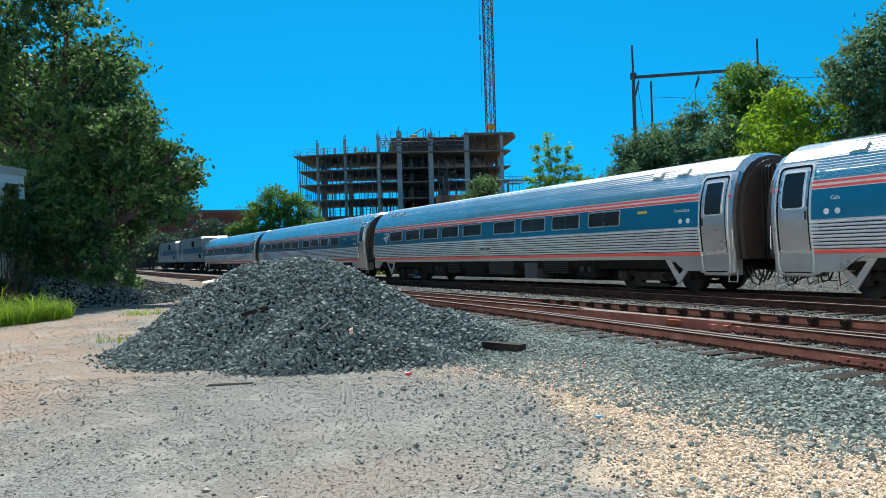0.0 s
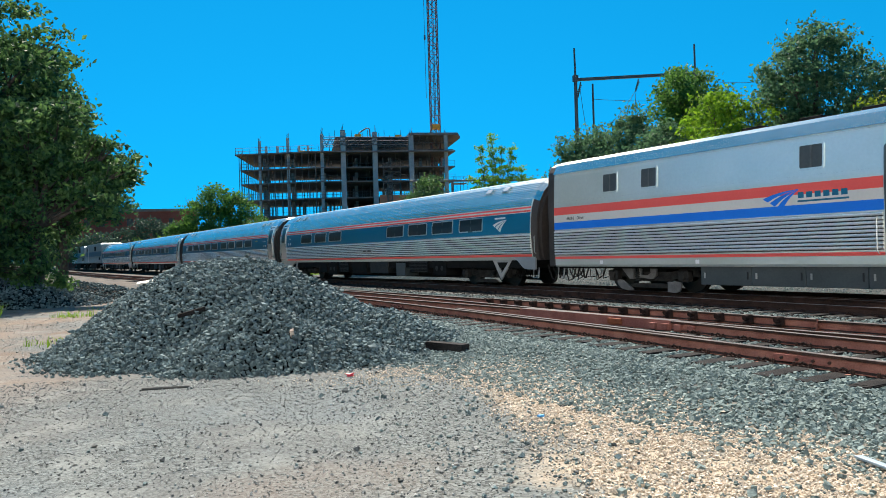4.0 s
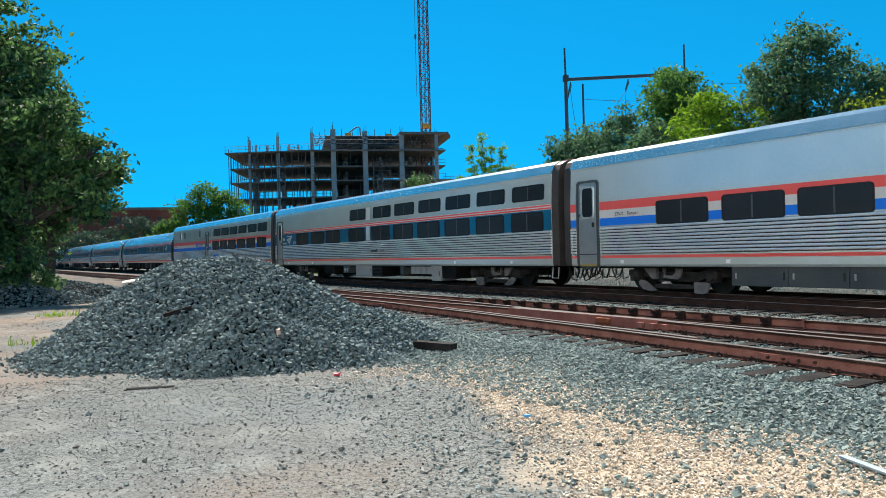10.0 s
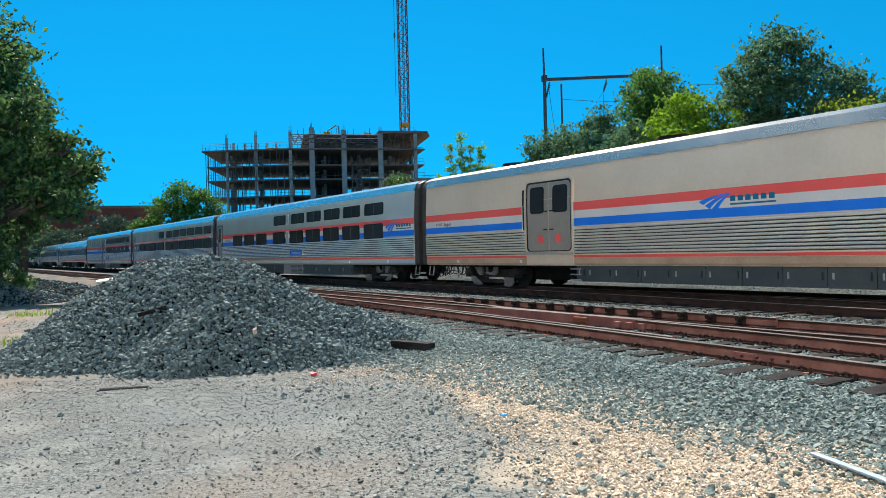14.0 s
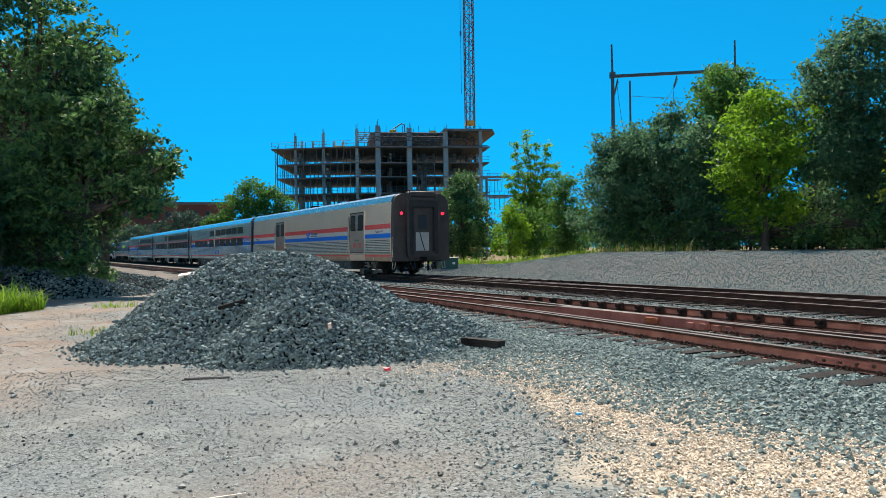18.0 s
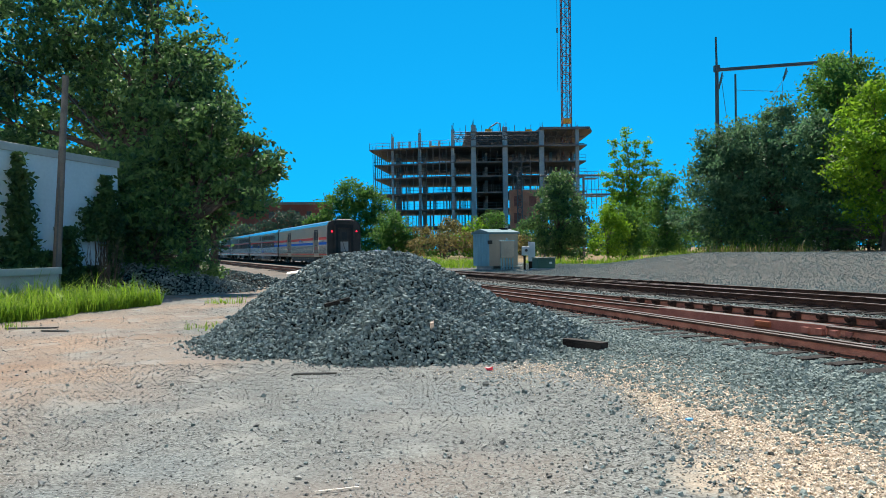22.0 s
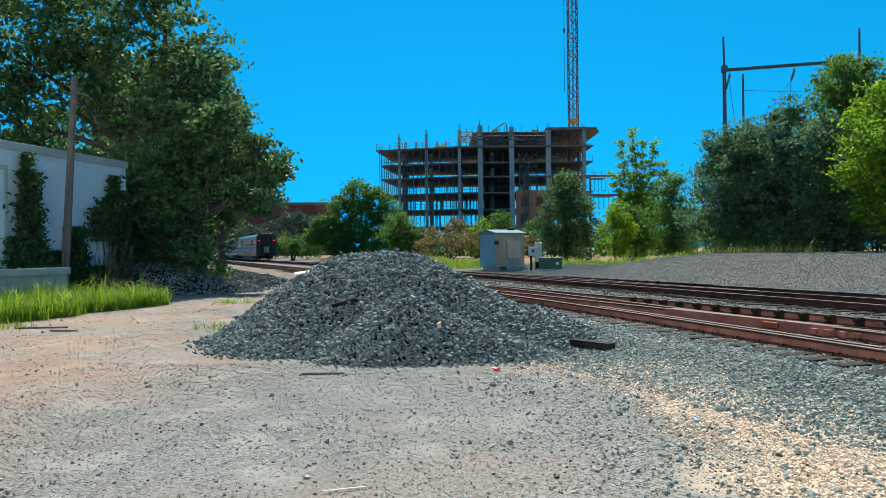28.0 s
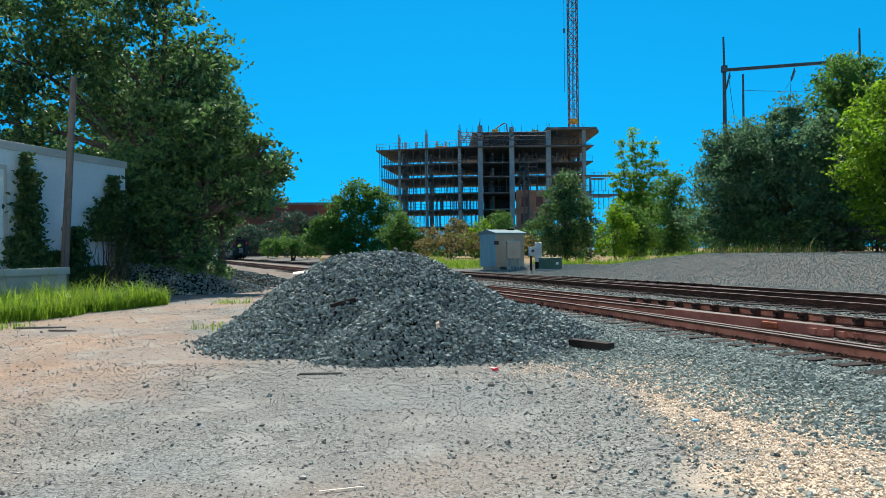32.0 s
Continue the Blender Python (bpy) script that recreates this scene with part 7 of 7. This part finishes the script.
for x in (-7.4, -1.0, 0.8, -5.2):
    part("stub_column", box(x - 0.25, x + 0.25, 5.0, 5.5, 21.85, 23.6, 0.03), CONCRETE, building)
for x, y, z in ((-0.4, 3.0, 21.85), (0.6, 3.4, 21.85), (18.6, 1.9, 24.75)):
    part("form_board", box(x - 0.6, x + 0.6, y - 0.4, y + 0.4, z, z + 0.55, 0.03), SAFETY, building, "orange stack of form boards")
part("pump_boom", pipe([(10.6, 3, 24.75), (10.9, 3, 25.9), (12.4, 3, 26.9), (13.0, 3, 26.7), (13.1, 3, 24.8)], 0.14, 6), SCAFFOLD, building, "bent boom of a concrete pump")
part("pump_base", box(10.0, 11.3, 2.4, 3.6, 24.75, 25.6, 0.06), SAFETY, building)
for x0, x1, z in ((29.6, 32.4, 15.6), (30.0, 34.0, 12.0)):
    plat = part("platform", box(x0, x1, 2.0, 5.0, z - 0.12, z, 0.02), SCAFFOLD, building, "cantilevered scaffold platform")
    pl = bmesh.new()
    for k in range(5):
        x = x0 + (x1 - x0) * k / 4
        rod((x, 2.0, z), (x, 2.0, z + 1.3), 0.04, 0.04, 4, pl)
        rod((x, 2.0, z - 2.6), (x, 2.0, z), 0.05, 0.05, 4, pl)
    rod((x0, 2.0, z + 1.2), (x1, 2.0, z + 1.2), 0.04, 0.04, 4, pl)
    tagged(part("platform_rail", pl, SCAFFOLD, plat), kind="stuff")


def lattice(bm, x, y, z0, z1, w, step, r, thin):
    h = w / 2
    corners = [(x - h, y - h), (x + h, y - h), (x + h, y + h), (x - h, y + h)]
    for cx, cy in corners:
        rod((cx, cy, z0), (cx, cy, z1), r, r, 5, bm)
    z, flip = z0, 0
    while z < z1 - 0.01:
        t = min(z1, z + step)
        for i in range(4):
            a, b = corners[i], corners[(i + 1) % 4]
            if flip:
                a, b = b, a
            rod((*a, z), (*b, t), thin, thin, 4, bm)
            rod((*a, t), (*b, t), thin, thin, 4, bm)
        z, flip = t, 1 - flip
    return bm


crane = thing("tower_crane", "lattice mast of a red tower crane rising from the building", "crane", SITE @ pose(27.4, 9.0, 0))
part("mast", lattice(bmesh.new(), 0, 0, 0, 66, 1.8, 1.9, 0.11, 0.06), CRANE_RED, crane, "red lattice mast")
part("ladder", lattice(bmesh.new(), 0.0, -0.3, 24, 66, 0.3, 1.2, 0.035, 0.02), CRANE_BLUE, crane)
part("collar", box(-0.95, 0.95, -0.95, 0.95, 27.6, 28.55, 0.1), SAFETY, crane, "yellow collar at the slab")
part("hoist_cable", rod((-1.9, -1.0, 34), (-1.9, -1.0, 66), 0.05, 0.05, 5), CRANE_BLUE, crane)
part("hook_block", box(-2.08, -1.72, -1.15, -0.85, 46.2, 47.2, 0.05), CRANE_BLUE, crane)
hoist = thing("material_hoist", "slim lattice hoist mast in front of the orange panels", "hoist", SITE @ pose(16.3, -1.6, 0))
part("mast", lattice(bmesh.new(), 0, 0, 0, 16.8, 0.9, 1.2, 0.08, 0.05), SCAFFOLD, hoist)

# ---- line gantry ----
gantry = thing("line_gantry", "dark steel gantry that carries power lines over the tracks", "gantry", pose(19.8, 77.4, 0, 0, 0, 5.9))
part("post", rod((0, 0, 0), (0, 0, 19.4), 0.25, 0.17, 12), GALV, gantry)
part("post_extension", rod((0, 0, 19.3), (-0.05, 0, 22.2), 0.11, 0.09, 10), GALV, gantry)
part("post_cap", box(-0.26, 0.26, -0.24, 0.24, 18.75, 19.4, 0.05), GALV, gantry)
part("post", rod((13.3, 0, 0), (13.3, 0, 20.0), 0.25, 0.17, 12), GALV, gantry)
part("post_extension", rod((13.3, 0, 19.9), (13.3, 0, 22.9), 0.11, 0.09, 10), GALV, gantry)
bmg = box(0.2, 13.4, -0.13, 0.13, -0.15, 0.15, 0.02)
part("beam", bmg, GALV, gantry, "long steel cross beam", m=pose(0, 0, 18.95, 0, -3.6, 0))
for x, z, l in ((0.55, 18.7, 1.6), (6.9, 19.1, 1.3)):
    ins = rod((x, 0, z), (x - 0.35, 0, z - l), 0.07, 0.07, 8)
    for q in range(5):
        rod((x - 0.07 * q, 0, z - 0.3 - l * 0.13 * q), (x - 0.07 * q - 0.02, 0, z - 0.36 - l * 0.13 * q), 0.14, 0.14, 8, ins)
    part("insulator", ins, GALV, gantry)
for (x0, z0), (x1, z1), sag in (((0.55, 18.0), (1.6, 11.0), 0.6), ((6.6, 17.9), (1.9, 13.6), 0.8), ((6.6, 17.6), (6.5, 12.5), 0.0), ((2.0, 17.0), (13.0, 17.0), 0.15), ((2.0, 14.2), (13.0, 14.3), 0.15), ((13.3, 19.0), (40, 21.0), 0.8), ((13.3, 16.5), (40, 18.0), 0.8), ((13.3, 14.0), (40, 15.0), 0.8)):
    pts = [(x0 + (x1 - x0) * i / 10, 0.2, z0 + (z1 - z0) * i / 10 - sag * 4 * (i / 10) * (1 - i / 10)) for i in range(11)]
    part("wire", pipe(pts, 0.025, 4), GALV, gantry)
pole2 = thing("power_pole", "thin dark pole behind the gantry", "pole", pose(22.5, 80.7, 0))
part("shaft", rod((0, 0, 0), (0, 0, 19.2), 0.16, 0.10, 10), GALV, pole2)

# rack of pipes seen over the low trees
rack = thing("overhead_rack", "grey steel overhead rack behind the low trees", "rack", pose(13.0, 98.0, 0, 0, 0, 5.9))
for x in (-9.5, -4.5, 0.5, 5.5):
    part("post", box(x - 0.12, x + 0.12, -0.12, 0.12, 0, 10.6, 0.02), SCAFFOLD, rack)
for z in (10.6, 8.2):
    part("beam", box(-10.0, 6.0, -0.15, 0.15, z, z + 0.25, 0.02), SCAFFOLD, rack)

# ---- signal cabinets beside the line ----
cab = thing("signal_bungalow", "galvanised steel signal bungalow on a gravel pad", "cabinet", pose(-1.5, 52.6, ground_at(-1.5, 52.6) + 0.05, 0, 0, 33))
W, D, H = 1.15, 1.05, 2.3
part("body", box(-W, W, -D, D, 0.12, H, 0.03), BUNGALOW, cab)
roofp = [(-1.35, H), (1.35, H), (1.35, H + 0.10), (0.0, H + 0.34), (-1.35, H + 0.10)]
part("roof", sweep([(a * 0.9, b) for a, b in roofp], [-W - 0.08, W + 0.08]), BUNGALOW_ROOF, cab, "low pitched metal roof")
for k in range(6):
    part("panel_seam", box(-W - 0.02, -W, -D + 0.38 * k + 0.08, -D + 0.38 * k + 0.11, 0.14, H - 0.04), BUNGALOW, cab)
part("door", box(W, W + 0.03, -0.55, 0.55, 0.2, 1.95, 0.01), BUNGALOW_TAN, cab, "door in the tan end wall")
part("front_wall", box(-W + 0.03, W - 0.03, -D - 0.02, -D, 0.14, H - 0.02), BUNGALOW_TAN, cab, "tan sheet front wall")
part("notice", box(-0.2, 0.1, -D - 0.035, -D - 0.02, 1.3, 1.5), PLASTIC_WHITE, cab)
part("vent_hood", box(-1.25, -0.95, -D - 0.14, -D, 1.6, 1.85, 0.02), RUBBER, cab)
for k in range(4):
    part("footing", box(-W + 0.2 + 0.8 * k, -W + 0.4 + 0.8 * k, -D + 0.1, D - 0.1, -0.12, 0.12), CONCRETE, cab)
part("roof_fitting", box(0.4, 0.9, -0.2, 0.2, H + 0.2, H + 0.42, 0.03), UNDER, cab)

tan_cab = thing("relay_case", "tan relay case on four conduit legs", "cabinet", pose(-0.68, 50.2, ground_at(-0.68, 50.2), 0, 0, 10))
part("case", box(-0.45, 0.45, -0.25, 0.25, 0.75, 1.85, 0.03), BUNGALOW_TAN, tan_cab)
for k in range(5):
    part("conduit", rod((-0.38 + 0.19 * k, 0.05, -0.1), (-0.38 + 0.19 * k, 0.05, 0.8), 0.045, 0.045, 8), BUNGALOW, tan_cab)
part("cap", box(-0.48, 0.48, -0.28, 0.28, 1.85, 1.90, 0.01), BUNGALOW, tan_cab)
part("conduit", rod((0.0, 0.0, 1.9), (0.0, 0.0, 2.05), 0.04, 0.04, 8), BUNGALOW, tan_cab)
meter = thing("meter_pedestal", "blue-grey electric meter boxes on a post", "cabinet", pose(0.72, 48.6, ground_at(0.72, 48.6), 0, 0, 8))
part("tall_box", box(-0.02, 0.40, 0.0, 0.25, 0.5, 1.72, 0.02), CABINET_BLUE, meter)
part("meter_box", box(-0.45, 0.02, -0.15, 0.12, 0.88, 1.45, 0.02), CABINET_BLUE, meter)
part("meter_glass", rod((-0.2, -0.15, 1.2), (-0.2, -0.24, 1.2), 0.10, 0.09, 14), GLASS, meter)
part("post", box(-0.35, -0.22, -0.05, 0.05, -0.1, 0.9, 0.01), UNDER, meter)
part("post", box(0.0, 0.34, 0.05, 0.18, -0.1, 0.5, 0.01), UNDER, meter)
green = thing("transformer_box", "dark green pad transformer box beside the line", "cabinet", pose(1.6, 47.6, ground_at(1.6, 47.6), 0, 0, 24))
part("pad", box(-0.72, 0.72, -0.5, 0.5, -0.1, 0.06, 0.02), CONCRETE_PALE, green)
part("body", box(-0.60, 0.60, -0.4, 0.4, 0.06, 0.66, 0.04), BOX_GREEN, green)
part("lid", box(-0.63, 0.63, -0.43, 0.43, 0.66, 0.74, 0.03), BOX_GREEN, green)
part("notice", box(0.18, 0.36, -0.415, -0.40, 0.32, 0.46), PLASTIC_WHITE, green)

# ---- shed, dock and pole ----
shed = thing("shed", "white painted block warehouse overgrown with vines", "building", pose(-15.6, 28.6, 0, 0, 0, 83.0))
# local x runs from the near end of the wall to its far corner, y into the building
part("wall", box(-34, 0, 0.0, 0.25, -0.3, 4.95, 0.0), SHED_WALL, shed, "white painted block wall with peeling paint")
part("wall", box(-0.25, 0, 0.25, 16.0, -0.3, 4.95, 0.0), SHED_WALL, shed)
part("wall", box(-34, -0.25, 15.75, 16.0, -0.3, 4.95, 0.0), SHED_WALL, shed)
part("roof", box(-34, -0.25, 0.25, 15.75, 4.6, 4.8, 0.0), UNDER, shed)
part("coping", box(-34.05, 0.06, -0.06, 0.32, 4.95, 5.22, 0.02), SHED_TRIM, shed, "green-grey metal coping")
part("door_head", box(-10.2, -6.0, -0.05, 0.0, 4.30, 4.45, 0.01), SHED_TRIM, shed)
part("door_post", box(-6.15, -6.0, -0.05, 0.0, 0.0, 4.30, 0.01), SHED_TRIM, shed)
part("bay_door", box(-10.2, -6.15, -0.025, 0.0, 1.2, 4.30, 0.01), SHED_WALL, shed)
dock = thing("loading_dock", "pale concrete loading dock ledge along the shed", "dock", pose(-15.6, 28.6, 0, 0, 0, 83.0))
part("ledge", box(-16.0, -5.4, -1.7, -0.07, -0.2, 1.05, 0.03), CONCRETE_PALE, dock)
part("edge_board", box(-16.0, -5.35, -1.78, -1.7, 0.98, 1.20, 0.02), SHED_TRIM, dock)
pole = thing("wooden_pole", "weathered leaning wooden utility pole before the shed", "pole", pose(-15.35, 24.5, 0))
part("shaft", rod((-0.30, 0, -0.3), (0.12, 0.1, 7.65), 0.15, 0.10, 12), POLE_WOOD, pole)
part("guy_wire", rod((0.12, 0.1, 7.1), (0.75, 1.6, 5.6), 0.018, 0.018, 5), GALV, pole)
part("conduit", rod((-0.22, -0.13, -0.3), (-0.05, -0.05, 4.2), 0.03, 0.03, 6), GALV, pole)


def vine(label, spots, count, seed):
    """Climbing leaves that hang on the shed's wall; spots are along, up, width, height."""
    t = thing("vine", label, "vine", pose(-15.6, 28.6, 0, 0, 0, 83.0))
    r = np.random.default_rng(seed)
    pts = []
    for x, z, w, h in spots:
        n = int(count * w * h)
        pts.append(np.stack([x + r.normal(0, w * 0.32, n), -0.12 - np.abs(r.normal(0, 0.13, n)), z + r.uniform(-0.5, 0.5, n) * h], -1))
    st = bmesh.new()
    for x, z, w, h in spots:
        pipe([(x, -0.05, 0.0), (x + 0.1, -0.06, z * 0.6), (x - 0.05, -0.06, z + h * 0.4)], 0.025, 5, st)
    part("stem", st, BARK, t)
    part("foliage", leaf_mesh("foliage", np.concatenate(pts), 0.13, LEAF_VINE_SHADED, seed + 1), None, t)
    return t


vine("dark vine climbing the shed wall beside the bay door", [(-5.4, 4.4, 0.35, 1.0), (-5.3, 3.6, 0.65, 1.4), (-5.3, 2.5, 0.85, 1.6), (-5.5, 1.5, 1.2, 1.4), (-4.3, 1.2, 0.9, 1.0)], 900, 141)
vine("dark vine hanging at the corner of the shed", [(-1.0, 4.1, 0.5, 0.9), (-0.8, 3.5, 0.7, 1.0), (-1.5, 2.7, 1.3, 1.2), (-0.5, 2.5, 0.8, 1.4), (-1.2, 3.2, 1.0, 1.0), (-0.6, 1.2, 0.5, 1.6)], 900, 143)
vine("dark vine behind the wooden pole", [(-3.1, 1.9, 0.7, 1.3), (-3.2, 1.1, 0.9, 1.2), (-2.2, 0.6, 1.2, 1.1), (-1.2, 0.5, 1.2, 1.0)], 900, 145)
twigs = bmesh.new()
for k in range(36):
    a = rs.uniform(0, 6.28)
    p0 = Vector((rs.uniform(-0.3, 0.3), rs.uniform(-0.3, 0.3), 0))
    p1 = p0 + Vector((math.cos(a) * rs.uniform(0.3, 0.9), math.sin(a) * rs.uniform(0.2, 0.5), rs.uniform(1.0, 2.2)))
    rod(p0, p1, 0.018, 0.008, 4, twigs)
    rod(p0.lerp(p1, 0.6), p1 + Vector((rs.uniform(-0.4, 0.4), rs.uniform(-0.3, 0.3), rs.uniform(-0.1, 0.4))), 0.010, 0.004, 4, twigs)
bare = thing("bare_bush", "leafless grey bush against the shed", "shrub", pose(-15.0, 26.6, 0))
part("twig_mass", twigs, BARK, bare)

# ---- unseen wall added behind the camera to bounce sunlight onto the train ----
back = thing("warehouse_wall", "unseen pale wall added to bounce sunlight onto the train", "wall", pose(-25, -11, 0), kind="structure")
part("wall", box(-70, 34, -0.4, 0, -0.3, 28.0), BOUNCE_WALL, back)

# ---- yard behind the bank ----
fence = thing("steel_fence", "black and white picket fence behind the trees", "fence", pose(20.5, 39.5, ground_at(20.5, 39.5), 0, 0, -62.0))
pk = mesh_of("picket", box(-0.02, 0.02, -0.02, 0.02, -0.1, 1.7, 0), FENCE_BLACK)
for k in range(110):
    part("picket", pk, None, fence, m=pose(-14 + 0.26 * k, 0, 0))
for z in (0.25, 1.5):
    part("fence_rail", box(-14, 14.6, -0.02, 0.02, z, z + 0.05), FENCE_BLACK, fence)
for k in range(9):
    part("post", box(-14.03 + 3.4 * k, -13.95 + 3.4 * k, -0.05, 0.05, -0.1, 1.85, 0.01), FENCE, fence)
for x, y, mat, lab, w in ((23.6, 43.0, CONTAINER_RED, "rust-red shipping container in the yard", 6.0), (28.6, 35.2, CONTAINER_BEIGE, "beige trailer parked in the yard", 6.0), (17.6, 51.5, FENCE, "white box trailer parked in the yard", 6.0)):
    c = thing("container" if mat == CONTAINER_RED else "trailer", lab, "container" if mat == CONTAINER_RED else "trailer", pose(x, y, ground_at(x, y), 0, 0, -62.0))
    part("body", box(-w / 2, w / 2, -1.2, 1.2, 0.15, 2.7, 0.03), mat, c)
    for k in range(16):
        part("corrugation", box(-w / 2 + 0.15 + 0.365 * k, -w / 2 + 0.30 + 0.365 * k, -1.24, -1.2, 0.3, 2.55), mat, c)
    for k in (-1, 1):
        part("skid", box(k * w / 2 - k * 0.8 - 0.1, k * w / 2 - k * 0.8 + 0.1, -1.1, 1.1, -0.1, 0.15), UNDER, c)

# ---- far down the line ----
brick = thing("brick_building", "long flat-roofed red brick building far off", "building", pose(-75.0, 216.0, 0, 0, 0, 12.0))
part("wall", box(-18, 22, -8, 8, -0.5, 14.8, 0.0), BRICK_FAR, brick)
part("parapet", box(-18.2, 22.2, -8.2, 8.2, 14.8, 15.5, 0.0), CONCRETE_WARM, brick)
for k in range(11):
    for z in (3.0, 7.0, 11.0):
        part("window", box(-16.5 + 3.5 * k, -15.0 + 3.5 * k, -8.06, -8.0, z, z + 1.9), GLASS, brick)
guard = thing("guard_rail_fence", "white guard rail beside the far track", "barrier", TRACK @ pose(85, 9.0, 0.0))
for z in (0.55, 0.95):
    part("rail", box(-4, 4, -0.04, 0.04, z, z + 0.18, 0.01), FENCE, guard)
for k in range(5):
    part("post", box(-4 + 2 * k - 0.06, -4 + 2 * k + 0.06, 0.04, 0.16, -0.1, 1.2, 0.01), FENCE, guard)
sig = thing("marker_post", "white marker post beside the line", "post", pose(*on_track(73, 9.5)))
part("shaft", box(-0.08, 0.08, -0.08, 0.08, -0.1, 1.2, 0.01), FENCE, sig)
pst = thing("thin_pole", "thin dark pole beside the line", "pole", pose(*on_track(80, 9.8)))
part("shaft", rod((0, 0, -0.1), (0, 0, 3.6), 0.06, 0.05, 8), GALV, pst)

# ---- scraps on the lot ----
def lump(seed, sx, sy, sz):
    """An uneven small lump."""
    bm = bmesh.new()
    bm.from_mesh(stone_mesh(PALE_ROCK, seed))
    bmesh.ops.subdivide_edges(bm, edges=bm.edges[:], cuts=1, use_grid_fill=True)
    r = random.Random(seed)
    for v in bm.verts:
        v.co = Vector((v.co.x * sx, v.co.y * sy, v.co.z * sz)) * r.uniform(0.8, 1.25)
    return bm


def scrap(name, label, category, bm, mat, x, y, z, rz=0.0, rx=0.0, ry=0.0):
    ob = part(name, bm, mat, None, "", m=pose(x, y, z, rx, ry, rz))
    return tagged(ob, label, category)


scrap("timber", "short black creosoted timber end beside the heap", "timber", box(-0.40, 0.40, -0.09, 0.09, 0, 0.14, 0.012), TIE, 0.92, 12.1, 0.03, -48)
scrap("timber", "broken dark stick lying on the heap", "stick", box(-0.21, 0.21, -0.03, 0.03, -0.03, 0.03, 0.008), TIE, -3.0, 12.08, float(heap_height(np.array(-3.0), np.array(12.08))) + 0.08, 22, 0, -14)
scrap("board", "pale flat board on the shoulder of the heap", "board", box(-0.16, 0.16, -0.08, 0.08, -0.012, 0.012, 0.005), PALE_SCRAP, -4.0, 13.2, float(heap_height(np.array(-4.0), np.array(13.2))) + 0.07, 10, 12, -8)
scrap("rag", "crumpled red plastic scrap on the gravel", "litter", lump(71, 0.11, 0.08, 0.07), RED_SCRAP, -0.50, 10.15, 0.025, 30)
scrap("pale_stone", "pale pinkish rock half buried in the heap", "rock", lump(72, 0.10, 0.10, 0.20), PALE_ROCK, -1.37, 11.18, float(heap_height(np.array(-1.37), np.array(11.18))) + 0.07, 0, 20)
scrap("strip", "pale blue-grey plastic strip lying on the gravel", "strip", box(-0.62, 0.62, -0.03, 0.03, 0, 0.02, 0.006), CABINET_BLUE, 3.42, 4.75, 0.03, -84)
scrap("stick", "grey dry stick lying on the lot", "stick", rod((-0.28, 0, 0.015), (0.28, 0.02, 0.02), 0.018, 0.014, 6), POLE_WOOD, -2.75, 9.75, 0.0, 3)
scrap("strip", "thin white plastic strip on the lot", "strip", box(-0.15, 0.15, -0.006, 0.006, 0, 0.008, 0.002), PALE_SCRAP, -1.35, 5.05, 0.01, 24)
scrap("scrap", "small bright blue plastic scrap on the gravel", "litter", box(-0.03, 0.03, -0.02, 0.02, 0, 0.02, 0.005), BLUE_SCRAP, 1.42, 7.2, 0.02, 20)
scrap("plank", "dark broken plank lying by the grass", "plank", box(-0.55, 0.55, -0.05, 0.05, 0, 0.035, 0.01), POLE_WOOD, -10.6, 15.7, 0.0, 8)
scrap("plank", "dark broken plank end lying by the grass", "plank", box(-0.3, 0.3, -0.05, 0.05, 0, 0.035, 0.01), POLE_WOOD, -9.7, 15.1, 0.0, -6)
scrap("plate", "rusty tie plates beside the rail", "plate", box(-0.16, 0.16, -0.10, 0.10, 0, 0.03, 0.006), RAIL_DARK, 1.9, 13.9, 0.13, 20)
scrap("plate", "blue-grey sheet scrap beside the rail", "plate", box(-0.3, 0.3, -0.12, 0.12, 0, 0.02, 0.006), CABINET_BLUE, 1.55, 14.2, 0.12, 5)

# ---- what moves ----
TAIL = [(0, -143.0), (2, -127.5), (4, -111.3), (6.5, -90.4), (9, -69.1), (11, -52.6), (13, -36.3), (14.5, -23.7), (16.5, -6.7), (18, 6.3), (20, 23.3), (22, 40.4), (24, 57.5), (26, 74.7), (28, 91.9), (30, 109.1), (32, 126.1)]


def motions():
    """The cars run along the track, and their wheels roll on its rails."""
    times = np.linspace(0, 32, 433)
    rolls = [(float(t), float(d) / 0.455) for t, d in zip(times, np.interp(times, *zip(*TAIL)) - TAIL[0][1])]
    for car, ahead in train:
        walk(car, [(t, TRACK @ pose(u + ahead, 0, RAIL_Z)) for t, u in TAIL])
        for wheel in [o for o in car.children_recursive if o.name.split(".")[0] == "wheel"]:
            foot = wheel.matrix_basis.copy()
            hub, turn = Matrix.Translation(foot.translation), foot.to_3x3().to_4x4()
            walk(wheel, [(t, hub @ Matrix.Rotation(a, 4, "Y") @ turn) for t, a in rolls])


motions()
